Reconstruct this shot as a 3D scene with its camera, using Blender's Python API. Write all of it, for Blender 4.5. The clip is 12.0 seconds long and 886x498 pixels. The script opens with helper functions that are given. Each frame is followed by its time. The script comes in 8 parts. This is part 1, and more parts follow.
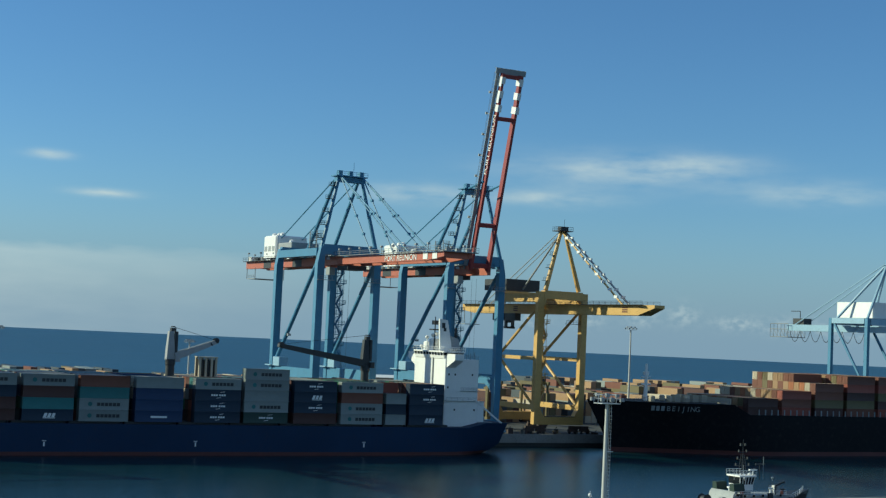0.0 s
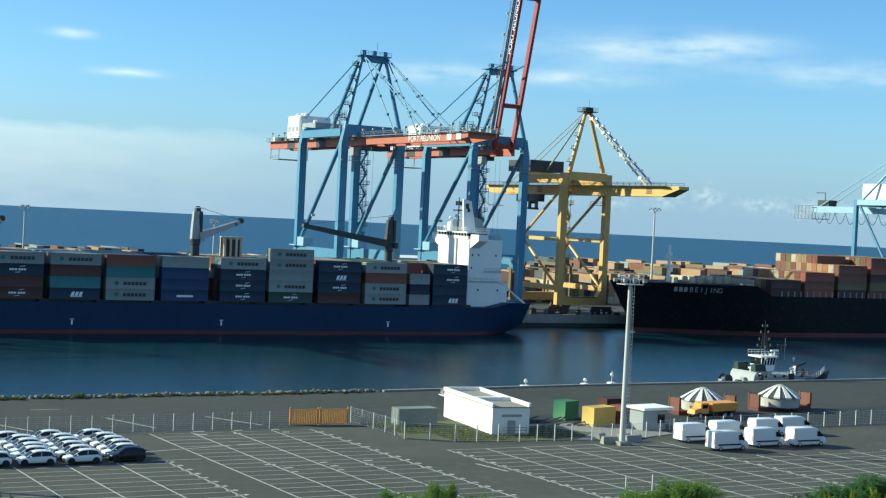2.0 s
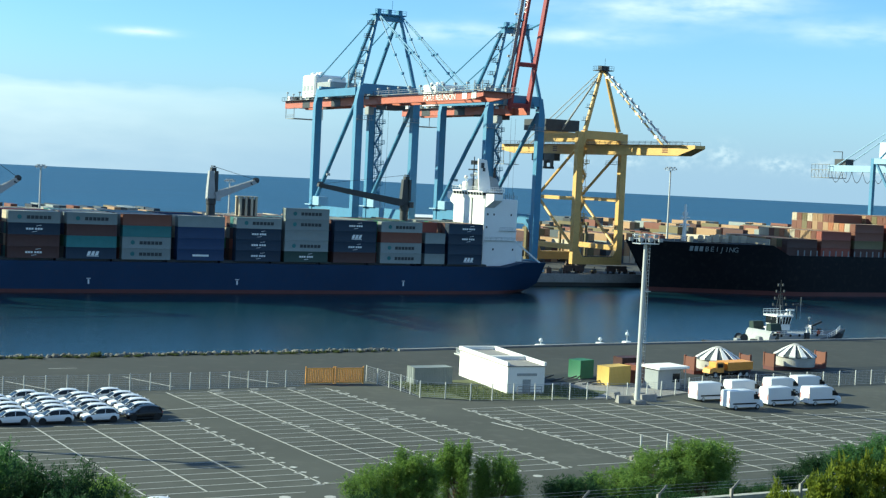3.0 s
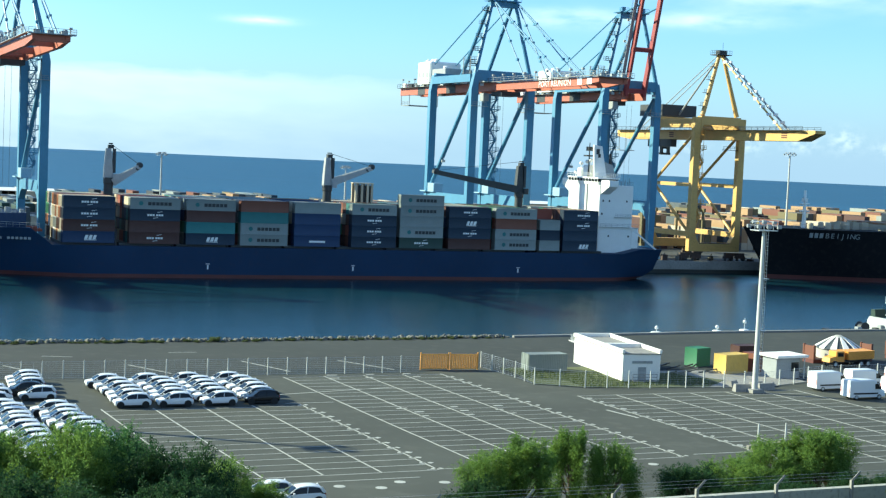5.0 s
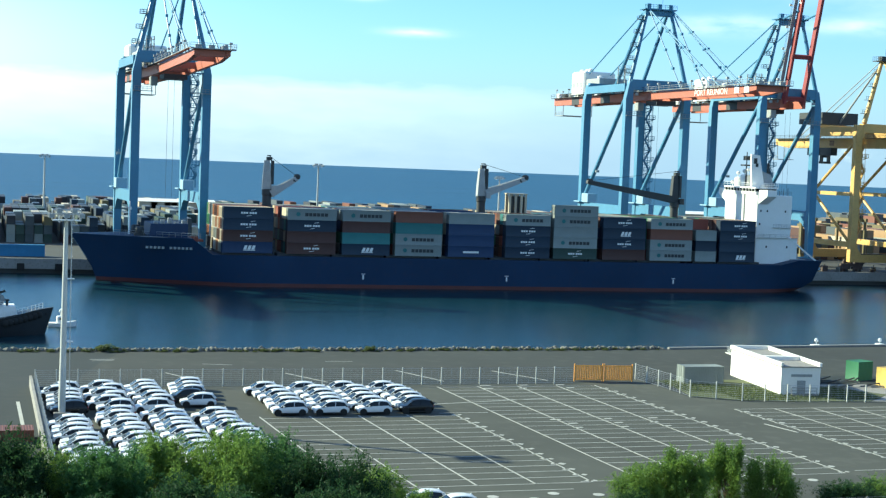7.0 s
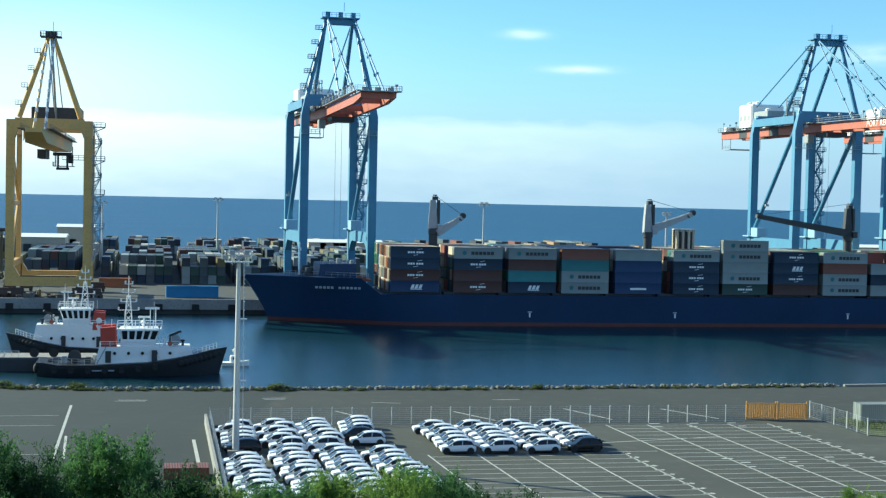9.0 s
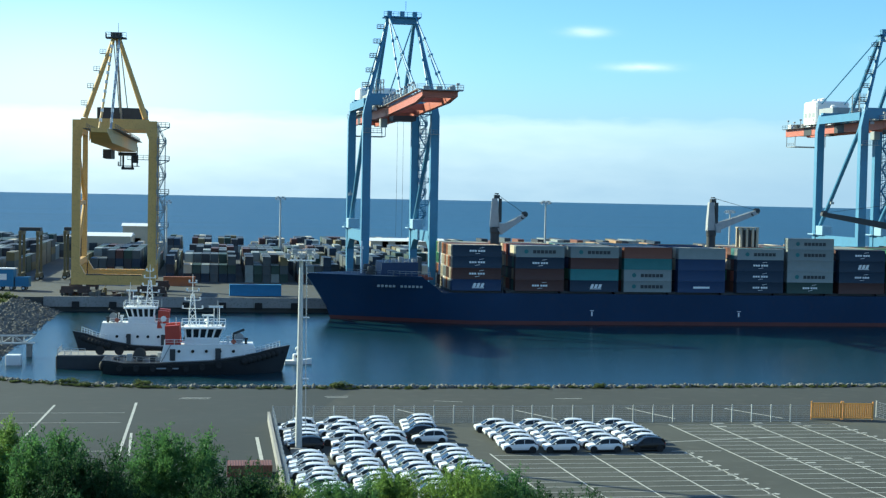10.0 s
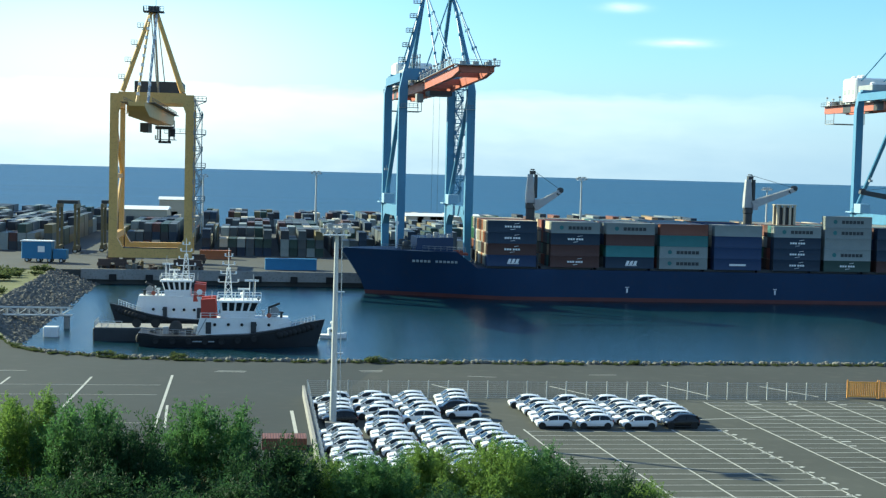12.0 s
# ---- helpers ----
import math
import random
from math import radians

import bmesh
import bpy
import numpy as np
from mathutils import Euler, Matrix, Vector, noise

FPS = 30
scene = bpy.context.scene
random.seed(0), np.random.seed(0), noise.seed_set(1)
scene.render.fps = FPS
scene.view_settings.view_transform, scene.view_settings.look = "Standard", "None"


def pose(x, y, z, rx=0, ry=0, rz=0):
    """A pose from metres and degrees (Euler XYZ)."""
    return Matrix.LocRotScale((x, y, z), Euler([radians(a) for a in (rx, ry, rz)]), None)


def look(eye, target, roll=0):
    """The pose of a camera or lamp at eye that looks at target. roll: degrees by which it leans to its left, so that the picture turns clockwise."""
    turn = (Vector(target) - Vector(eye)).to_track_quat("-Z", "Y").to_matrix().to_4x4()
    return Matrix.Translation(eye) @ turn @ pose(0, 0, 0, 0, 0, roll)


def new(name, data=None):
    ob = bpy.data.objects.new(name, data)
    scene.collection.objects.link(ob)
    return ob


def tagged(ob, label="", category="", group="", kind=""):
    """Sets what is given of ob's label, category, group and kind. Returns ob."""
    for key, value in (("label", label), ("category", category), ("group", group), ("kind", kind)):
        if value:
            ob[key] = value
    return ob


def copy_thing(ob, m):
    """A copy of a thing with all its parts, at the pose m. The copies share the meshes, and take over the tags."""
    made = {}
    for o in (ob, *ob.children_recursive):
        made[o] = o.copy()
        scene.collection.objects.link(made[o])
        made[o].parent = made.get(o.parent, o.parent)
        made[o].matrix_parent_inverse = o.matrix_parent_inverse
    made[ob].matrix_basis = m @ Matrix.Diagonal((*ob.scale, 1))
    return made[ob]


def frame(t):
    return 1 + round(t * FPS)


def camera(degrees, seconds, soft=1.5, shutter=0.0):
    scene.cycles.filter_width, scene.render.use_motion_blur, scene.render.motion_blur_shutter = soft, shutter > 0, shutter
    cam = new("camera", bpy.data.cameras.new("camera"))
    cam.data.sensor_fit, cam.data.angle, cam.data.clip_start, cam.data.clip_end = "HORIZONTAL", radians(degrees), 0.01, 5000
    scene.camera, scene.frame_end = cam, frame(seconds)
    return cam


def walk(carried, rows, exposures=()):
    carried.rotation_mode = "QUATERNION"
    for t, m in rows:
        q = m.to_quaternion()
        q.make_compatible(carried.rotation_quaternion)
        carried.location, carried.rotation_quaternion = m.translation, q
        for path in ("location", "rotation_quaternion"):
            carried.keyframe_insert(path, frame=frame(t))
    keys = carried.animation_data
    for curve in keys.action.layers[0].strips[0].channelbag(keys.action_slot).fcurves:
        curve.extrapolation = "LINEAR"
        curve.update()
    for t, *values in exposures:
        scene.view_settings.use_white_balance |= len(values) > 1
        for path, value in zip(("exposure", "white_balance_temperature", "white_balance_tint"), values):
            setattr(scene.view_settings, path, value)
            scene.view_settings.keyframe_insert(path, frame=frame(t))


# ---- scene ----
cam = camera(33.56, 12.0, soft=1.3)
EYE = 32.5
# seconds, yaw, pitch, roll: the camera pans where it stands
ROWS = [
    (0.0, -29.397, 3.413, -2.609),
    (0.5, -29.318, 1.942, -2.639),
    (1.0, -29.003, 0.843, -2.717),
    (1.5, -28.657, -0.252, -2.719),
    (2.0, -28.472, -1.278, -2.773),
    (2.5, -28.271, -2.239, -2.698),
    (2.7, -28.151, -2.605, -2.727),
    (4.5, -25.04, -3.61, -2.607),
    (5.0, -23.404, -3.623, -2.569),
    (5.5, -22.0, -3.609, -2.587),
    (6.0, -20.511, -3.684, -2.401),
    (6.5, -19.077, -3.791, -2.489),
    (7.0, -17.419, -3.463, -2.263),
    (7.5, -15.478, -3.187, -2.008),
    (7.7, -14.687, -2.891, -1.859),
    (9.3, -10.333, -2.095, -1.155),
    (9.5, -9.885, -2.041, -1.095),
    (10.0, -8.588, -2.287, -1.104),
    (10.5, -7.613, -2.715, -1.187),
    (11.0, -7.311, -3.4, -1.216),
    (11.5, -7.313, -3.45, -1.292),
    (12.0, -7.198, -3.277, -1.443),
]
EXPOSURES = [(t, stops, kelvin, -12) for t, stops, kelvin in ((0.0, 0.0, 6250), (0.5, 0.12, 6250), (1.0, 0.32, 6250), (1.5, 0.52, 6250), (2.5, 0.78, 6250), (4.5, 1.1, 6300), (7.5, 1.13, 6350), (9.5, 0.91, 6100), (10.5, 0.95, 6150), (11.0, 1.0, 6200), (12.0, 1.06, 6450))]
walk(cam, [(t, pose(0, 0, EYE, 90 + pitch, roll, yaw)) for t, yaw, pitch, roll in ROWS], EXPOSURES)


# ---- light ----
SUN_TO = Vector((-0.82, 0.57, 0.46)).normalized()
world = bpy.data.worlds.new("sky")
scene.world = world
world.use_nodes = True
wt = world.node_tree
sky = wt.nodes.new("ShaderNodeTexSky")
sky.sky_type = "NISHITA"
sky.sun_disc = False
sky.sun_elevation = math.asin(SUN_TO.z)
sky.sun_rotation = math.atan2(SUN_TO.x, SUN_TO.y)
sky.air_density, sky.dust_density, sky.ozone_density = 1.0, 0.1, 4.0
background = wt.nodes["Background"]
background.inputs["Strength"].default_value = 0.09


def wnode(kind, **values):
    n = wt.nodes.new(kind)
    for key, value in values.items():
        n.inputs[int(key[1:])].default_value = value
    return n


def wmath(op, a, b=None, clamp=False):
    n = wt.nodes.new("ShaderNodeMath")
    n.operation, n.use_clamp = op, clamp
    for k, v in enumerate((a, b)):
        if v is None:
            continue
        if isinstance(v, (int, float)):
            n.inputs[k].default_value = v
        else:
            wt.links.new(v, n.inputs[k])
    return n.outputs[0]


# thin clouds: azimuth and elevation in degrees, half width, half height, weight
CLOUDS = [(36.0, 6.7, 4.0, 0.62, 0.7), (33.4, 5.55, 2.4, 0.3, 0.7), (43.4, 6.0, 2.8, 0.42, 0.6), (28.1, 5.5, 2.3, 0.36, 0.75), (39.0, 7.0, 2.2, 0.4, 0.5),
          (14.0, 6.2, 0.75, 0.16, 0.9), (16.2, 4.87, 1.1, 0.15, 1.0), 
          (-6.0, 3.4, 9.5, 3.4, 0.72),
          (180.0, 14.0, 40.0, 8.0, 0.4), (-180.0, 14.0, 40.0, 8.0, 0.4)]
where = wt.nodes.new("ShaderNodeTexCoord").outputs["Generated"]
split = wt.nodes.new("ShaderNodeSeparateXYZ")
wt.links.new(where, split.inputs[0])
azimuth = wmath("MULTIPLY", wmath("ARCTAN2", split.outputs[0], split.outputs[1]), 57.2958)
elevation = wmath("MULTIPLY", wmath("ARCSINE", split.outputs[2]), 57.2958)
stretch = wt.nodes.new("ShaderNodeCombineXYZ")
wt.links.new(wmath("MULTIPLY", azimuth, 0.28), stretch.inputs[0])
wt.links.new(elevation, stretch.inputs[1])
wisps = wnode("ShaderNodeTexNoise")
wisps.inputs["Scale"].default_value, wisps.inputs["Detail"].default_value = 1.6, 6.0
wt.links.new(stretch.outputs[0], wisps.inputs["Vector"])
cover, smooth = None, None
for az, el, half_w, half_h, weight in CLOUDS:
    dx = wmath("MULTIPLY", wmath("SUBTRACT", azimuth, az), 1 / half_w)
    dy = wmath("MULTIPLY", wmath("SUBTRACT", elevation, el), 1 / half_h)
    d2 = wmath("ADD", wmath("MULTIPLY", dx, dx), wmath("MULTIPLY", dy, dy))
    one = wmath("MULTIPLY", wmath("POWER", 2.718, wmath("MULTIPLY", d2, -1.0)), weight)
    if half_h > 3:
        smooth = one if smooth is None else wmath("ADD", smooth, one)
    else:
        cover = one if cover is None else wmath("ADD", cover, one)
ragged = wmath("MULTIPLY", wmath("SUBTRACT", wisps.outputs["Fac"], 0.27), 2.4, True)
# small heaped clouds low over the sea: azimuth, elevation, half width, half height
heaps = None
for az, el, half_w, half_h in ((38.6, 1.25, 0.55, 0.4), (37.0, 1.05, 0.6, 0.3), (40.6, 1.0, 0.8, 0.28), (42.6, 0.95, 1.0, 0.35), (35.0, 1.0, 0.6, 0.4), (32.8, 0.9, 0.6, 0.35), (45.0, 0.9, 1.2, 0.3)):
    dx = wmath("MULTIPLY", wmath("SUBTRACT", azimuth, az), 1 / half_w)
    dy = wmath("MULTIPLY", wmath("SUBTRACT", elevation, el), 1 / half_h)
    one = wmath("POWER", 2.718, wmath("MULTIPLY", wmath("ADD", wmath("MULTIPLY", dx, dx), wmath("MULTIPLY", dy, dy)), -1.0))
    heaps = one if heaps is None else wmath("ADD", heaps, one)
lumps = wt.nodes.new("ShaderNodeCombineXYZ")
wt.links.new(azimuth, lumps.inputs[0])
wt.links.new(wmath("MULTIPLY", elevation, 1.3), lumps.inputs[1])
billow = wnode("ShaderNodeTexNoise")
billow.inputs["Scale"].default_value, billow.inputs["Detail"].default_value = 2.6, 6.0
wt.links.new(lumps.outputs[0], billow.inputs["Vector"])
heaps = wmath("MULTIPLY", wmath("MULTIPLY", heaps, wmath("MULTIPLY", wmath("SUBTRACT", billow.outputs["Fac"], 0.42), 5.0, True)), 0.4, True)
# a level sheet of thin cloud low in the west, with a soft upper edge
edge = wmath("ADD", elevation, wmath("MULTIPLY", wmath("SUBTRACT", wisps.outputs["Fac"], 0.5), 0.9))
sheet = wmath("MULTIPLY", wmath("SUBTRACT", 2.95, edge), 2.2, True)
sheet = wmath("MULTIPLY", sheet, wmath("MULTIPLY", wmath("SUBTRACT", 27.0, azimuth), 0.07, True))
sheet = wmath("MULTIPLY", sheet, wmath("MULTIPLY", wmath("ADD", azimuth, 60.0), 0.04, True))
sheet = wmath("MULTIPLY", sheet, wmath("ADD", wmath("MULTIPLY", wisps.outputs["Fac"], 0.3), wmath("MULTIPLY", elevation, 0.12, True)))
overhead = wmath("MULTIPLY", wmath("MULTIPLY", wmath("SUBTRACT", elevation, 13.0), 0.035, True), 0.13)
cover = wmath("ADD", wmath("ADD", wmath("ADD", wmath("MULTIPLY", cover, ragged, True), smooth, True), sheet, True), wmath("ADD", overhead, heaps), True)
veil = wt.nodes.new("ShaderNodeMixRGB")
veil.inputs[2].default_value = (6.8, 7.1, 7.7, 1)
wt.links.new(cover, veil.inputs[0])
tinge = wt.nodes.new("ShaderNodeMixRGB")
tinge.blend_type = "MULTIPLY"
tinge.inputs[0].default_value = 1.0
tinge.inputs[2].default_value = (0.8, 0.95, 1.25, 1)
wt.links.new(sky.outputs[0], tinge.inputs[1])
# pale blue haze low over the sea
haze = wt.nodes.new("ShaderNodeMixRGB")
haze.inputs[2].default_value = (2.6, 3.55, 5.2, 1)
low = wmath("MULTIPLY", elevation, 0.3)
wt.links.new(wmath("MULTIPLY", wmath("POWER", 2.718, wmath("MULTIPLY", wmath("MULTIPLY", low, low), -1.0)), 0.9, True), haze.inputs[0])
wt.links.new(tinge.outputs[0], haze.inputs[1])
wt.links.new(haze.outputs[0], veil.inputs[1])
wt.links.new(veil.outputs[0], background.inputs["Color"])

sun = new("sun", bpy.data.lights.new("sun", "SUN"))
sun.data.energy, sun.data.angle, sun.data.color = 5.0, radians(0.53), (1.0, 0.9, 0.71)
sun.matrix_world = look(SUN_TO * 100, (0, 0, 0))


# ---- mesh tools ----
def box(bm, x0, x1, y0, y1, z0, z1):
    v = [bm.verts.new(p) for p in ((x0, y0, z0), (x1, y0, z0), (x1, y1, z0), (x0, y1, z0), (x0, y0, z1), (x1, y0, z1), (x1, y1, z1), (x0, y1, z1))]
    for f in ((3, 2, 1, 0), (4, 5, 6, 7), (0, 1, 5, 4), (1, 2, 6, 5), (2, 3, 7, 6), (3, 0, 4, 7)):
        bm.faces.new([v[i] for i in f])
    return bm


def soft_box(bm, x0, x1, y0, y1, z0, z1, b):
    """A box with chamfered upright and top edges."""
    rings = []
    for z, s in ((z0, 0), (z1 - b, 0), (z1, b)):
        rings.append([(x0 + b, y0 + s, z), (x1 - b, y0 + s, z), (x1 - s, y0 + b, z), (x1 - s, y1 - b, z), (x1 - b, y1 - s, z), (x0 + b, y1 - s, z), (x0 + s, y1 - b, z), (x0 + s, y0 + b, z)])
    return loft(bm, rings)


def loft(bm, rings, caps=True):
    """Joins rings of equal length, each a closed loop of points."""
    vs = [[bm.verts.new(p) for p in ring] for ring in rings]
    n = len(vs[0])
    for a, b in zip(vs, vs[1:]):
        for i in range(n):
            j = (i + 1) % n
            bm.faces.new((a[i], a[j], b[j], b[i]))
    if caps:
        bm.faces.new(vs[0][::-1])
        bm.faces.new(vs[-1])
    return bm


def beam(bm, a, b, w, h, w2=None, h2=None):
    """A box beam from a to b; w across, h upward; it may taper."""
    a, b = Vector(a), Vector(b)
    d = (b - a).normalized()
    up = Vector((0, 0, 1)) if abs(d.z) < 0.95 else Vector((0, 1, 0))
    side = d.cross(up).normalized()
    up = side.cross(d)
    rings = []
    for p, ww, hh in ((a, w, h), (b, w2 or w, h2 or h)):
        rings.append([p + side * ww / 2 * i + up * hh / 2 * j for i, j in ((-1, -1), (1, -1), (1, 1), (-1, 1))])
    return loft(bm, rings)


def tube(bm, a, b, r, n=6, r2=None):
    a, b = Vector(a), Vector(b)
    d = (b - a).normalized()
    side = d.cross(Vector((0, 0, 1)) if abs(d.z) < 0.95 else Vector((0, 1, 0))).normalized()
    up = side.cross(d)
    turn = [(math.cos(i * math.tau / n), math.sin(i * math.tau / n)) for i in range(n)]
    return loft(bm, [[p + (side * c + up * s) * q for c, s in turn] for p, q in ((a, r), (b, r2 or r))])


def lathe(bm, rows, n=16, at=(0, 0, 0)):
    """Turns rows of (radius, z) round the upright axis at a place."""
    return loft(bm, [[(at[0] + r * math.cos(i * math.tau / n), at[1] + r * math.sin(i * math.tau / n), at[2] + z) for i in range(n)] for r, z in rows])


def slab(bm, outline, z0, z1):
    return loft(bm, [[(x, y, z) for x, y in outline] for z in (z0, z1)])


def mesh_of(name, bm, *materials):
    bmesh.ops.recalc_face_normals(bm, faces=bm.faces[:])
    me = bpy.data.meshes.new(name)
    bm.to_mesh(me)
    bm.free()
    me.shade_smooth()
    me.set_sharp_from_angle(angle=0.6)
    for m in materials:
        me.materials.append(m)
    return me


def part(name, bm, material, parent, label=""):
    ob = new(name, mesh_of(name, bm, material))
    ob.parent = parent
    return tagged(ob, label)


def part_on(name, me, parent, m, label=""):
    """One more part on a mesh that exists already."""
    ob = new(name, me)
    ob.parent = parent
    ob.matrix_basis = m
    return tagged(ob, label)


def thing(name, x=0, y=0, z=0, rz=0, **tags):
    ob = new(name)
    ob.matrix_basis = pose(x, y, z, 0, 0, rz)
    ob.empty_display_size = 0.2
    return tagged(ob, **tags)


def solid(name, bm, material, m=None, **tags):
    ob = new(name, mesh_of(name, bm, material))
    if m:
        ob.matrix_basis = m
    return tagged(ob, **tags)


def lettering(name, words, size, material, parent, m, label=""):
    curve = bpy.data.curves.new(name, "FONT")
    curve.body, curve.size, curve.extrude = words, size, 0.02
    curve.align_x = "CENTER"
    temp = new(name, curve)
    me = bpy.data.meshes.new_from_object(temp)
    bpy.data.objects.remove(temp)
    bpy.data.curves.remove(curve)
    me.materials.append(material)
    return part_on(name, me, parent, m, label)


# ---- materials ----
def mat(name, col, rough=0.5, metal=0.0, var=0.18, scale=0.6, bump=0.03, dirt=(0.06, 0.05, 0.04), dirty=0.25, spec=0.4, ribs=0.0, spread=0.0):
    """Paint, metal or stone: broad tone changes, stains with ragged edges, fine grain and relief. ribs: pitch in metres of pressed ribs along x."""
    m = bpy.data.materials.new(name)
    m.use_nodes = True
    t = m.node_tree
    b = t.nodes["Principled BSDF"]
    b.inputs["Roughness"].default_value, b.inputs["Metallic"].default_value = rough, metal
    b.inputs["Specular IOR Level"].default_value = spec
    co = t.nodes.new("ShaderNodeTexCoord").outputs["Object"]

    def cloud(s, detail):
        n = t.nodes.new("ShaderNodeTexNoise")
        n.inputs["Scale"].default_value, n.inputs["Detail"].default_value = s, detail
        t.links.new(co, n.inputs["Vector"])
        return n.outputs["Fac"]

    def mixed(kind, fac, a, c):
        n = t.nodes.new("ShaderNodeMixRGB")
        n.blend_type = kind
        for k, v in enumerate((fac, a, c)):
            if isinstance(v, (int, float)):
                n.inputs[k].default_value = v
            elif isinstance(v, tuple):
                n.inputs[k].default_value = (*v, 1)
            else:
                t.links.new(v, n.inputs[k])
        return n.outputs[0]

    def ramp(fac, lo, hi):
        n = t.nodes.new("ShaderNodeMapRange")
        n.inputs[1].default_value, n.inputs[2].default_value = lo, hi
        t.links.new(fac, n.inputs[0])
        return n.outputs[0]

    broad, fine = cloud(scale, 3), cloud(scale * 9, 4)
    light = tuple(min(1, c * (1 + var)) for c in col)
    dark = tuple(c * (1 - var) for c in col)
    tone = mixed("MIX", broad, dark, light)
    if spread:
        rnd = t.nodes.new("ShaderNodeObjectInfo").outputs["Random"]
        tone = mixed("MIX", ramp(rnd, 0, 1), tone, mixed("MULTIPLY", 1.0, tone, (1 - spread, 1 - spread, 1 - spread)))
    if dirty:
        stain = t.nodes.new("ShaderNodeMath")
        stain.operation, stain.use_clamp = "MULTIPLY", True
        t.links.new(ramp(fine, 0.52, 0.75), stain.inputs[0])
        stain.inputs[1].default_value = dirty
        tone = mixed("MIX", stain.outputs[0], tone, dirt)
    t.links.new(tone, b.inputs["Base Color"])
    height = fine
    if ribs:
        wave = t.nodes.new("ShaderNodeTexWave")
        wave.inputs["Scale"].default_value = 0.314 / ribs
        t.links.new(co, wave.inputs["Vector"])
        height = wave.outputs["Fac"]
    if bump:
        n = t.nodes.new("ShaderNodeBump")
        n.inputs["Strength"].default_value, n.inputs["Distance"].default_value = 0.6, bump
        t.links.new(height, n.inputs["Height"])
        t.links.new(n.outputs[0], b.inputs["Normal"])
    return m


def water(name, col, rough, wave, stretch, tall, spec=0.5):
    m = bpy.data.materials.new(name)
    m.use_nodes = True
    t = m.node_tree
    b = t.nodes["Principled BSDF"]
    b.inputs["Roughness"].default_value, b.inputs["IOR"].default_value = rough, 1.33
    b.inputs["Specular IOR Level"].default_value = spec
    co = t.nodes.new("ShaderNodeTexCoord").outputs["Object"]
    mp = t.nodes.new("ShaderNodeMapping")
    mp.inputs["Scale"].default_value = (1.0, stretch, 1.0)
    t.links.new(co, mp.inputs[0])
    tones = t.nodes.new("ShaderNodeTexNoise")
    tones.inputs["Scale"].default_value, tones.inputs["Detail"].default_value = wave * 0.05, 4
    t.links.new(mp.outputs[0], tones.inputs["Vector"])
    mix = t.nodes.new("ShaderNodeMixRGB")
    mix.inputs[1].default_value = (*(c * 0.6 for c in col), 1)
    mix.inputs[2].default_value = (*(c * 1.4 for c in col), 1)
    t.links.new(tones.outputs["Fac"], mix.inputs[0])
    t.links.new(mix.outputs[0], b.inputs["Base Color"])
    n = t.nodes.new("ShaderNodeTexNoise")
    n.inputs["Scale"].default_value, n.inputs["Detail"].default_value = wave, 3
    t.links.new(mp.outputs[0], n.inputs["Vector"])
    bp = t.nodes.new("ShaderNodeBump")
    bp.inputs["Strength"].default_value, bp.inputs["Distance"].default_value = 1.0, tall
    t.links.new(n.outputs["Fac"], bp.inputs["Height"])
    t.links.new(bp.outputs[0], b.inputs["Normal"])
    return m


def leaf_mat(name, col):
    """Leaves: tone by leaf and by clump, a little light let through."""
    m = bpy.data.materials.new(name)
    m.use_nodes = True
    t = m.node_tree
    b = t.nodes["Principled BSDF"]
    b.inputs["Roughness"].default_value, b.inputs["Specular IOR Level"].default_value = 0.6, 0.12
    leaf = t.nodes.new("ShaderNodeNewGeometry").outputs["Random Per Island"]
    clump = t.nodes.new("ShaderNodeTexNoise")
    clump.inputs["Scale"].default_value, clump.inputs["Detail"].default_value = 0.9, 3
    t.links.new(t.nodes.new("ShaderNodeTexCoord").outputs["Object"], clump.inputs["Vector"])
    mixes = []
    for fac, lo, hi in ((clump.outputs["Fac"], (0.55, 0.7, 0.95), (1.35, 1.3, 0.95)), (leaf, (0.65, 0.7, 0.75), (1.35, 1.3, 1.2))):
        n = t.nodes.new("ShaderNodeMixRGB")
        n.inputs[1].default_value, n.inputs[2].default_value = (*lo, 1), (*hi, 1)
        t.links.new(fac, n.inputs[0])
        mixes.append(n.outputs[0])
    out_col = None
    for k, tone in enumerate(mixes):
        n = t.nodes.new("ShaderNodeMixRGB")
        n.blend_type = "MULTIPLY"
        n.inputs[0].default_value = 1.0
        if k == 0:
            n.inputs[1].default_value = (*col, 1)
        else:
            t.links.new(out_col, n.inputs[1])
        t.links.new(tone, n.inputs[2])
        out_col = n.outputs[0]
    t.links.new(out_col, b.inputs["Base Color"])
    tl = t.nodes.new("ShaderNodeBsdfTranslucent")
    t.links.new(out_col, tl.inputs["Color"])
    add = t.nodes.new("ShaderNodeMixShader")
    add.inputs[0].default_value = 0.48
    t.links.new(b.outputs[0], add.inputs[1])
    t.links.new(tl.outputs[0], add.inputs[2])
    t.links.new(add.outputs[0], t.nodes["Material Output"].inputs[0])
    return m


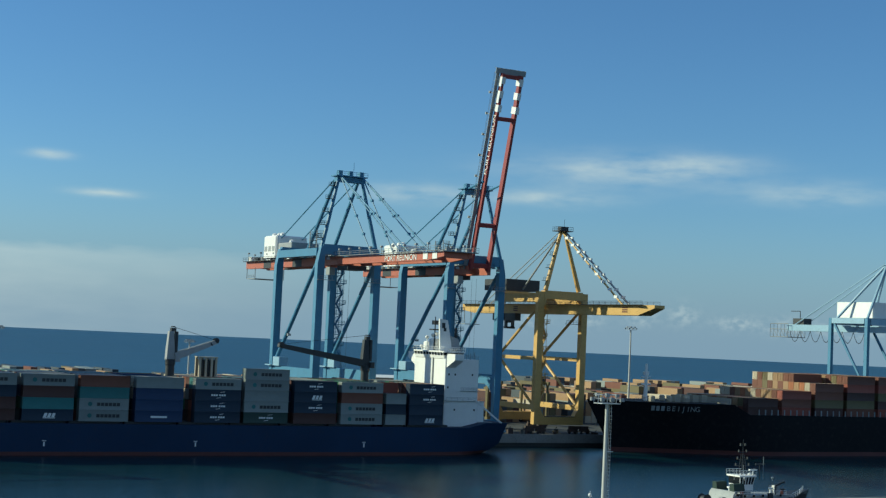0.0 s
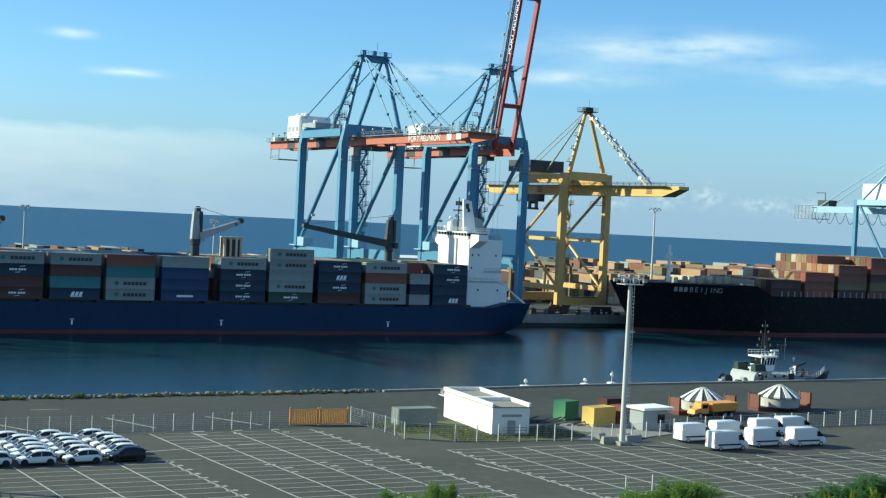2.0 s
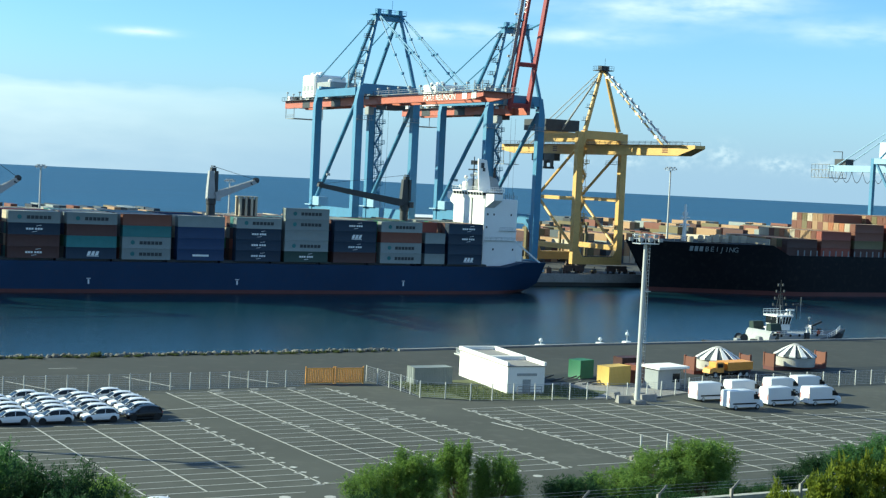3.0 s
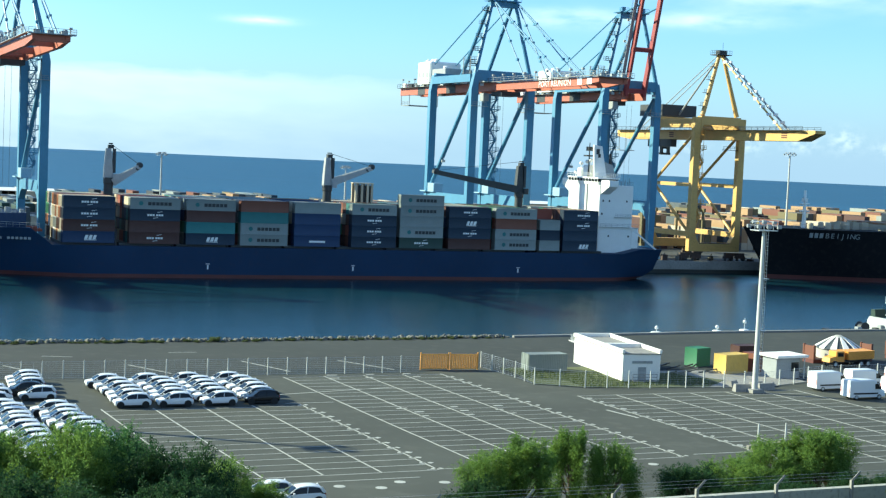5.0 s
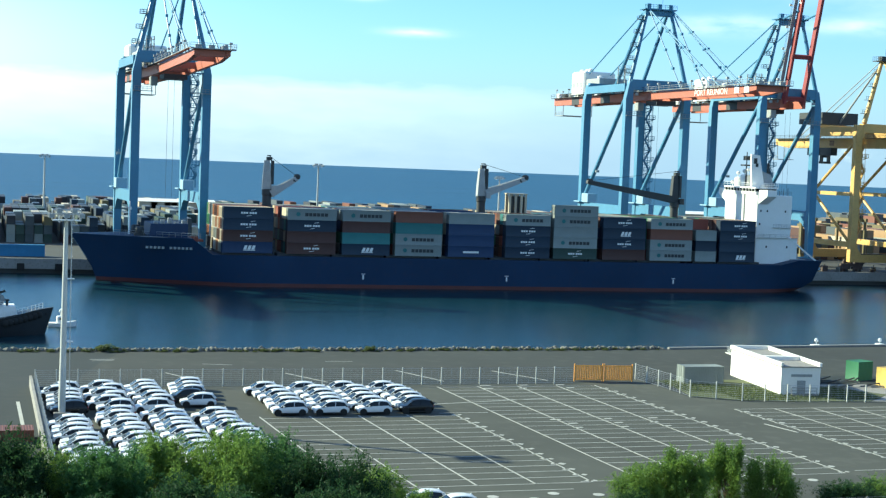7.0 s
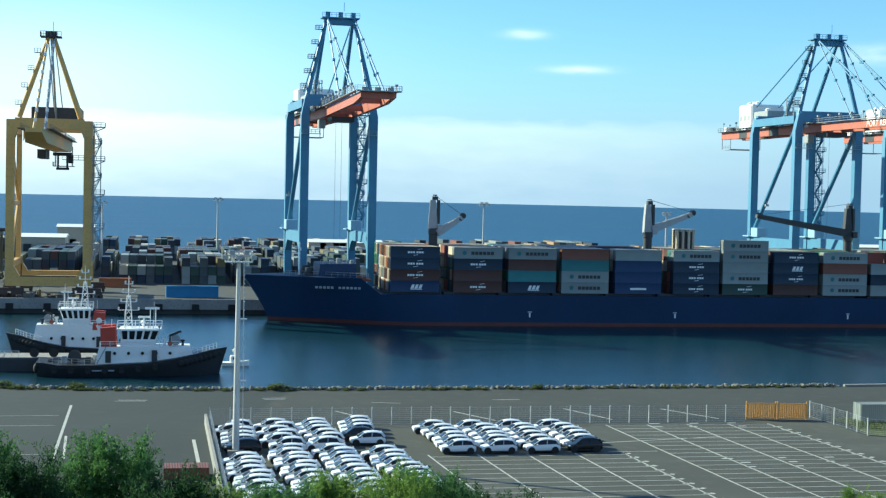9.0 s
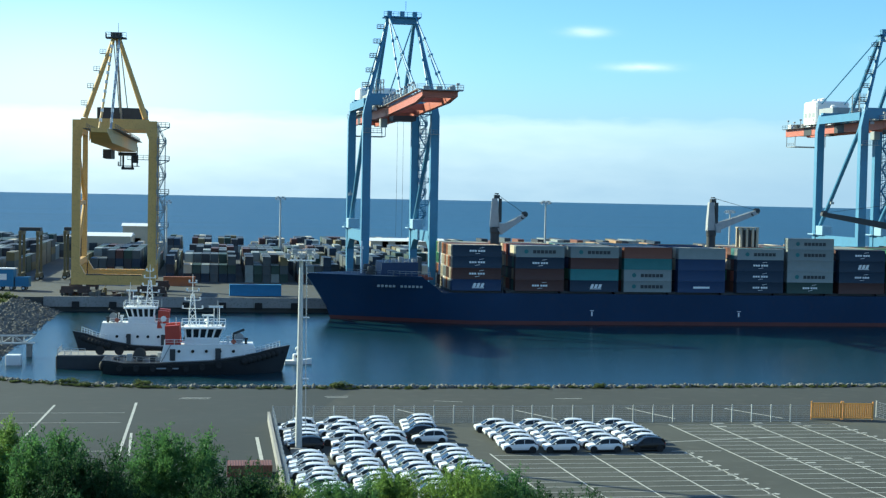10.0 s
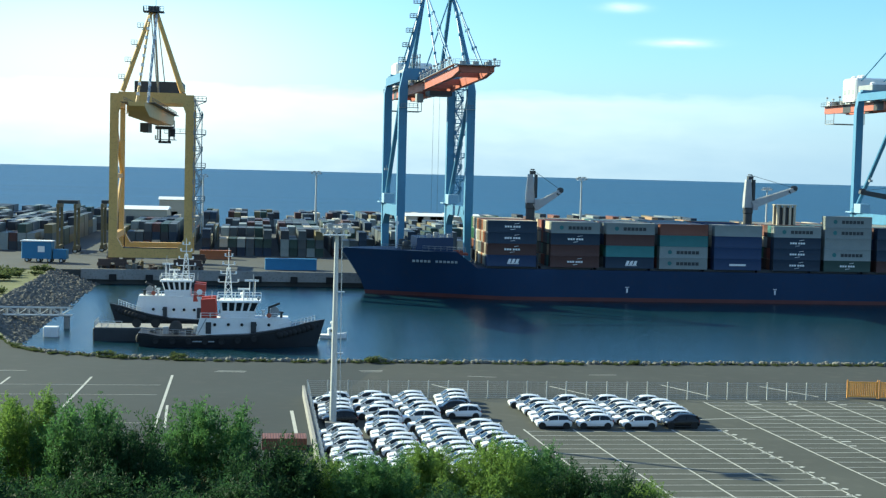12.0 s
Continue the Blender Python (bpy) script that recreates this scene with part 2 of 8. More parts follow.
SEA = water("open_sea", (0.012, 0.062, 0.118), 0.4, 0.05, 5.0, 1.0, 0.3)
BASIN = water("harbour_water", (0.0035, 0.025, 0.036), 0.26, 0.5, 2.6, 0.13, 0.58)
ASPHALT = mat("asphalt", (0.06, 0.063, 0.053), 0.9, var=0.4, scale=0.06, bump=0.01, dirt=(0.11, 0.11, 0.095), dirty=0.4)
ROAD = mat("grey_road", (0.0205, 0.028, 0.03), 0.9, var=0.4, scale=0.05, bump=0.01, dirt=(0.045, 0.045, 0.045), dirty=0.4)
OLD_ROAD = mat("old_pale_asphalt", (0.036, 0.04, 0.036), 0.9, var=0.4, scale=0.05, bump=0.01, dirt=(0.07, 0.07, 0.06), dirty=0.5)
CONCRETE = mat("concrete", (0.27, 0.26, 0.245), 0.85, var=0.25, scale=0.25, bump=0.02, dirty=0.45)
QUAY_STONE = mat("quay_concrete", (0.06, 0.063, 0.06), 0.85, var=0.3, scale=0.1, bump=0.03, dirty=0.5)
LINE = mat("white_road_paint", (0.42, 0.42, 0.39), 0.8, var=0.2, scale=0.8, bump=0, dirt=(0.12, 0.12, 0.12), dirty=0.6)
WHITE = mat("white_paint", (0.8, 0.8, 0.78), 0.45, var=0.06, scale=0.4, bump=0.0, dirty=0.15, dirt=(0.4, 0.32, 0.25))
SHED_WHITE = mat("white_plaster", (0.82, 0.8, 0.76), 0.8, var=0.06, scale=0.5, bump=0.01, dirty=0.2, dirt=(0.45, 0.42, 0.38))
BLUE = mat("crane_blue_paint", (0.07, 0.21, 0.345), 0.5, var=0.15, scale=0.3, bump=0.0, dirty=0.25)
PALE_BLUE = mat("pale_blue_paint", (0.27, 0.42, 0.54), 0.5, var=0.12, scale=0.3, bump=0.0, dirty=0.3)
RED = mat("crane_red_paint", (0.27, 0.045, 0.045), 0.5, var=0.15, scale=0.3, bump=0.0, dirty=0.25)
ORANGE = mat("girder_orange_paint", (0.42, 0.12, 0.075), 0.5, var=0.15, scale=0.3, bump=0.0, dirty=0.3)
YELLOW = mat("crane_yellow_paint", (0.6, 0.37, 0.12), 0.5, var=0.15, scale=0.3, bump=0.0, dirty=0.3)
DARK = mat("dark_steel", (0.035, 0.04, 0.045), 0.55, var=0.3, scale=0.8, bump=0.0, dirty=0.3)
STEEL = mat("galvanised_steel", (0.5, 0.52, 0.54), 0.45, 0.6, var=0.2, scale=0.8, bump=0.0, dirty=0.2)
GREY = mat("grey_paint", (0.3, 0.32, 0.33), 0.55, var=0.2, scale=0.5, bump=0.0, dirty=0.3)
RUBBER = mat("black_rubber", (0.018, 0.018, 0.018), 0.8, var=0.3, bump=0.0, dirty=0.2)
GLASS = mat("dark_glass", (0.012, 0.016, 0.02), 0.1, var=0.1, bump=0.0, dirty=0.0, spec=0.3)
HULL_BLUE = mat("navy_hull_paint", (0.013, 0.036, 0.085), 0.6, var=0.25, scale=0.08, spec=0.2, bump=0.02, dirty=0.2, dirt=(0.05, 0.04, 0.05))
HULL_BLACK = mat("black_hull_paint", (0.008, 0.009, 0.012), 0.65, var=0.3, scale=0.08, spec=0.15, bump=0.02, dirty=0.25)
BOOT_RED = mat("red_boot_top", (0.11, 0.032, 0.028), 0.6, var=0.3, scale=0.2, bump=0.01, dirty=0.4)
DECK_RED = mat("deck_oxide_red", (0.22, 0.07, 0.05), 0.75, var=0.25, bump=0.0, dirty=0.4)
ROCK = mat("rip_rap_stone", (0.17, 0.165, 0.145), 0.9, var=0.4, scale=0.7, bump=0.08, dirty=0.35, dirt=(0.09, 0.09, 0.08))
DARK_ROCK = mat("dark_basalt_stone", (0.125, 0.122, 0.11), 0.9, var=0.4, scale=0.7, bump=0.08, dirty=0.35, dirt=(0.2, 0.19, 0.17))
EARTH = mat("dry_grass_slope", (0.12, 0.13, 0.05), 0.95, var=0.4, scale=0.15, bump=0.05, dirty=0.4, dirt=(0.14, 0.11, 0.07))
GRASS = mat("grass", (0.09, 0.105, 0.045), 0.95, var=0.4, scale=0.3, bump=0.05, dirty=0.3)
BARK = mat("bark", (0.12, 0.09, 0.06), 0.9, var=0.3, scale=3, bump=0.03)
LEAF = leaf_mat("acacia_leaf", (0.16, 0.245, 0.062))
LEAF_DARK = leaf_mat("shrub_leaf", (0.08, 0.165, 0.06))
LEAF_BANK = leaf_mat("bank_weed_leaf", (0.1, 0.12, 0.05))
# darkened leaf colour: carries the shade low among the shrubs
LEAF_LOW_SHADE = leaf_mat("shaded_undergrowth_leaf", (0.035, 0.075, 0.032))
LEAF_BRIGHT = leaf_mat("broad_leaf", (0.17, 0.2, 0.03))
TINTS = {
    "navy": (0.014, 0.033, 0.064), "maroon": (0.08, 0.033, 0.027), "grey": (0.26, 0.29, 0.28), "teal": (0.05, 0.19, 0.19), "blue": (0.017, 0.045, 0.12),
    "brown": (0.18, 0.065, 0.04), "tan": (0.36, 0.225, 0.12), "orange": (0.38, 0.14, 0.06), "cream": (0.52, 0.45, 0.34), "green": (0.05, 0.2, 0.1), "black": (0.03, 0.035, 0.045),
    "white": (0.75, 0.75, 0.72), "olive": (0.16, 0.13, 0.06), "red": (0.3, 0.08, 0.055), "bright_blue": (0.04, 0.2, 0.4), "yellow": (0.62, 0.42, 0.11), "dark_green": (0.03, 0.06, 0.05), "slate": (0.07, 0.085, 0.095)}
PAINT = {key: mat("container_" + key, c, 0.55, var=0.12, scale=0.4, bump=0.05, dirty=0.35, dirt=tuple(x * 0.4 + 0.03 for x in c), ribs=0.28, spread=0.25) for key, c in TINTS.items()}


# ---- ground, water, quays ----
ZN, ZF = 2.8, 3.6  # near land, far quay

bm = bmesh.new()
ring = [(4900 * math.cos(i * math.tau / 160), 4900 * math.sin(i * math.tau / 160), -0.06) for i in range(160)]
bm.faces.new([bm.verts.new(p) for p in ring])
solid("sea", bm, SEA, label="open blue sea reaching a level horizon", category="sea", kind="structure")

bm = bmesh.new()
bm.faces.new([bm.verts.new((x, y, 0.0)) for x, y in ((-60, 205), (620, 205), (620, 400), (-60, 400))])
solid("water", bm, BASIN, label="dark calm harbour basin water with hull reflections", category="water", kind="structure")

# near land: the lot, the road along the bank, the west shore
NEAR = [(-900, -300), (900, -300), (900, 226), (230, 225), (150, 222.5), (107, 218.6), (20, 216.8), (-5, 217.3), (-20, 220), (-30, 224.5), (-36, 231), (-40, 242), (-900, 242)]
bm = bmesh.new()
slab(bm, NEAR, -3, ZN)
solid("ground", bm, ROAD, label="worn grey asphalt apron along the harbour bank", category="ground", kind="structure")
bm = bmesh.new()
slab(bm, [(-900, 242.003), (-40, 242.003), (-46, 262), (-50, 300), (-50, 381.99), (-900, 381.99)], -3, 3.4)
solid("ground_mole", bm, EARTH, label="grassy earth mole closing the basin", category="ground", kind="structure")
bm = bmesh.new()
slab(bm, [(-900, 382), (900, 382), (900, 640), (-900, 640)], -3, ZF)
solid("pavement_quay", bm, QUAY_STONE, label="stained concrete container quay", category="quay", kind="structure")
bm = bmesh.new()
box(bm, -44, 900, 381.2, 381.997, 1.2, ZF + 0.25)
solid("trim_quay_coping", bm, CONCRETE, label="pale concrete coping along the quay edge", category="coping", kind="structure")

# hillside on which the camera stands
bm = bmesh.new()
xs = [-300 + 12 * i for i in range(76)]
ys = [-40, 0, 3, 8, 14, 20, 27, 34, 41, 48, 54, 60, 70, 80, 90, 100, 110, 118]
FALL_Y, FALL_Z = [-40, 3, 8, 20, 48, 60, 90, 110, 118], [30.7, 30.7, 28.0, 24.6, 17.0, 15.0, 7.6, 2.7, 2.7]


def hill(x, y):
    flat = 0 if y <= 14 or y >= 109 else 0.5
    return float(np.interp(y, FALL_Y, FALL_Z)) + flat * noise.noise((x * 0.05, y * 0.06, 3.0))


grid = [[bm.verts.new((x, y, hill(x, y))) for x in xs] for y in ys]
for a, b in zip(grid, grid[1:]):
    for i in range(len(xs) - 1):
        bm.faces.new((a[i], a[i + 1], b[i + 1], b[i]))
solid("ground_hillside", bm, EARTH, label="grassy hillside sloping down to the car park", category="hillside", kind="structure")

# older, paler asphalt along the bank
bm = bmesh.new()
slab(bm, [(12, 190), (40, 188.5), (76, 189), (100, 191), (134, 188), (240, 190), (240, 224.2), (150, 221.6), (107, 217.6), (60, 216.4), (20, 216.2), (16, 205)], ZN - 0.5, ZN + 0.004)
solid("pavement_bank", bm, OLD_ROAD, label="pale worn asphalt strip along the harbour bank", category="pavement", kind="structure")
bm = bmesh.new()
loft(bm, [[(x, y - 0.45, ZN - 0.4), (x, y + 0.25, ZN - 2.2), (x, y + 0.25, ZN + 0.3), (x, y - 0.45, ZN + 0.3)] for x, y in ((109, 219.0), (150, 222.5), (230, 225.0), (400, 225.4))])
solid("trim_near_coping", bm, CONCRETE, label="pale concrete coping along the near quay edge", category="coping", kind="structure")

# the car park sheet
bm = bmesh.new()
slab(bm, [(7.2, 110), (215, 110), (215, 170.5), (134, 169.2), (121, 164.8), (112, 166.2), (95, 168.4), (89.2, 172), (89.2, 187.5), (78, 184.0), (7.2, 184.0)], ZN - 0.5, ZN + 0.005)
solid("pavement_car_park", bm, ASPHALT, label="dark asphalt car park with worn white bay lines", category="car park", kind="structure")


# ---- containers ----
CMESH = {}


def container_mesh(key, length, tall):
    """A corrugated box: proud frame of posts and rails, walls set back."""
    k = (key, length, tall)
    if k not in CMESH:
        bm = bmesh.new()
        w, r = 2.44, 0.13
        box(bm, 0, length, 0, w, 0, tall)
        bmesh.ops.recalc_face_normals(bm, faces=bm.faces[:])
        for f in bm.faces[:]:
            bmesh.ops.inset_individual(bm, faces=[f], thickness=r, depth=-0.045, use_even_offset=True)
        CMESH[k] = mesh_of("shipping_container", bm, PAINT[key])
    return CMESH[k]


DOOR_MESH = {}


def door_mesh(key):
    if key not in DOOR_MESH:
        b2 = bmesh.new()
        for y in (0.35, 0.95, 1.5, 2.1):
            tube(b2, (-0.05, y, 0.1), (-0.05, y, 2.5), 0.03, 5)
        for y in (0.16, 1.24):
            box(b2, -0.03, 0.035, y, y + 1.04, 0.14, 2.46)
        DOOR_MESH[key] = mesh_of("door", b2, PAINT[key])
    return DOOR_MESH[key]


MARKS = {}


def mark_mesh(style):
    """Trade marks on container sides as plain bars and lozenges."""
    if style not in MARKS:
        b2 = bmesh.new()
        if style == "wide_dark":
            for k in range(6):
                box(b2, 4.3 + k * 0.98, 5.1 + k * 0.98, -0.02, 0.03, 0.95, 1.75)
            col = DARK
        elif style == "slant_white":
            for k in range(3):
                x = 5.0 + k * 0.98
                loft(b2, [[(x, yy, 0.85), (x + 0.75, yy, 0.85), (x + 1.05, yy, 1.85), (x + 0.4, yy, 1.85)] for yy in (-0.03, 0.03)])
            box(b2, 5.0, 7.9, -0.02, 0.03, 0.6, 0.78)
            col = WHITE
        elif style == "small_white":
            for k in range(3):
                box(b2, 4.2 + k * 0.62, 4.7 + k * 0.62, -0.02, 0.03, 1.15, 1.6)
                box(b2, 6.3 + k * 0.62, 6.8 + k * 0.62, -0.02, 0.03, 1.15, 1.6)
            beam(b2, (6.6, 0, 2.05), (7.8, 0, 2.25), 0.05, 0.1)
            beam(b2, (5.6, 0, 0.62), (6.8, 0, 0.8), 0.05, 0.1)
            col = WHITE
        elif style == "star":
            lathe(b2, [(0.01, -0.03), (0.55, -0.03), (0.55, 0.03), (0.01, 0.03)], 8)
            bmesh.ops.rotate(b2, verts=b2.verts[:], cent=(0, 0, 0), matrix=Matrix.Rotation(radians(90), 3, "X"))
            bmesh.ops.translate(b2, verts=b2.verts[:], vec=(2.6, 0, 1.4))
            col = PAINT["teal"]
        else:
            box(b2, 4.0, 8.2, -0.02, 0.03, 1.0, 1.5)
            col = WHITE
        pieces = []
        while b2.verts:
            b2.verts.ensure_lookup_table()
            island, front = {b2.verts[0]}, [b2.verts[0]]
            while front:
                for e in front.pop().link_edges:
                    for v in e.verts:
                        if v not in island:
                            island.add(v)
                            front.append(v)
            order = list(island)
            place = {v: i for i, v in enumerate(order)}
            me = bpy.data.meshes.new("trade_mark")
            me.from_pydata([v.co[:] for v in order], [], [[place[v] for v in f.verts] for f in b2.faces if f.verts[0] in island])
            me.materials.append(col)
            pieces.append(me)
            bmesh.ops.delete(b2, geom=order, context="VERTS")
        b2.free()
        MARKS[style] = pieces
    return MARKS[style]


WORDS = {"navy": "dark navy blue", "maroon": "dull maroon", "grey": "pale grey", "teal": "teal green", "blue": "deep blue", "brown": "rust brown", "tan": "sunlit tan", "orange": "orange",
         "cream": "cream", "green": "green", "black": "near black", "white": "white", "olive": "olive brown", "red": "faded red", "bright_blue": "bright blue", "yellow": "yellow", "dark_green": "dark green", "slate": "slate grey"}


def container(x, y, z, key, length=12.19, tall=2.74, rz=0, marks=(), doors=False, on="stacked on the ship's deck", group="deck containers"):
    ob = new("shipping_container", container_mesh(key, length, tall))
    ob.matrix_basis = pose(x, y, z, 0, 0, rz)
    tagged(ob, f"{WORDS[key]} corrugated steel shipping container {on}", "container", group)
    for s in marks:
        for me in mark_mesh(s):
            part_on("trade_mark", me, ob, pose(0, 0, 0))
    if doors:
        part_on("door", door_mesh(key), ob, pose(0, 0, 0))
    return ob


def stack_stuff(name, cells, label):
    """Many containers joined, for stacks whose single boxes cannot be told apart. cells: x, y, z, colour, length, along y or not."""
    bm = bmesh.new()
    used = []
    for x, y, z, key, length, along_y in cells:
        if key not in used:
            used.append(key)
        n0 = len(bm.faces)
        lx, ly = (2.44, length) if along_y else (length, 2.44)
        box(bm, x, x + lx, y, y + ly, z, z + 2.6)
        bm.faces.ensure_lookup_table()
        for f in bm.faces[n0:]:
            f.material_index = used.index(key)
    me = mesh_of(name, bm, *[PAINT[k] for k in used])
    return tagged(new(name, me), label, "containers", kind="stuff")


# ---- ships ----
def hull(thing_, length, beam_, z_deck, z_bow, fore, keel, paint, stem_rake, stern_z, bow_len, boot=0.9):
    """Ship's hull along +x from the stem; y from 0 (near side) to beam_."""
    c = beam_ / 2
    stations = [0, 0.02, 0.05, 0.09, 0.13, 0.17, 0.22, 0.3, 0.8, 0.9, 0.96, 1.0]

    def half(s, level):
        if s < 0.17:
            u = s / 0.17
            top = c * (1 - (1 - u) ** 2.6)
            low = c * max(0.0, (u * 1.0) ** 1.15)
            h = low + (top - low) * level
        elif s > 0.8:
            u = (s - 0.8) / 0.2
            h = c * (1 - u ** 2.5 * (0.18 + 0.5 * (1 - level)))
        else:
            h = c
        return max(0.12, h)

    def top_z(s):
        if s < fore:
            return z_bow
        if s < fore + 0.02:
            return z_bow + (z_deck - z_bow) * (s - fore) / 0.02
        if s > 0.93:
            return stern_z
        return z_deck

    def rows(levels, paint_, name, label=""):
        bm = bmesh.new()
        ss = sorted(set(stations + [fore, fore + 0.02, 0.92, 0.93]))
        rings = []
        for s in ss:
            pts_n, pts_f = [], []
            for lv in levels:
                zt = top_z(s)
                z = lv[1] if lv[0] == "z" else zt
                lev = max(0, min(1, (z + 1) / (zt + 1)))
                x = s * length
                if s < 0.14:
                    x -= stem_rake * lev ** 1.6 * (1 - s / 0.14)
                if s > 0.93 and z < 2:
                    x -= (2 - z) * 2.2 * (s - 0.93) / 0.07
                h = half(s, lev)
                pts_n.append((x, c - h, z))
                pts_f.append((x, c + h, z))
            rings.append(pts_n + pts_f[::-1])
        loft(bm, rings)
        return part(name, bm, paint_, thing_, label)

    rows([("z", keel), ("z", 0.1), ("z", boot)], BOOT_RED, "boot_top", "dull red boot topping at the waterline")
    rows([("z", boot), ("z", boot + 2.0), ("z", boot + 4.0), ("top", 0)], paint, "hull")
    return top_z


def rail(bm, a, b, posts, high=1.1, r=0.05):
    a, b = Vector(a), Vector(b)
    up = Vector((0, 0, high))
    tube(bm, a + up, b + up, r, 4)
    tube(bm, a + up * 0.55, b + up * 0.55, r * 0.8, 4)
    for i in range(posts + 1):
        p = a.lerp(b, i / posts)
        tube(bm, p, p + up, r, 4)


SHIP_X, SHIP_Y, BEAM = 27.5, 352.0, 28.4
ship = thing("container_ship", SHIP_X, SHIP_Y, 0, label="navy blue geared container ship with white deckhouse moored at the quay", category="ship")
top1 = hull(ship, 194.5, BEAM, 7.6, 11.4, 0.115, -2.5, HULL_BLUE, 6.5, 8.9, 20)
bm = bmesh.new()
slab(bm, [(30, 3.0), (40, 0.7), (150, 0.7), (172, 1.4), (186, 3.6), (186, BEAM - 3.6), (172, BEAM - 1.4), (150, BEAM - 0.7), (40, BEAM - 0.7), (30, BEAM - 3.0)], 6.6, 7.3)
part("deck", bm, DECK_RED, ship, "oxide red steel deck")
for k in range(11):
    bm = bmesh.new()
    x0 = (28.2 + k * 13.75) if k < 9 else (154.4 if k == 9 else 161.8)
    x1 = x0 + (12.6 if k != 9 else 6.2)
    box(bm, x0, x1, 1.6, BEAM - 1.6, 6.8, 8.2)
    part("hatch_cover", bm, DARK, ship)
for x, y0 in ((40.9, 0.5), (54.7, 0.5), (68.4, 0.5), (82.2, 0.5), (95.9, 0.5), (109.7, 0.5), (123.4, 0.5), (137.2, 0.5), (152.0, 0.5), (160.9, 0.5)):
    bm = bmesh.new()
    for y in (1.2, 7.5, 14.2, 21, BEAM - 1.5):
        box(bm, x, x + 0.3, y, y + 0.35, 7.3, 11.4)
    for z in (9.4, 11.3):
        box(bm, x, x + 0.4, 1.2, BEAM - 1.2, z, z + 0.14)
    part("lashing_bridge", bm, DARK, ship)
# breakwater and bow fittings
bm = bmesh.new()
loft(bm, [[(11.6, 7.0, 11.3), (20.6, 5.0, 11.3), (20.6, BEAM - 5.0, 11.3), (11.6, BEAM - 7.0, 11.3)], [(11.9, 7.0, 14.4), (20.6, 5.0, 14.7), (20.6, BEAM - 5.0, 14.7), (11.9, BEAM - 7.0, 14.4)]])
part("breakwater", bm, PAINT["blue"], ship, "deep blue forecastle breakwater")
bm = bmesh.new()
for k in range(5):
    soft_box(bm, 12.6 + k * 1.7, 13.6 + k * 1.7, 7.2, 8.4, 14.3, 14.9 + (k % 3) * 0.5, 0.08)
rail(bm, (12.0, 7.1, 14.4), (20.4, 5.2, 14.7), 8)
part("breakwater_gear", bm, GREY, ship)
bm = bmesh.new()
tube(bm, (7.5, 14.2, 11), (7.5, 14.2, 19.5), 0.28, 8, 0.16)
tube(bm, (7.5, 12.6, 16.6), (7.5, 15.8, 16.6), 0.1, 5)
box(bm, 7.1, 7.9, 13.7, 14.7, 17.4, 18.1)
part("foremast", bm, WHITE, ship, "white foremast")
for y in (9.5, 18.9):
    bm = bmesh.new()
    lathe(bm, [(0.9, -0.9), (1.1, -0.5), (1.1, 0.5), (0.9, 0.9)], 12, (9.5, y, 12.6))
    box(bm, 8.2, 10.8, y - 1.2, y + 1.2, 11.2, 12.0)
    part("windlass", bm, DARK, ship)
bm = bmesh.new()
for s in range(14):
    rail(bm, (3.5 + s * 1.4, 12.4 - s * 0.82, 11.4), (4.9 + s * 1.4, 11.58 - s * 0.82, 11.4), 1)
part("bow_rail", bm, GREY, ship)
bm = bmesh.new()
box(bm, 18.2, 24.4, 5.0, 9.0, 10.4, 10.9)
box(bm, 19.0, 23.2, 5.4, 8.6, 10.9, 11.5)
part("hatch_platform", bm, DECK_RED, ship)
# ship's name and draught marks as plain bars
for k in range(12):
    if k != 5:
        bm = bmesh.new()
        x = 10.6 + k * 0.92
        y = 3.75 - (x - 13.6) * 0.264
        beam(bm, (x, y, 8.9), (x + 0.6, y - 0.16, 8.9), 0.5, 0.55)
        part("name_bar", bm, GREY, ship, "worn white bar of the ship's name")
for x in (63.4, 101.2, 148.2):
    bm = bmesh.new()
    box(bm, x - 0.5, x + 0.5, -0.02, 0.05, 3.45, 3.62)
    box(bm, x - 0.19, x + 0.19, -0.02, 0.05, 2.2, 3.3)
    part("tug_mark", bm, WHITE, ship, "white tug push mark")

# deck cranes: post, jib, hoist ropes
DECK_GREY = mat("deck_crane_grey_paint", (0.34, 0.35, 0.36), 0.55, bump=0.0)


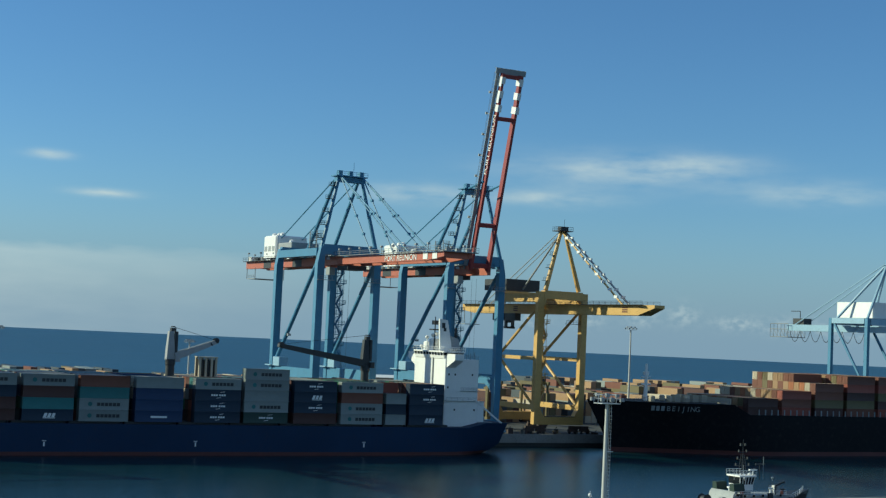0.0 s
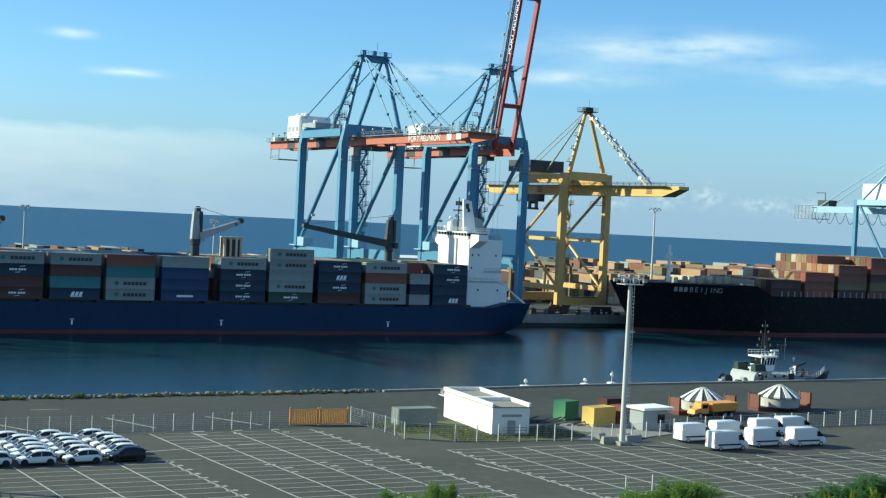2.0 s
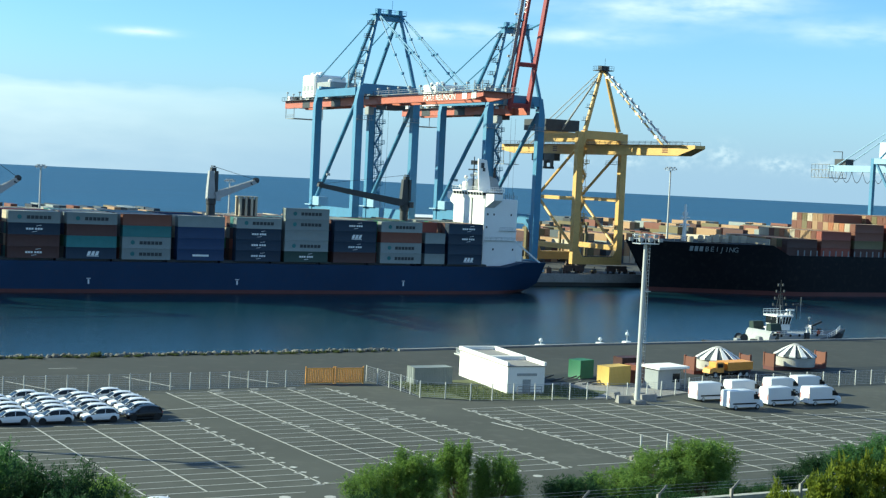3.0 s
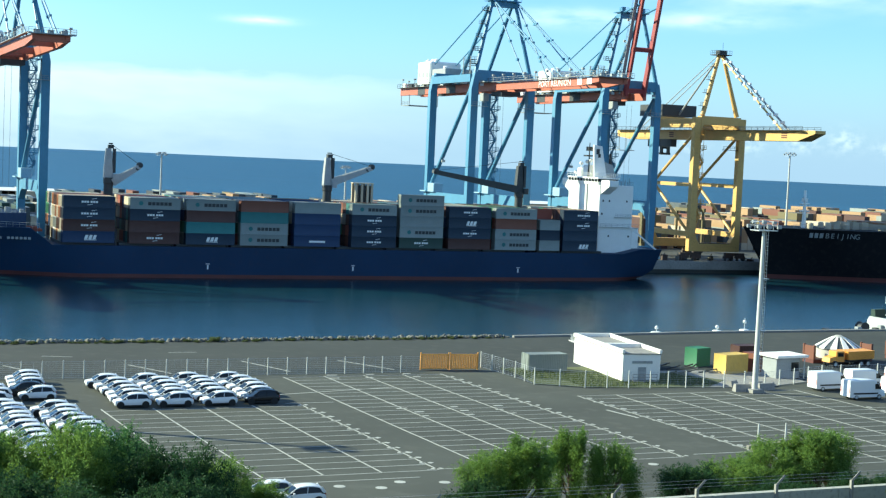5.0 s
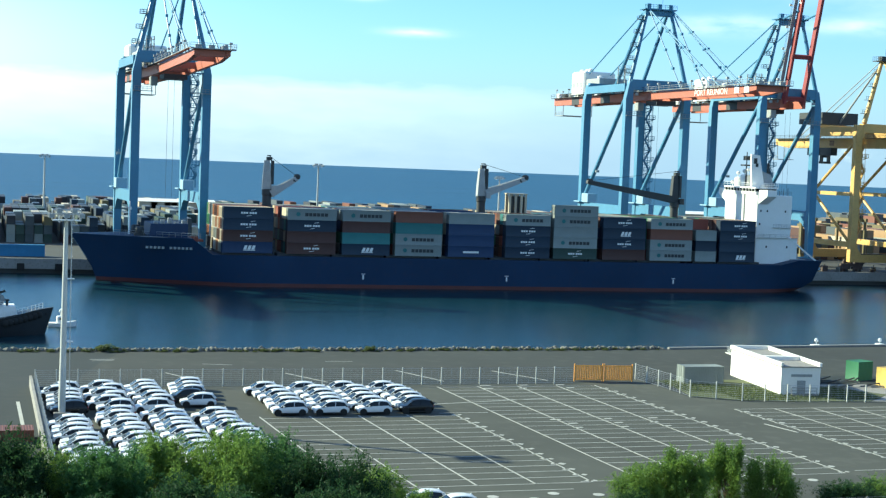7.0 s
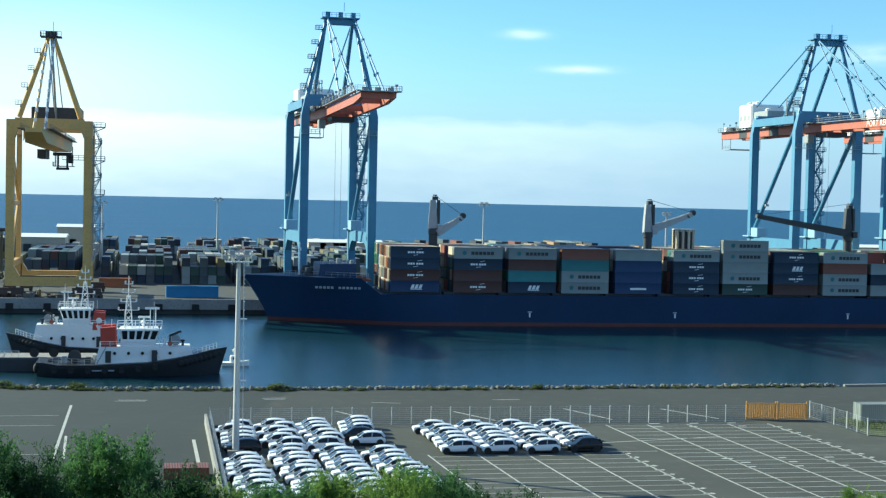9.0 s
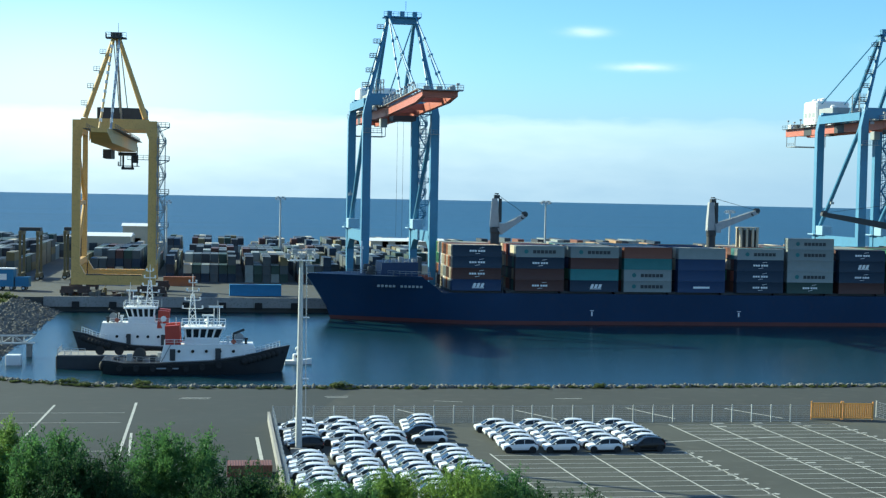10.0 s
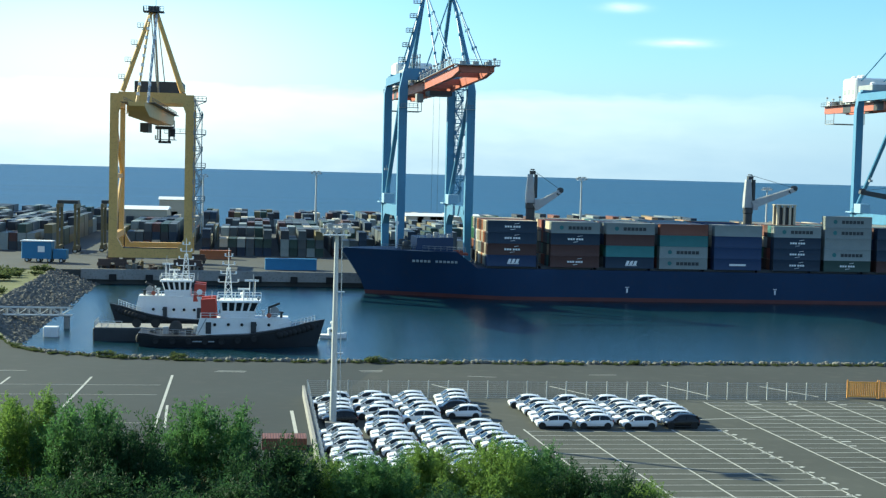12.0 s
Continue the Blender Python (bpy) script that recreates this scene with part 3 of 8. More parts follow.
def deck_crane(x, y, z0, tip, dark, label):
    t = thing("deck_crane", x, y, z0, label=label, category="crane", group="deck cranes")
    m = DARK if dark else DECK_GREY
    bm = bmesh.new()
    lathe(bm, [(1.15, 0), (1.15, 14.6), (1.3, 14.8), (1.3, 16.2)], 14)
    part("pedestal", bm, DARK, t)
    bm = bmesh.new()
    loft(bm, [[(-1.2, -0.7, 16), (1.1, -0.7, 16), (1.1, 1.0, 16), (-1.2, 1.0, 16)], [(-1.1, -0.7, 19), (0.8, -0.7, 19), (0.8, 1.0, 19), (-1.1, 1.0, 19)],
              [(-0.8, -0.6, 23.4), (0.4, -0.6, 23.4), (0.4, 0.8, 23.4), (-0.8, 0.8, 23.4)]])
    part("turret", bm, m, t)
    bm = bmesh.new()
    box(bm, -0.3, 1.0, -0.6, 0.8, 23.4, 24.3)
    for s in (-0.4, 0.5):
        lathe(bm, [(0.45, -0.15), (0.45, 0.15)], 10, (0.3, s, 24.6))
    box(bm, 0.9, 1.5, -0.9, 0.6, 17.4, 23.4)
    part("sheave_head", bm, DARK, t)
    bm = bmesh.new()
    soft_box(bm, 0.9, 2.2, -1.5, -0.4, 15.6, 17.2, 0.1)
    part("cab", bm, m, t)
    d = Vector(tip)
    root = Vector((0.9 if d.x > 0 else -0.9, 0, d.z - 4.2 if not dark else 16.9))
    for side in (-1.0, 1.0):
        bm = bmesh.new()
        beam(bm, root + Vector((0, side, 0)), Vector((d.x, d.y + side * 0.55, d.z)), 0.5, 1.9, 0.45, 1.1)
        part("jib_beam", bm, m, t)
    for k in range(1, 7):
        bm = bmesh.new()
        p = root.lerp(d, k / 7)
        beam(bm, p + Vector((0, -0.9, 0)), p + Vector((0, 0.9, 0)), 0.3, 0.5)
        part("jib_rung", bm, DARK, t)
    bm = bmesh.new()
    p = root.lerp(d, 0.86)
    beam(bm, p, d + (d - root) * 0.03, 1.7, 1.1, 1.4, 0.9)
    for side in (-0.6, 0.6):
        bmesh.ops.create_icosphere(bm, subdivisions=2, radius=0.75, matrix=Matrix.Translation((d.x, d.y + side, d.z + 0.3)) @ Matrix.Diagonal((1, 0.4, 1, 1)))
    part("jib_head", bm, DARK, t)
    bm = bmesh.new()
    for side in (-0.5, 0, 0.5):
        tube(bm, (0.2, side, 24.6), (d.x, d.y + side * 0.6, d.z + 0.4), 0.02, 4)
    part("rope", bm, DARK, t)
    return t


deck_crane(68.8, 366.2, 7.3, (7.6, 0, 19.2), False, "pale grey ship's deck crane with lowered jib above the container stacks")
deck_crane(125.8, 366.2, 7.3, (12.2, 0, 21.1), False, "pale grey ship's deck crane with long lowered jib above the stacks")
deck_crane(182.0, 366.2, 7.3, (-25.5, 0, 20.8), True, "dark shaded deck crane with jib swung over the stacks")
t = thing("jib_rest", 135.6, 366.2, 7.3, label="cream steel jib rest frame standing between container bays", category="jib rest")
for x in (-2.2, -0.6, 1.0, 2.2):
    for y in (-1.4, 1.4):
        bm = bmesh.new()
        box(bm, x - 0.28, x + 0.28, y - 0.28, y + 0.28, 0, 17.0)
        part("post", bm, PAINT["cream"], t)
bm = bmesh.new()
box(bm, -2.6, 2.6, -1.8, 1.8, 16.9, 17.15)
part("platform", bm, PAINT["cream"], t)
bm = bmesh.new()
box(bm, -2.0, 2.0, -1.0, 1.2, 12.0, 16.4)
part("backing", bm, DARK, t)

# deckhouse with bridge, funnel and masts
house = thing("deckhouse", 202.5, 357.2, 7.6, label="white multi-storey ship's deckhouse with bridge wings and funnel", category="deckhouse")
HB = 18.2
bm = bmesh.new()
soft_box(bm, 0, 10.8, 0, HB, 0, 18.8, 0.15)
part("superstructure", bm, WHITE, house)
bm = bmesh.new()
soft_box(bm, 10.8, 13.1, 0.05, HB, 0, 7.1, 0.12)
part("after_house", bm, WHITE, house)
for y0, y1 in ((0.0, -4.6), (HB, HB + 4.6)):
    bm = bmesh.new()
    loft(bm, [[(xx, y0, 16.3), (xx, y1, 18.5), (xx, y1, 20.2), (xx, y0, 20.2)] for xx in (0.3, 3.2)])
    part("bridge_wing", bm, WHITE, house)
    bm = bmesh.new()
    rail(bm, (0.5, y0, 20.2), (0.5, y1, 20.2), 4)
    rail(bm, (0.5, y1, 20.2), (3.0, y1, 20.2), 3)
    part("wing_rail", bm, GREY, house)
bm = bmesh.new()
loft(bm, [[(-0.2, 0.6, 18.8), (6, 0.6, 18.8), (6, HB - 0.6, 18.8), (-0.2, HB - 0.6, 18.8)], [(-0.4, 0.5, 19.7), (6, 0.5, 19.7), (6, HB - 0.5, 19.7), (-0.4, HB - 0.5, 19.7)]])
part("wheelhouse", bm, WHITE, house)
bm = bmesh.new()
loft(bm, [[(-0.38, 0.6, 19.7), (5.9, 0.6, 19.7), (5.9, HB - 0.6, 19.7), (-0.38, HB - 0.6, 19.7)], [(-0.55, 0.5, 20.5), (5.9, 0.5, 20.5), (5.9, HB - 0.5, 20.5), (-0.55, HB - 0.5, 20.5)]])
part("bridge_window", bm, GLASS, house, "dark band of bridge windows")
for k in range(11):
    bm = bmesh.new()
    y = 0.7 + k * (HB - 1.4) / 10
    beam(bm, (-0.42, y, 19.7), (-0.6, y, 20.5), 0.3, 0.14)
    part("mullion", bm, WHITE, house)
bm = bmesh.new()
soft_box(bm, -0.7, 6.4, 0.2, HB - 0.2, 20.5, 20.9, 0.1)
part("bridge_roof", bm, WHITE, house)
for y0, y1, z in ((9.0, 11.5, 24.2), (12.4, 14.8, 23.4)):
    bm = bmesh.new()
    soft_box(bm, 0.6, 3.4, y0, y1, 20.9, z, 0.3)
    part("signal_locker", bm, WHITE, house)
for x, z in ((1.0, 17.4), (1.0, 14.2), (3.0, 14.2), (8.6, 14.2), (0.8, 10.6), (9.6, 4.4), (3.2, 4.4)):
    bm = bmesh.new()
    box(bm, x, x + 0.42, -0.05, 0.06, z, z + 0.55)
    part("porthole_window", bm, GLASS, house)
bm = bmesh.new()
box(bm, -0.3, -0.02, 6.8, 7.3, 0, 19)
part("trunking", bm, GREY, house)
for x0, x1, z in ((5.0, 10.8, 9.9), (0.4, 13.0, 7.1)):
    bm = bmesh.new()
    box(bm, x0, x1, -0.5, 0.0, z, z + 0.1)
    rail(bm, (x0, -0.5, z + 0.1), (x1, -0.5, z + 0.1), 7, 0.9, 0.03)
    part("side_walkway", bm, GREY, house)
bm = bmesh.new()
loft(bm, [[(3.8, 5.6, 20.5), (8.2, 5.6, 20.5), (8.2, 11, 20.5), (3.8, 11, 20.5)], [(3.4, 6.0, 25.6), (7.2, 6.0, 24.4), (7.2, 10.6, 24.4), (3.4, 10.6, 25.6)]])
part("funnel_casing", bm, GREY, house, "grey sooty funnel casing")
bm = bmesh.new()
prof = [(0.6, 20.9), (4.4, 20.9), (4.1, 23.0), (2.7, 29.6), (0.1, 29.9), (0.1, 28.8)]
loft(bm, [[(a, 4.6, b) for a, b in prof], [(a, 5.2, b) for a, b in prof]])
part("funnel_fin", bm, WHITE, house, "white sloping funnel side plate")
bm = bmesh.new()
box(bm, 0.9, 1.9, 4.52, 4.62, 27.3, 28.8)
box(bm, 1.5, 2.3, 4.52, 4.62, 26.4, 27.4)
part("funnel_badge", bm, DARK, house)
for k, h in enumerate((28.2, 27.4, 26.6, 27.6, 25.4)):
    bm = bmesh.new()
    tube(bm, (3.6 + k * 0.95, 6.6 + (k % 3) * 1.3, 23.5), (3.8 + k * 0.95, 6.6 + (k % 3) * 1.3, h), 0.36, 10)
    part("exhaust_pipe", bm, DARK, house)
bm = bmesh.new()
tube(bm, (0.9, 8.6, 20.8), (0.9, 8.6, 30.5), 0.25, 8, 0.12)
tube(bm, (0.9, 6.8, 28.6), (0.9, 10.4, 28.6), 0.1, 5)
box(bm, -0.4, 2.0, 7.6, 9.6, 26.6, 27.0)
soft_box(bm, 0.2, 1.6, 7.8, 9.4, 28.2, 29.4, 0.1)
part("radar_mast", bm, DARK, house)
for y, z in ((10.2, 25.2), (13.6, 24.6), (16.6, 22.0), (8.0, 25.6)):
    bm = bmesh.new()
    tube(bm, (1.2, y, 20.5), (1.2, y, z), 0.14, 6)
    bmesh.ops.create_icosphere(bm, subdivisions=2, radius=0.55, matrix=Matrix.Translation((1.2, y, z)))
    part("satellite_dome", bm, WHITE, house)
bm = bmesh.new()
for p, q in (((-0.7, 0.3), (-0.7, HB - 0.3)), ((-0.7, 0.3), (6.4, 0.3))):
    rail(bm, (*p, 20.9), (*q, 20.9), 10)
part("monkey_rail", bm, WHITE, house)
bm = bmesh.new()
rail(bm, (6.0, 0.1, 18.8), (10.6, 0.1, 18.8), 5)
for k in range(3):
    tube(bm, (7.0 + k * 1.3, 0.6, 18.8), (7.0 + k * 1.3, 0.6, 20.2 + 0.4 * k), 0.12, 5)
part("boat_deck_rail", bm, GREY, house)
# stern gear
gear = thing("mooring_gear", 214.5, 356.5, 8.6, label="grey winches and folded gangway on the ship's stern", category="winch")
bm = bmesh.new()
box(bm, -1.0, 3.5, 0, 6, -1, 0.4)
lathe(bm, [(0.8, 0), (1.0, 0.3), (1.0, 1.3), (0.8, 1.6)], 12, (1, 2, 0.3))
part("winch", bm, GREY, gear)
bm = bmesh.new()
for y in (-3.6, -2.9):
    beam(bm, (-4.5, y, 6.8), (4.5, y, 0.4), 0.12, 0.25)
for k in range(8):
    p = Vector((-4.5, -3.6, 6.8)).lerp(Vector((4.5, -3.6, 0.4)), k / 8)
    tube(bm, p, p + Vector((0, 0.7, 0)), 0.06, 4)
part("stern_ladder", bm, WHITE, gear)

# deck cargo, each stack from the top down as it shows along the near side
BAYS = [
    (55.9, 12.19, ["navy", "navy", "maroon", "blue"], ["small_white", "small_white", "small_white", "slant_white"]),
    (71.6, 12.19, ["grey", "navy", "maroon", "maroon"], ["wide_dark", "small_white", "", "small_white"]),
    (85.4, 12.19, ["grey", "maroon", "teal", "navy"], ["wide_dark", "", "", "slant_white"]),
    (99.0, 12.19, ["brown", "teal", "grey", "grey"], ["", "", "wide_dark", "wide_dark"]),
    (112.9, 12.19, ["grey", "blue", "blue", "blue"], ["", "", "", "bar"]),
    (128.2, 12.19, ["grey", "navy", "navy", "navy"], ["wide_dark", "small_white", "small_white", "small_white"]),
    (141.4, 12.19, ["grey", "grey", "grey", "grey", "dark_green"], ["wide_dark", "wide_dark", "", "wide_dark", "small_white"]),
    (155.2, 12.19, ["navy", "navy", "navy", "maroon"], ["small_white", "slant_white", "small_white", ""]),
    (168.8, 12.19, ["grey", "brown", "grey", "grey"], ["wide_dark", "", "wide_dark", "wide_dark"]),
    (182.1, 6.06, ["grey", "navy", "grey"], ["", "", ""]),
    (189.2, 10.6, ["navy", "navy", "navy", "navy"], ["small_white", "small_white", "", "slant_white"]),
]
rng = random.Random(7)
POOL = ["navy", "navy", "grey", "maroon", "blue", "brown", "grey", "cream", "green", "teal", "red"]
hidden = []
for bay, (x, length, keys, styles) in enumerate(BAYS):
    tall = 2.78
    for i, (key, style) in enumerate(zip(keys[::-1], styles[::-1])):
        marks = [style] if style and length > 7 else []
        if style == "wide_dark":
            marks.append("star")
        container(x, 352.6, 8.2 + i * tall, key, length, tall - 0.03, marks=marks, doors=(bay == 0 or i == len(keys) - 1))
    for row in range(1, 11):
        y = 352.6 + row * 2.52
        n = min(4, len(keys))
        if bay in (1, 4) and row % 4 == 0:
            n -= 1
        if abs(x + 12.4 - 126) < 2 and 4 <= row <= 6:
            n = max(0, n - 1)
        for i in range(n):
            key = rng.choice(POOL)
            if bay == 0:
                key = rng.choice(["cream", "maroon", "grey", "cream", "white", "green", "orange", "cream"])
            if i == n - 1 or (bay == 0 and row < 11):
                container(x, y, 8.2 + i * tall, key, length, tall - 0.03, doors=(bay == 0))
            else:
                hidden.append((x, y, 8.2 + i * tall, key, length, False))
stack_stuff("deck_cargo", hidden, "inner rows of containers in the ship's deck stacks")
tagged(container(182.1, 357.8, 8.2 + 3 * 2.78, "red", 6.06), "red container with white stripes on the deck stack", "container")

# second ship: black hull
ship2 = thing("container_ship", 267.0, 351.0, 0, label="black hulled container ship with rust-toned deck cargo moored at the quay", category="ship")
hull(ship2, 275, 33, 12.6, 15.6, 0.13, -3, HULL_BLACK, 9, 13, 24, boot=1.3)
bm = bmesh.new()
slab(bm, [(42, 4), (50, 0.8), (265, 0.8), (265, 32.2), (50, 32.2), (42, 29)], 11, 12.3)
part("deck", bm, DECK_RED, ship2, "oxide red steel deck")
bm = bmesh.new()
tube(bm, (13, 16.5, 15), (13, 16.5, 27), 0.7, 8, 0.35)
for z in (20.6, 22.8):
    tube(bm, (11.2, 16.5, z), (14.8, 16.5, z), 0.25, 5)
box(bm, 12.4, 13.6, 15.8, 17.2, 23.4, 24.6)
part("foremast", bm, WHITE, ship2, "pale foremast with cross arms")
bm = bmesh.new()
for s in range(16):
    rail(bm, (8 + s * 1.6, 14.6 - s * 0.85, 15.6), (9.6 + s * 1.6, 13.75 - s * 0.85, 15.6), 1)
part("bow_rail", bm, GREY, ship2)
for k in range(5):
    bm = bmesh.new()
    x = 12 + k * 3.4
    lathe(bm, [(0.9, 0), (0.9, 1.6), (0.5, 2.0)], 10, (x, 12 + (k % 2) * 8, 15.4))
    part("mooring_winch", bm, PAINT["cream"], ship2)
bm = bmesh.new()
box(bm, 35.6, 36.1, 3.2, 29.8, 12.3, 17.4)
part("breakwater", bm, PAINT["cream"], ship2)
for k in range(4):
    bm = bmesh.new()
    box(bm, 21.0 + k * 3.6, 23.2 + k * 3.6, 12, 14, 15.2, 17.8)
    part("deck_locker", bm, PAINT["cream"], ship2)
for k in range(46):
    bm = bmesh.new()
    x = 45 + k * 2.6
    box(bm, x, x + 0.25, 0.4, 0.7, 12.3, 14.3)
    part("stanchion", bm, GREY, ship2)
# bow name follows the flare of the plating
PLATE = [(8.4, 7.9), (16.6, 4.8), (24.9, 2.62), (32.0, 1.4)]


def on_plate(x, out):
    for (xa, ya), (xb, yb) in zip(PLATE, PLATE[1:]):
        if x <= xb:
            break
    slope = (yb - ya) / (xb - xa)
    return pose(x, ya + (x - xa) * slope - out, 13.1, 0, 0, math.degrees(math.atan(slope))) @ pose(0, 0, 0, 110)


for k, ch in enumerate("BEIJING"):
    lettering("name_letter", ch, 2.3, GREY, ship2, on_plate(13.6 + k * 1.5, 0.3), "white painted letter of the ship's name")
for k in range(3):
    bm = bmesh.new()
    box(bm, 0, 1.05, 0.0, 1.5, -0.05, 0.1)
    p = part("name_bar", bm, GREY, ship2, "white bar beside the ship's name")
    p.matrix_basis = on_plate(8.5 + k * 1.45, 0.3)
rng = random.Random(21)
hidden = []
TIERS2 = [2, 3, 5, 5, 5, 4, 4, 4, 3, 4, 4, 4, 4, 4]
for bay, tiers in enumerate(TIERS2):
    x = 267 + 41.5 + bay * 13.9
    for row in range(12):
        y = 352.6 + row * 2.52
        n = tiers
        if bay < 7:
            n = max(1, tiers - (1 if row < 4 and bay == 2 else 0) - (2 if bay == 5 and row < 6 else 0))
        for i in range(n):
            # shade of the near side and sunlight on inner rows put into the paints
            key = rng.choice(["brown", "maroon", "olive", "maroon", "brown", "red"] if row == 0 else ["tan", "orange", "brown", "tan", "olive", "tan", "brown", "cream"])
            if bay == 5 and i == 0:
                key = "teal"
            if bay < 7 and (row == 0 or i == n - 1 or row in (4, 8)):
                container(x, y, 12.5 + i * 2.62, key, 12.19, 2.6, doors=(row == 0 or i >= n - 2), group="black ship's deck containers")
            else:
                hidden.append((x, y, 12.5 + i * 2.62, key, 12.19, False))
stack_stuff("deck_cargo", hidden, "rust-toned containers filling the black ship's deck")


# ---- quay cranes ----
RAIL_Y = 386.0
BOGIE = mat("greasy_brown_steel", (0.075, 0.05, 0.042), 0.7, var=0.35, scale=1.5, bump=0.0, dirty=0.5)


def bogies(t, x, y, z0, m, dirt):
    """A wheel set under one leg: equaliser, two trucks, eight wheels."""
    bm = bmesh.new()
    beam(bm, (x - 3.6, y, z0 - 0.7), (x + 3.6, y, z0 - 0.7), 0.8, 0.9)
    for s in (-2.2, 2.2):
        box(bm, x + s - 1.7, x + s + 1.7, y - 0.5, y + 0.5, z0 - 2.0, z0 - 1.15)
    truck = part("bogie", bm, dirt, t)
    for s in (-3.3, -1.2, 1.2, 3.3):
        bm = bmesh.new()
        lathe(bm, [(0.42, -0.18), (0.42, 0.18)], 12)
        bmesh.ops.rotate(bm, verts=bm.verts[:], cent=(0, 0, 0), matrix=Matrix.Rotation(radians(90), 3, "X"))
        bmesh.ops.translate(bm, verts=bm.verts[:], vec=(x + s, y, ZF + 0.45))
        part("wheel", bm, DARK, truck)


def stair_tower(t, x, y, z0, z1, step, m, side=1):
    """Zigzag flights in a frame of posts beside a leg, with railed landings."""
    xs_ = (x, x + 1.9 * side)
    bm = bmesh.new()
    for px in xs_:
        for py in (y - 0.9, y + 0.9):
            tube(bm, (px, py, z0), (px, py, z1), 0.09, 4)
    part("stair_post", bm, m, t)
    z, flip = z0, 0
    while z < z1 - 1:
        xa, xb = xs_[flip], xs_[1 - flip]
        bm = bmesh.new()
        beam(bm, (xa, y - 0.5, z), (xb, y - 0.5, z + step), 0.9, 0.22)
        rail(bm, (xa, y - 0.9, z), (xb, y - 0.9, z + step), 3)
        part("stair_flight", bm, m, t)
        bm = bmesh.new()
        far = max(xs_) + (1.0 if flip else 0.2)
        box(bm, min(xs_) - 0.2, far, y - 1.1, y + 1.1, z + step - 0.12, z + step + 0.12)
        rail(bm, (min(xs_) - 0.2, y - 1.1, z + step), (far, y - 1.1, z + step), 3, 1.1, 0.07)
        rail(bm, (far, y - 1.1, z + step), (far, y + 1.1, z + step), 2, 1.1, 0.07)
        beam(bm, (xs_[0], y, z + step - 1.3), (far, y, z + step - 0.1), 0.16, 0.2)
        part("stair_landing", bm, m, t)
        z += step
        flip = 1 - flip


def floodlights(t, pts, m):
    for p in pts:
        bm = bmesh.new()
        box(bm, p[0] - 0.5, p[0] + 0.5, p[1] - 0.3, p[1] + 0.3, p[2] - 0.35, p[2] + 0.35)
        tube(bm, (p[0], p[1], p[2]), (p[0], p[1], p[2] + 1.1), 0.06, 4)
        part("floodlight", bm, m, t)


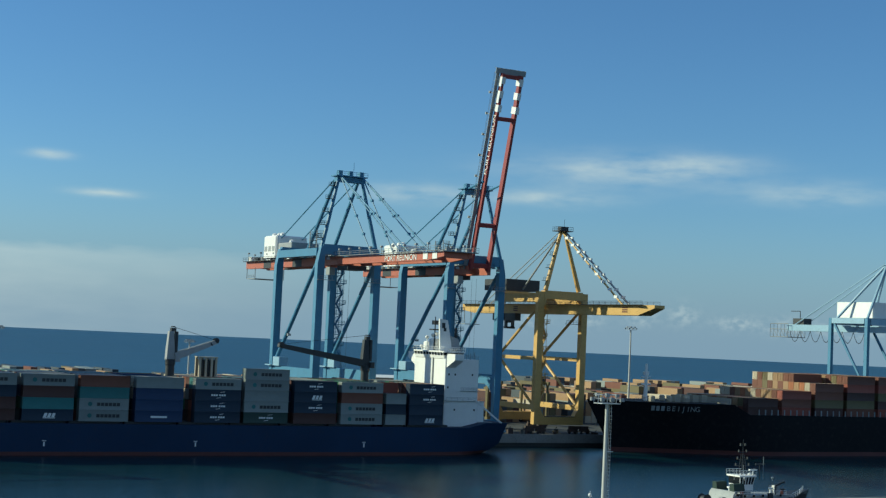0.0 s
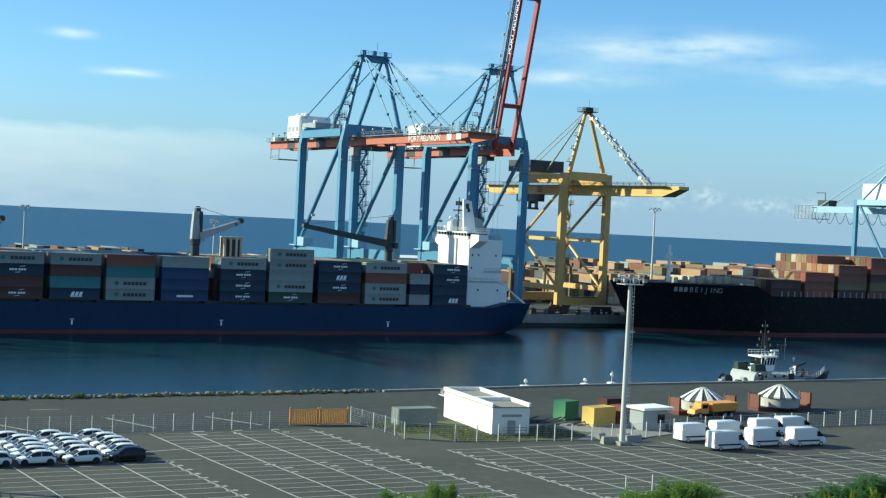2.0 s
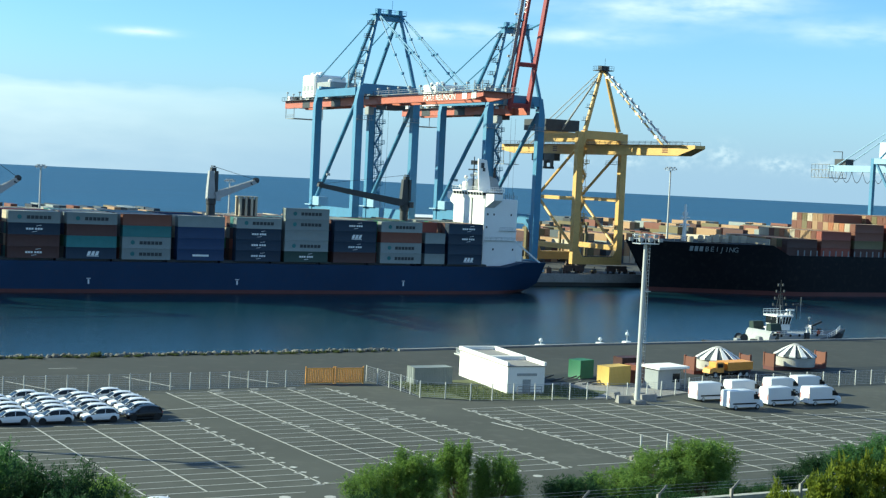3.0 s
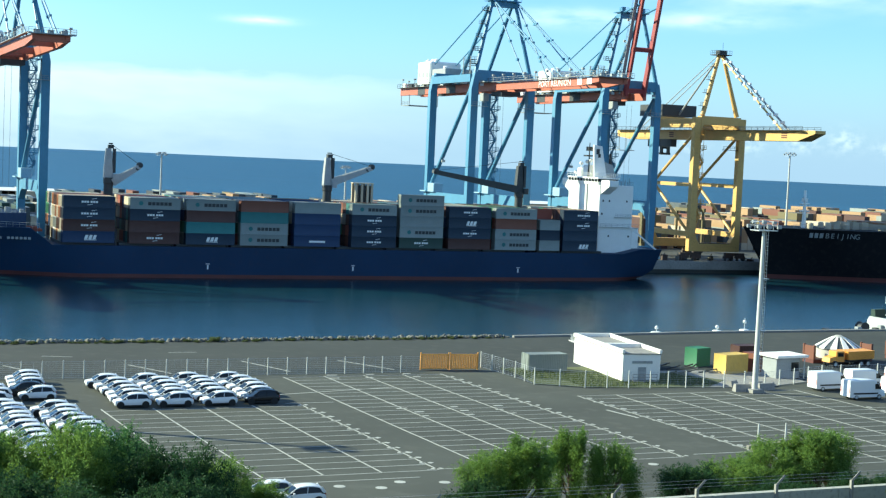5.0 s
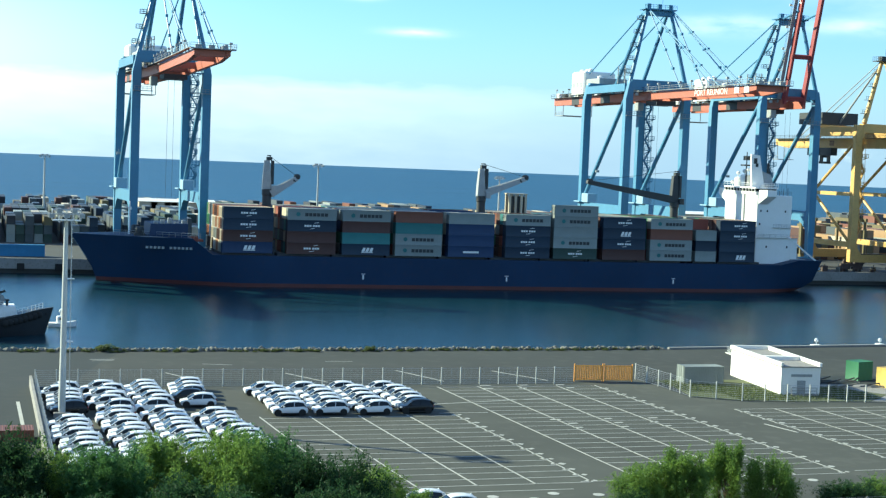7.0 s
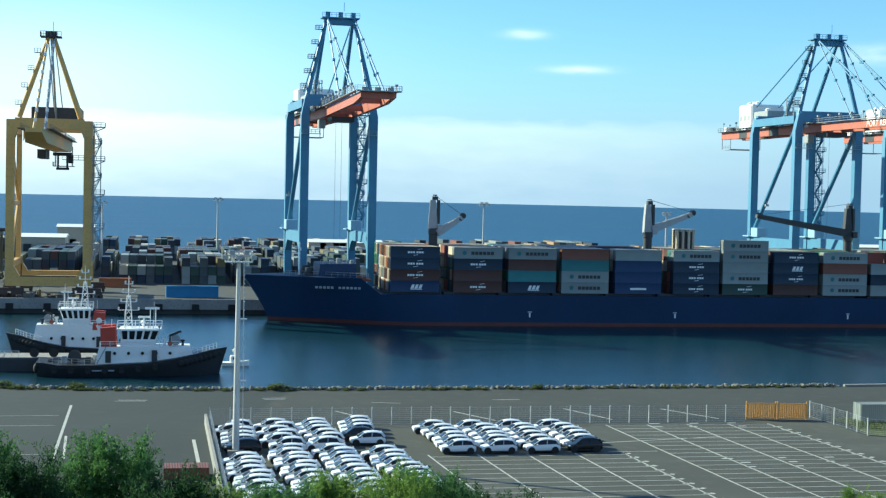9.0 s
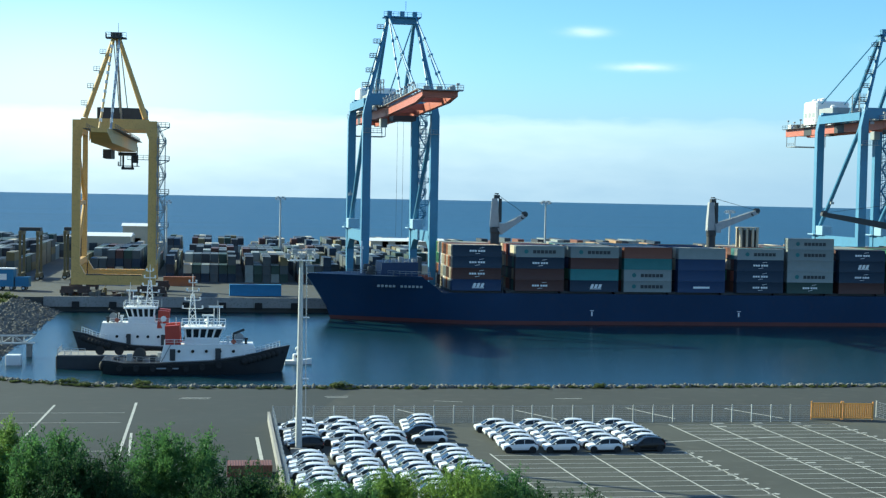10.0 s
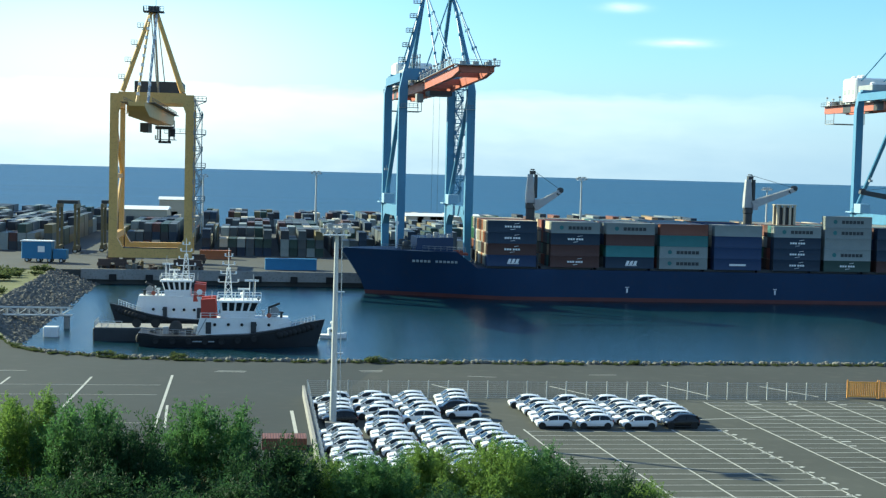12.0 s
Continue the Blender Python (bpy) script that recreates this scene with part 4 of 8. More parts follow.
def blue_crane(x0, raised, label, sign=True, turn=0, lift=0.0):
    """Ship-to-shore crane: x0 the near left leg's outer face; boom lowered over the water or raised."""
    t = thing("quay_crane", x0, RAIL_Y, 0, turn, label=label, category="crane", group="blue quay cranes")
    W, GA, lw = 20.4, 30.0, 2.2
    for x in (0, W - lw):
        for y in (0, GA):
            bm = bmesh.new()
            loft(bm, [[(x + 0.2, y - 0.9, 6), (x + lw - 0.2, y - 0.9, 6), (x + lw - 0.2, y + 0.9, 6), (x + 0.2, y + 0.9, 6)],
                      [(x, y - 1.0, 20), (x + lw, y - 1.0, 20), (x + lw, y + 1.0, 20), (x, y + 1.0, 20)],
                      [(x, y - 1.0, 52), (x + lw, y - 1.0, 52), (x + lw, y + 1.0, 52), (x, y + 1.0, 52)],
                      [(x + (1.0 if x == 0 else 0), y - 1.0, 57), (x + lw - (0 if x == 0 else 1.0), y - 1.0, 57), (x + lw - (0 if x == 0 else 1.0), y + 1.0, 57), (x + (1.0 if x == 0 else 0), y + 1.0, 57)]])
            part("leg", bm, BLUE, t)
            bogies(t, x + lw / 2, y, 6.0, BLUE, PALE_BLUE)
        # portal beam along the gauge with haunched corners
        bm = bmesh.new()
        prof = [(1.0, 15.5), (1.0, 21.5), (GA - 1.0, 21.5), (GA - 1.0, 15.5), (GA - 3.2, 17.6), (GA - 5.5, 18.6), (5.5, 18.6), (3.2, 17.6)]
        loft(bm, [[(x + 0.25, y, z) for y, z in prof], [(x + lw - 0.25, y, z) for y, z in prof]])
        part("portal_beam", bm, BLUE, t)
        # diagonal from the landside portal corner to the waterside leg head
        bm = bmesh.new()
        tube(bm, (x + lw / 2, GA - 1.2, 23), (x + lw / 2, 1.0, 53), 0.62, 10)
        part("diagonal_brace", bm, BLUE, t)
        bm = bmesh.new()
        box(bm, x + 0.3, x + lw - 0.3, 1.0, GA - 1.0, 54.2, 56.4)
        part("top_tie", bm, BLUE, t)
        # platform box at the landside joint
        bm = bmesh.new()
        box(bm, x - 1.0, x + lw + 1.0, GA - 2.4, GA + 2.0, 21.5, 21.8)
        rail(bm, (x - 1.0, GA - 2.4, 21.8), (x + lw + 1.0, GA - 2.4, 21.8), 4)
        part("platform", bm, PALE_BLUE, t)
        bm = bmesh.new()
        soft_box(bm, x - 0.4, x + lw + 0.4, GA - 7.4, GA - 2.6, 21.55, 24.2, 0.1)
        part("equipment_cabin", bm, PALE_BLUE, t)
    for y in (0, GA):
        bm = bmesh.new()
        beam(bm, (0.5, y, 6.9), (W - 0.5, y, 6.9), 1.4, 1.9)
        part("sill_beam", bm, BLUE, t)
        bm = bmesh.new()
        box(bm, 1.6, W - 1.6, y - 0.9, y + 0.9, 54.6, 57.6)
        part("portal_head", bm, BLUE, t)
    stair_tower(t, W + 0.1, GA - 0.6, 22, 54, 3.2, BLUE, 1)
    c = W / 2
    back, hinge, tip = 69.0, -2.0, -62.0 if raised else -64.0 if sign else -54.0
    # twin girder with walkways, painted orange
    for s in (-3.6, 3.6):
        bm = bmesh.new()
        box(bm, c + s - 0.6, c + s + 0.6, hinge, back, 51.8, 54.2)
        g = part("girder", bm, ORANGE, t)
        for a, b in ((24, 31), (48, 54)):
            bm = bmesh.new()
            box(bm, c + s - 0.64, c + s + 0.64, a, b, 51.75, 54.24)
            part("girder_splice", bm, DARK, g)
        bm = bmesh.new()
        side = 1 if s > 0 else -1
        box(bm, c + s + side * 0.6 - 0.6 + 0.6 * side, c + s + side * 0.6 + 0.6 + 0.6 * side, hinge, back, 54.1, 54.25)
        rail(bm, (c + s + side * 1.8, hinge, 54.25), (c + s + side * 1.8, back, 54.25), 30)
        part("walkway", bm, DARK, t)
    for y in (6, 18, 36, 50, back):
        bm = bmesh.new()
        box(bm, c - 3.6, c + 3.6, y - 0.6, y + 0.6, 52.2, 54)
        part("cross_tie", bm, ORANGE, t)
    # hanging tail platform
    bm = bmesh.new()
    box(bm, c - 5, c + 5, 59, 66, 48.4, 48.6)
    for x, y in ((c - 5, 59), (c + 5, 59), (c - 5, 66), (c + 5, 66)):
        tube(bm, (x, y, 48.5), (x, y, 52), 0.12, 4)
    rail(bm, (c - 5, 59, 48.6), (c - 5, 66, 48.6), 5)
    part("tail_platform", bm, GREY, t)
    # boom, built lying level from its hinge, then turned up where raised
    holder = new("boom")
    holder.parent = t
    length = hinge - tip
    holder.matrix_basis = pose(c, hinge, 53.0, -76.0 if raised else -lift, 0, 0)
    paint = RED if raised else ORANGE
    sp = 3.1 if raised else 3.6
    half_w, half_d = (0.4, 0.8) if raised else (0.55, 1.1)
    for s in (-sp, sp):
        bm = bmesh.new()
        loft(bm, [[(s - half_w, 0, -half_d), (s + half_w, 0, -half_d), (s + half_w, 0, 1.0), (s - half_w, 0, 1.0)], [(s - half_w, -length + 9, -half_d), (s + half_w, -length + 9, -half_d), (s + half_w, -length + 9, 1.0), (s - half_w, -length + 9, 1.0)],
                  [(s - half_w, -length, -0.3), (s + half_w, -length, -0.3), (s + half_w, -length, 1.0), (s - half_w, -length, 1.0)]])
        part("boom_beam", bm, paint, holder)
        for k in range(3 if raised else 0):
            bm = bmesh.new()
            a = -length + 1.0 + k * 4.2
            z0 = -1.25 if k == 2 else -0.85
            box(bm, s - 0.65, s + 0.65, a, a + 2.1, z0, 1.25)
            part("warning_band", bm, WHITE, holder, "white warning band")
        bm = bmesh.new()
        side = 1 if s > 0 else -1
        box(bm, s + side * 1.15 - 0.55, s + side * 1.15 + 0.55, -length, 0, 1.2, 1.32)
        rail(bm, (s + side * 1.7, -length, 1.3), (s + side * 1.7, 0, 1.3), 24)
        part("boom_walkway", bm, GREY, holder)
        for k in range(9):
            bm = bmesh.new()
            y = -3 - k * (length - 6) / 8.5
            tube(bm, (s + side * 1.7, y, 1.3), (s + side * 1.7, y, 3.0), 0.09, 5)
            box(bm, s + side * 1.7 - 0.35, s + side * 1.7 + 0.35, y - 0.35, y + 0.35, 2.8, 3.3)
            part("work_lamp", bm, GREY, holder)
    for k, y in enumerate((-1.5, -14, -length + 13.5, -length + 0.8)):
        bm = bmesh.new()
        box(bm, -3.6, 3.6, y - 0.6, y + 0.6, -0.6, 0.9)
        part("boom_tie", bm, paint, holder)
    bm = bmesh.new()
    box(bm, -5.2, 5.2, -length - 1.4, -length + 0.2, 0.9, 1.1)
    for k in range(3):
        box(bm, -4 + k * 3, -2.6 + k * 3, -length - 0.8, -length, 1.1, 1.9)
    rail(bm, (-5.2, -length - 1.4, 1.1), (5.2, -length - 1.4, 1.1), 7)
    part("nose_platform", bm, GREY, holder)
    if sign:
        words = pose(-sp - 0.64, -38.5, -0.85) @ pose(0, 0, 0, 90, 0, -90) @ Matrix.Diagonal((1.2, 1.05, 1, 1))
        lettering("sign", "PORT REUNION", 2.1, WHITE, holder, words, "white lettering on the girder side")
        for y in (-58.5, -53.5):
            bm = bmesh.new()
            box(bm, -sp - 0.66, -sp - 0.5, y, y + 2.4, -0.8, 0.9)
            part("badge", bm, WHITE, holder, "white square badge")
    # A-frame over the waterside legs
    apex_z, ay = 77.8, 1.5
    for x, xa in ((1.4, c - 3.6), (W - 1.4, c + 3.6)):
        for y in (0, 22):
            bm = bmesh.new()
            tube(bm, (x if y == 0 else c + (4.2 if xa > c else -4.2), y, 56.4 if y == 0 else 54.3), (xa, ay if y == 0 else ay + 1.4, apex_z), 0.62, 8, 0.5)
            part("mast_leg", bm, BLUE, t)
    bm = bmesh.new()
    box(bm, c - 5, c + 5, ay - 1.4, ay + 2.8, apex_z, apex_z + 0.3)
    for s in (-3.4, 0, 3.4):
        box(bm, c + s - 0.6, c + s + 0.6, ay - 0.6, ay + 1.2, apex_z + 0.3, apex_z + 1.7)
    rail(bm, (c - 5, ay - 1.4, apex_z + 0.3), (c + 5, ay - 1.4, apex_z + 0.3), 8)
    box(bm, c - 4.4, c + 4.4, ay - 0.5, ay + 1.5, apex_z - 1.6, apex_z)
    tube(bm, (c + 1.0, ay, apex_z + 2), (c + 1.0, ay, apex_z + 4.4), 0.07, 4)
    part("apex_platform", bm, BLUE, t)
    for k in range(5):
        bm = bmesh.new()
        q = (k + 0.6) / 5.4
        p = Vector((1.4, 0, 57)).lerp(Vector((c - 3.6, ay, apex_z)), q)
        box(bm, p.x - 2.2, p.x - 0.4, p.y - 0.7, p.y + 0.7, p.z, p.z + 0.12)
        rail(bm, (p.x - 2.2, p.y - 0.7, p.z), (p.x - 0.4, p.y - 0.7, p.z), 2)
        rail(bm, (p.x - 2.2, p.y + 0.7, p.z), (p.x - 0.4, p.y + 0.7, p.z), 2)
        part("mast_landing", bm, DARK, t)
    for s in (-3.6, 3.6):
        bm = bmesh.new()
        tube(bm, (c + s, ay + 1.5, apex_z), (c + s, 58, 54.4), 0.2, 6)
        part("back_stay", bm, BLUE, t)
        if not raised:
            for y1, r in ((-22, 0.2), (-40, 0.16), (-44, 0.24)):
                bm = bmesh.new()
                a, b = Vector((c + s, ay - 1, apex_z)), Vector((c + s, y1, 54.3 - y1 * math.tan(radians(lift))))
                tube(bm, a, b, r, 6)
                for q in (0.3, 0.52, 0.75):
                    p = a.lerp(b, q)
                    box(bm, p.x - 0.3, p.x + 0.3, p.y - 0.5, p.y + 0.5, p.z - 0.35, p.z + 0.35)
                part("fore_stay", bm, BLUE, t)
        else:
            bm = bmesh.new()
            p = Vector((c + s, hinge - 6.6, 79.5))
            tube(bm, (c + s, ay - 1, apex_z), p, 0.3, 6)
            part("fore_stay", bm, BLUE, t)
    # machinery house, cabs, trolley
    bm = bmesh.new()
    soft_box(bm, c - 5.4, c + 5.4, GA + 12, GA + 22, 54.9, 62.0, 0.5)
    house_ = part("machinery_house", bm, WHITE, t, "white machinery house")
    for k in range(3):
        bm = bmesh.new()
        box(bm, c - 5.46, c - 5.35, GA + 13 + k * 3, GA + 15 + k * 3, 57.0, 58.6)
        part("louvre", bm, GREY, house_)
    bm = bmesh.new()
    soft_box(bm, c - 4.6, c + 4.6, GA + 1.5, GA + 12, 54.9, 59.5, 0.15)
    low_house = part("electrical_house", bm, GREY, t, "grey electrical house")
    for k in range(3):
        bm = bmesh.new()
        box(bm, c - 4.66, c - 4.55, GA + 2.5 + k * 3.2, GA + 4.3 + k * 3.2, 56.2, 57.8)
        part("hatch", bm, WHITE, low_house)
    for y, z in ((GA + 13.5, 62.0), (GA + 16, 62.0), (GA + 20, 62.0), (GA + 6, 59.5)):
        bm = bmesh.new()
        lathe(bm, [(0.9, 0), (0.9, 0.7), (0.4, 1.0)], 10, (c - 2.5, y, z))
        part("roof_vent", bm, WHITE, house_)
    # work lamps on short posts, junction boxes and hose reels along the girder walkways
    grn = random.Random(int(x0))
    for k in range(26):
        y = hinge + 1.5 + k * 2.6
        side = -1 if k % 2 else 1
        bm = bmesh.new()
        hh = grn.uniform(1.2, 2.6)
        tube(bm, (c + side * 5.3, y, 54.2), (c + side * 5.3, y, 54.2 + hh), 0.09, 5)
        box(bm, c + side * 5.3 - 0.3, c + side * 5.3 + 0.3, y - 0.3, y + 0.3, 54.2 + hh, 54.6 + hh)
        part("work_lamp", bm, GREY if k % 3 else DARK, t)
        if k % 2:
            bm = bmesh.new()
            w = grn.uniform(0.6, 1.6)
            soft_box(bm, c - 4.9, c - 3.9, y - w, y + w, 54.25, 54.25 + grn.uniform(0.6, 1.5), 0.06)
            part("junction_box", bm, (GREY, WHITE, DARK)[k % 3], t)
    for k, y in enumerate((GA - 8, GA - 14, 8)):
        bm = bmesh.new()
        soft_box(bm, c - 2.4, c + 1.4, y - 1.6, y + 1.6, 54.3, 57.0 - k * 0.3, 0.1)
        part("winch_cover", bm, GREY, t)
    for k, y in enumerate((12, 17)):
        bm = bmesh.new()
        for a in (-1.0, 1.0):
            tube(bm, (c - 4 + a, y, 54.2), (c - 4 + a, y, 62.4), 0.14, 5)
        for z in (57.5, 59.5, 61.3):
            box(bm, c - 5.1, c - 2.9, y - 0.5, y + 0.5, z, z + 0.15)
            rail(bm, (c - 5.1, y - 0.5, z), (c - 2.9, y - 0.5, z), 2, 0.9)
        part("lamp_ladder", bm, GREY, t)
    bm = bmesh.new()
    box(bm, c - 3, c + 3, -6 if not raised else 8, 1 if not raised else 15, 50.4, 51.7)
    part("trolley", bm, DARK, t)
    bm = bmesh.new()
    soft_box(bm, c - 5.2, c - 3.4, 1.5, 4.2, 48.9, 51.2, 0.15)
    part("driver_cab", bm, GREY, t, "grey driver's cab with dark glazing")
    for a, b in (((0.5, -1.2), (4.8, -1.2)), ((W - 5, -1.2), (W - 0.5, -1.2))):
        bm = bmesh.new()
        box(bm, a[0] - 0.4, b[0] + 0.4, -1.7, -0.7, 47.2, 47.35)
        rail(bm, (*a, 47.3), (*b, 47.3), 4)
        part("access_platform", bm, GREY, t)
    floodlights(t, [(3, -1.4, 53.4), (W - 3, -1.4, 53.4), (-0.9, 15, 31), (c, -1.4, 54)], GREY)
    bm = bmesh.new()
    for s in (-0.8, 0.8):
        tube(bm, (c + s, 0.5, 20), (c + s, 0.5, 50.5), 0.035, 4)
    part("hoist_rope", bm, DARK, t)
    return t


def yellow_crane(x0, label, tip=-50.0, turn=0, W=20.0, stair_x=20.2, trolley_y=30.0, apex=67.4):
    t = thing("quay_crane", x0, RAIL_Y, 0, turn, label=label, category="crane", group="yellow quay cranes")
    GA, lw = 24.0, 2.1
    for x in (0, W - lw):
        for y in (0, GA):
            bm = bmesh.new()
            loft(bm, [[(x, y - 0.95, 6.6), (x + lw, y - 0.95, 6.6), (x + lw, y + 0.95, 6.6), (x, y + 0.95, 6.6)], [(x, y - 0.95, 44), (x + lw, y - 0.95, 44), (x + lw, y + 0.95, 44), (x, y + 0.95, 44)],
                      [(x, y - 0.95, 48), (x + lw, y - 0.95, 48), (x + lw, y + 0.95, 48), (x, y + 0.95, 48)]])
            if y:
                bmesh.ops.scale(bm, vec=(0.6, 1, 1), verts=bm.verts[:], space=Matrix.Translation((-x - lw / 2, 0, 0)))
            part("leg", bm, YELLOW, t)
            bogies(t, x + lw / 2, y, 6.4, YELLOW, BOGIE)
        bm = bmesh.new()
        tube(bm, (x + lw / 2, 1, 12), (x + lw / 2, GA - 1, 27), 0.45, 8)
        tube(bm, (x + lw / 2, GA - 1, 27.5), (x + lw / 2, 1, 43), 0.45, 8)
        part("diagonal_brace", bm, YELLOW, t)
        bm = bmesh.new()
        box(bm, x + 0.6, x + lw - 0.6, 1, GA - 1, 26.5, 27.6)
        part("mid_tie", bm, YELLOW, t)
        bm = bmesh.new()
        box(bm, x + 0.4, x + lw - 0.4, 1, GA - 1, 44.8, 47.4)
        part("top_tie", bm, YELLOW, t)
        bm = bmesh.new()
        box(bm, x + 0.4, x + lw - 0.4, 1, GA - 1, 11.0, 12.6)
        part("low_tie", bm, YELLOW, t)
    for y in (0, GA):
        bm = bmesh.new()
        prof = [(lw, 6.6), (W - lw, 6.6), (W - lw, 11.6), (W - lw - 1.4, 9.2), (lw + 1.4, 9.2), (lw, 11.6)]
        loft(bm, [[(a, y - 1.0, b) for a, b in prof], [(a, y + 1.0, b) for a, b in prof]])
        part("sill_beam", bm, YELLOW, t)
        bm = bmesh.new()
        prof = [(lw, 48.4), (W - lw, 48.4), (W - lw, 43.4), (W - lw - 0.9, 45.8), (lw + 0.9, 45.8), (lw, 43.4)]
        loft(bm, [[(a, y - 1.1, b) for a, b in prof], [(a, y + 1.1, b) for a, b in prof]])
        part("portal_head", bm, YELLOW, t)
    bm = bmesh.new()
    box(bm, lw + 1.6, W - lw - 1.6, -1.06, -1.0, 9.0, 9.25)
    part("sill_slot", bm, DARK, t)
    c = W / 2
    # box girder boom in one line over water and yard
    bm = bmesh.new()
    h0, h1 = 41.2, 44.2
    loft(bm, [[(c - 2.4, 58, h0 + 1.0), (c + 2.4, 58, h0 + 1.0), (c + 2.4, 58, h1), (c - 2.4, 58, h1)], [(c - 2.4, 50, h0), (c + 2.4, 50, h0), (c + 2.4, 50, h1), (c - 2.4, 50, h1)],
              [(c - 2.4, tip + 7, h0), (c + 2.4, tip + 7, h0), (c + 2.4, tip + 7, h1), (c - 2.4, tip + 7, h1)], [(c - 1.8, tip, h1 - 0.9), (c + 1.8, tip, h1 - 0.9), (c + 1.8, tip, h1), (c - 1.8, tip, h1)]])
    girder = part("girder", bm, YELLOW, t)
    for s in (-3.2, 3.2):
        bm = bmesh.new()
        box(bm, c + s - 0.7, c + s + 0.7, tip + 4, 57, h1 - 0.05, h1 + 0.08)
        rail(bm, (c + s, tip + 4, h1), (c + s, 57, h1), 34)
        part("walkway", bm, DARK, t)
    for k in range(2):
        bm = bmesh.new()
        for i in range(3):
            box(bm, c - 2.46, c - 2.38, tip + 12 + k * 60, tip + 14.6 + k * 60, 42.0 + i * 0.6, 42.35 + i * 0.6)
        part("badge", bm, BOOT_RED, girder, "small dark red badge")
    for y in (20, 27.5):
        bm = bmesh.new()
        box(bm, c - 4.6, c - 2.4, y, y + 6.5, 38.8, 41.2)
        part("cable_tray", bm, DARK, t)
    bm = bmesh.new()
    soft_box(bm, c - 6.5, c + 6.5, GA - 1, GA + 13, 48.7, 52.4, 0.15)
    part("machinery_house", bm, DARK, t, "dark grey green machinery house")
    az = apex
    for x in (3.0, W - 3.0):
        bm = bmesh.new()
        tube(bm, (x, 0, 48.6), (c + (0.7 if x > c else -0.7), 1.0, az), 0.75, 10, 0.55)
        part("mast_leg", bm, YELLOW, t)
    bm = bmesh.new()
    tube(bm, (c, GA, 48.6), (c, 1.6, az), 0.3, 8)
    part("mast_leg", bm, GREY, t)
    bm = bmesh.new()
    box(bm, c - 2.6, c + 2.6, -1.0, 3, az, az + 0.25)
    box(bm, c - 1.4, c + 1.4, 0, 2, az + 0.2, az + 1.5)
    rail(bm, (c - 2.6, -1, az), (c + 2.6, -1, az), 6, 1.4)
    rail(bm, (c - 2.6, 3, az), (c - 2.6, -1, az), 4, 1.4)
    tube(bm, (c + 0.5, 1, az + 1.5), (c + 0.5, 1, az + 4), 0.06, 4)
    part("apex_platform", bm, DARK, t)
    for s in (-1.3, 1.3):
        bm = bmesh.new()
        a, b = Vector((c + s * 0.6, 0.6, az)), Vector((c + s, tip + 16, h1))
        tube(bm, a, b, 0.3, 6)
        part("fore_stay", bm, YELLOW if s < 0 else GREY, t)
        bm = bmesh.new()
        tube(bm, (c + s * 0.6, 1.6, az), (c + s, 46, h1), 0.15, 6)
        part("back_stay", bm, GREY, t)
    bm = bmesh.new()
    a, b = Vector((c, 0.6, az)), Vector((c, tip + 16, h1))
    for k in range(9):
        p = a.lerp(b, (k + 1) / 10)
        for s in (-1, 1):
            wide = s * (0.78 + 0.52 * (k + 1) / 10)
            box(bm, p.x + wide - 0.3, p.x + wide + 0.3, p.y - 0.8, p.y + 0.8, p.z - 0.3, p.z + 0.5)
    part("stay_link", bm, WHITE, t)
    for k in range(4):
        bm = bmesh.new()
        p = Vector((3.0, 0, 48.6)).lerp(Vector((c - 0.7, 1, az)), (k + 0.7) / 4.6)
        box(bm, p.x - 2.0, p.x - 0.5, p.y - 0.6, p.y + 0.6, p.z, p.z + 0.12)
        rail(bm, (p.x - 2.0, p.y - 0.6, p.z), (p.x - 0.5, p.y - 0.6, p.z), 2)
        part("mast_landing", bm, DARK, t)
    stair_tower(t, stair_x, -0.2 if stair_x > W else 1.6, 13, 44, 4.2, YELLOW if stair_x < W else GREY, 1)
    # trolley, cab and head block
    bm = bmesh.new()
    ty = trolley_y
    box(bm, c - 2.6, c + 2.6, ty - 2, ty + 3, 40.2, 41.1)
    soft_box(bm, c + 0.8, c + 2.8, ty + 3, ty + 5, 38.2, 40.6, 0.12)
    part("trolley", bm, DARK, t)
    bm = bmesh.new()
    for s in (-1.3, 1.3):
        box(bm, c + s - 0.25, c + s + 0.25, ty, ty + 1.4, 36.6, 40.2)
    box(bm, c - 1.8, c + 1.8, ty, ty + 1.4, 36.2, 36.9)
    part("spreader", bm, DARK, t)
    bm = bmesh.new()
    box(bm, W - lw - 5.4, W - lw, -0.4, 0.4, 38.2, 38.35)
    rail(bm, (W - lw - 5.4, -0.4, 38.3), (W - lw, -0.4, 38.3), 4)
    part("side_platform", bm, DARK, t)
    bm = bmesh.new()
    for y in (56.5, 60):
        for x in (c - 2.4, c + 2.4):
            tube(bm, (x, y, 37.4), (x, y, 43), 0.12, 4)
    box(bm, c - 3, c + 3, 55, 61, 37.2, 37.4)
    rail(bm, (c - 3, 55, 37.4), (c - 3, 61, 37.4), 4)
    part("tail_platform", bm, GREY, t)
    return t


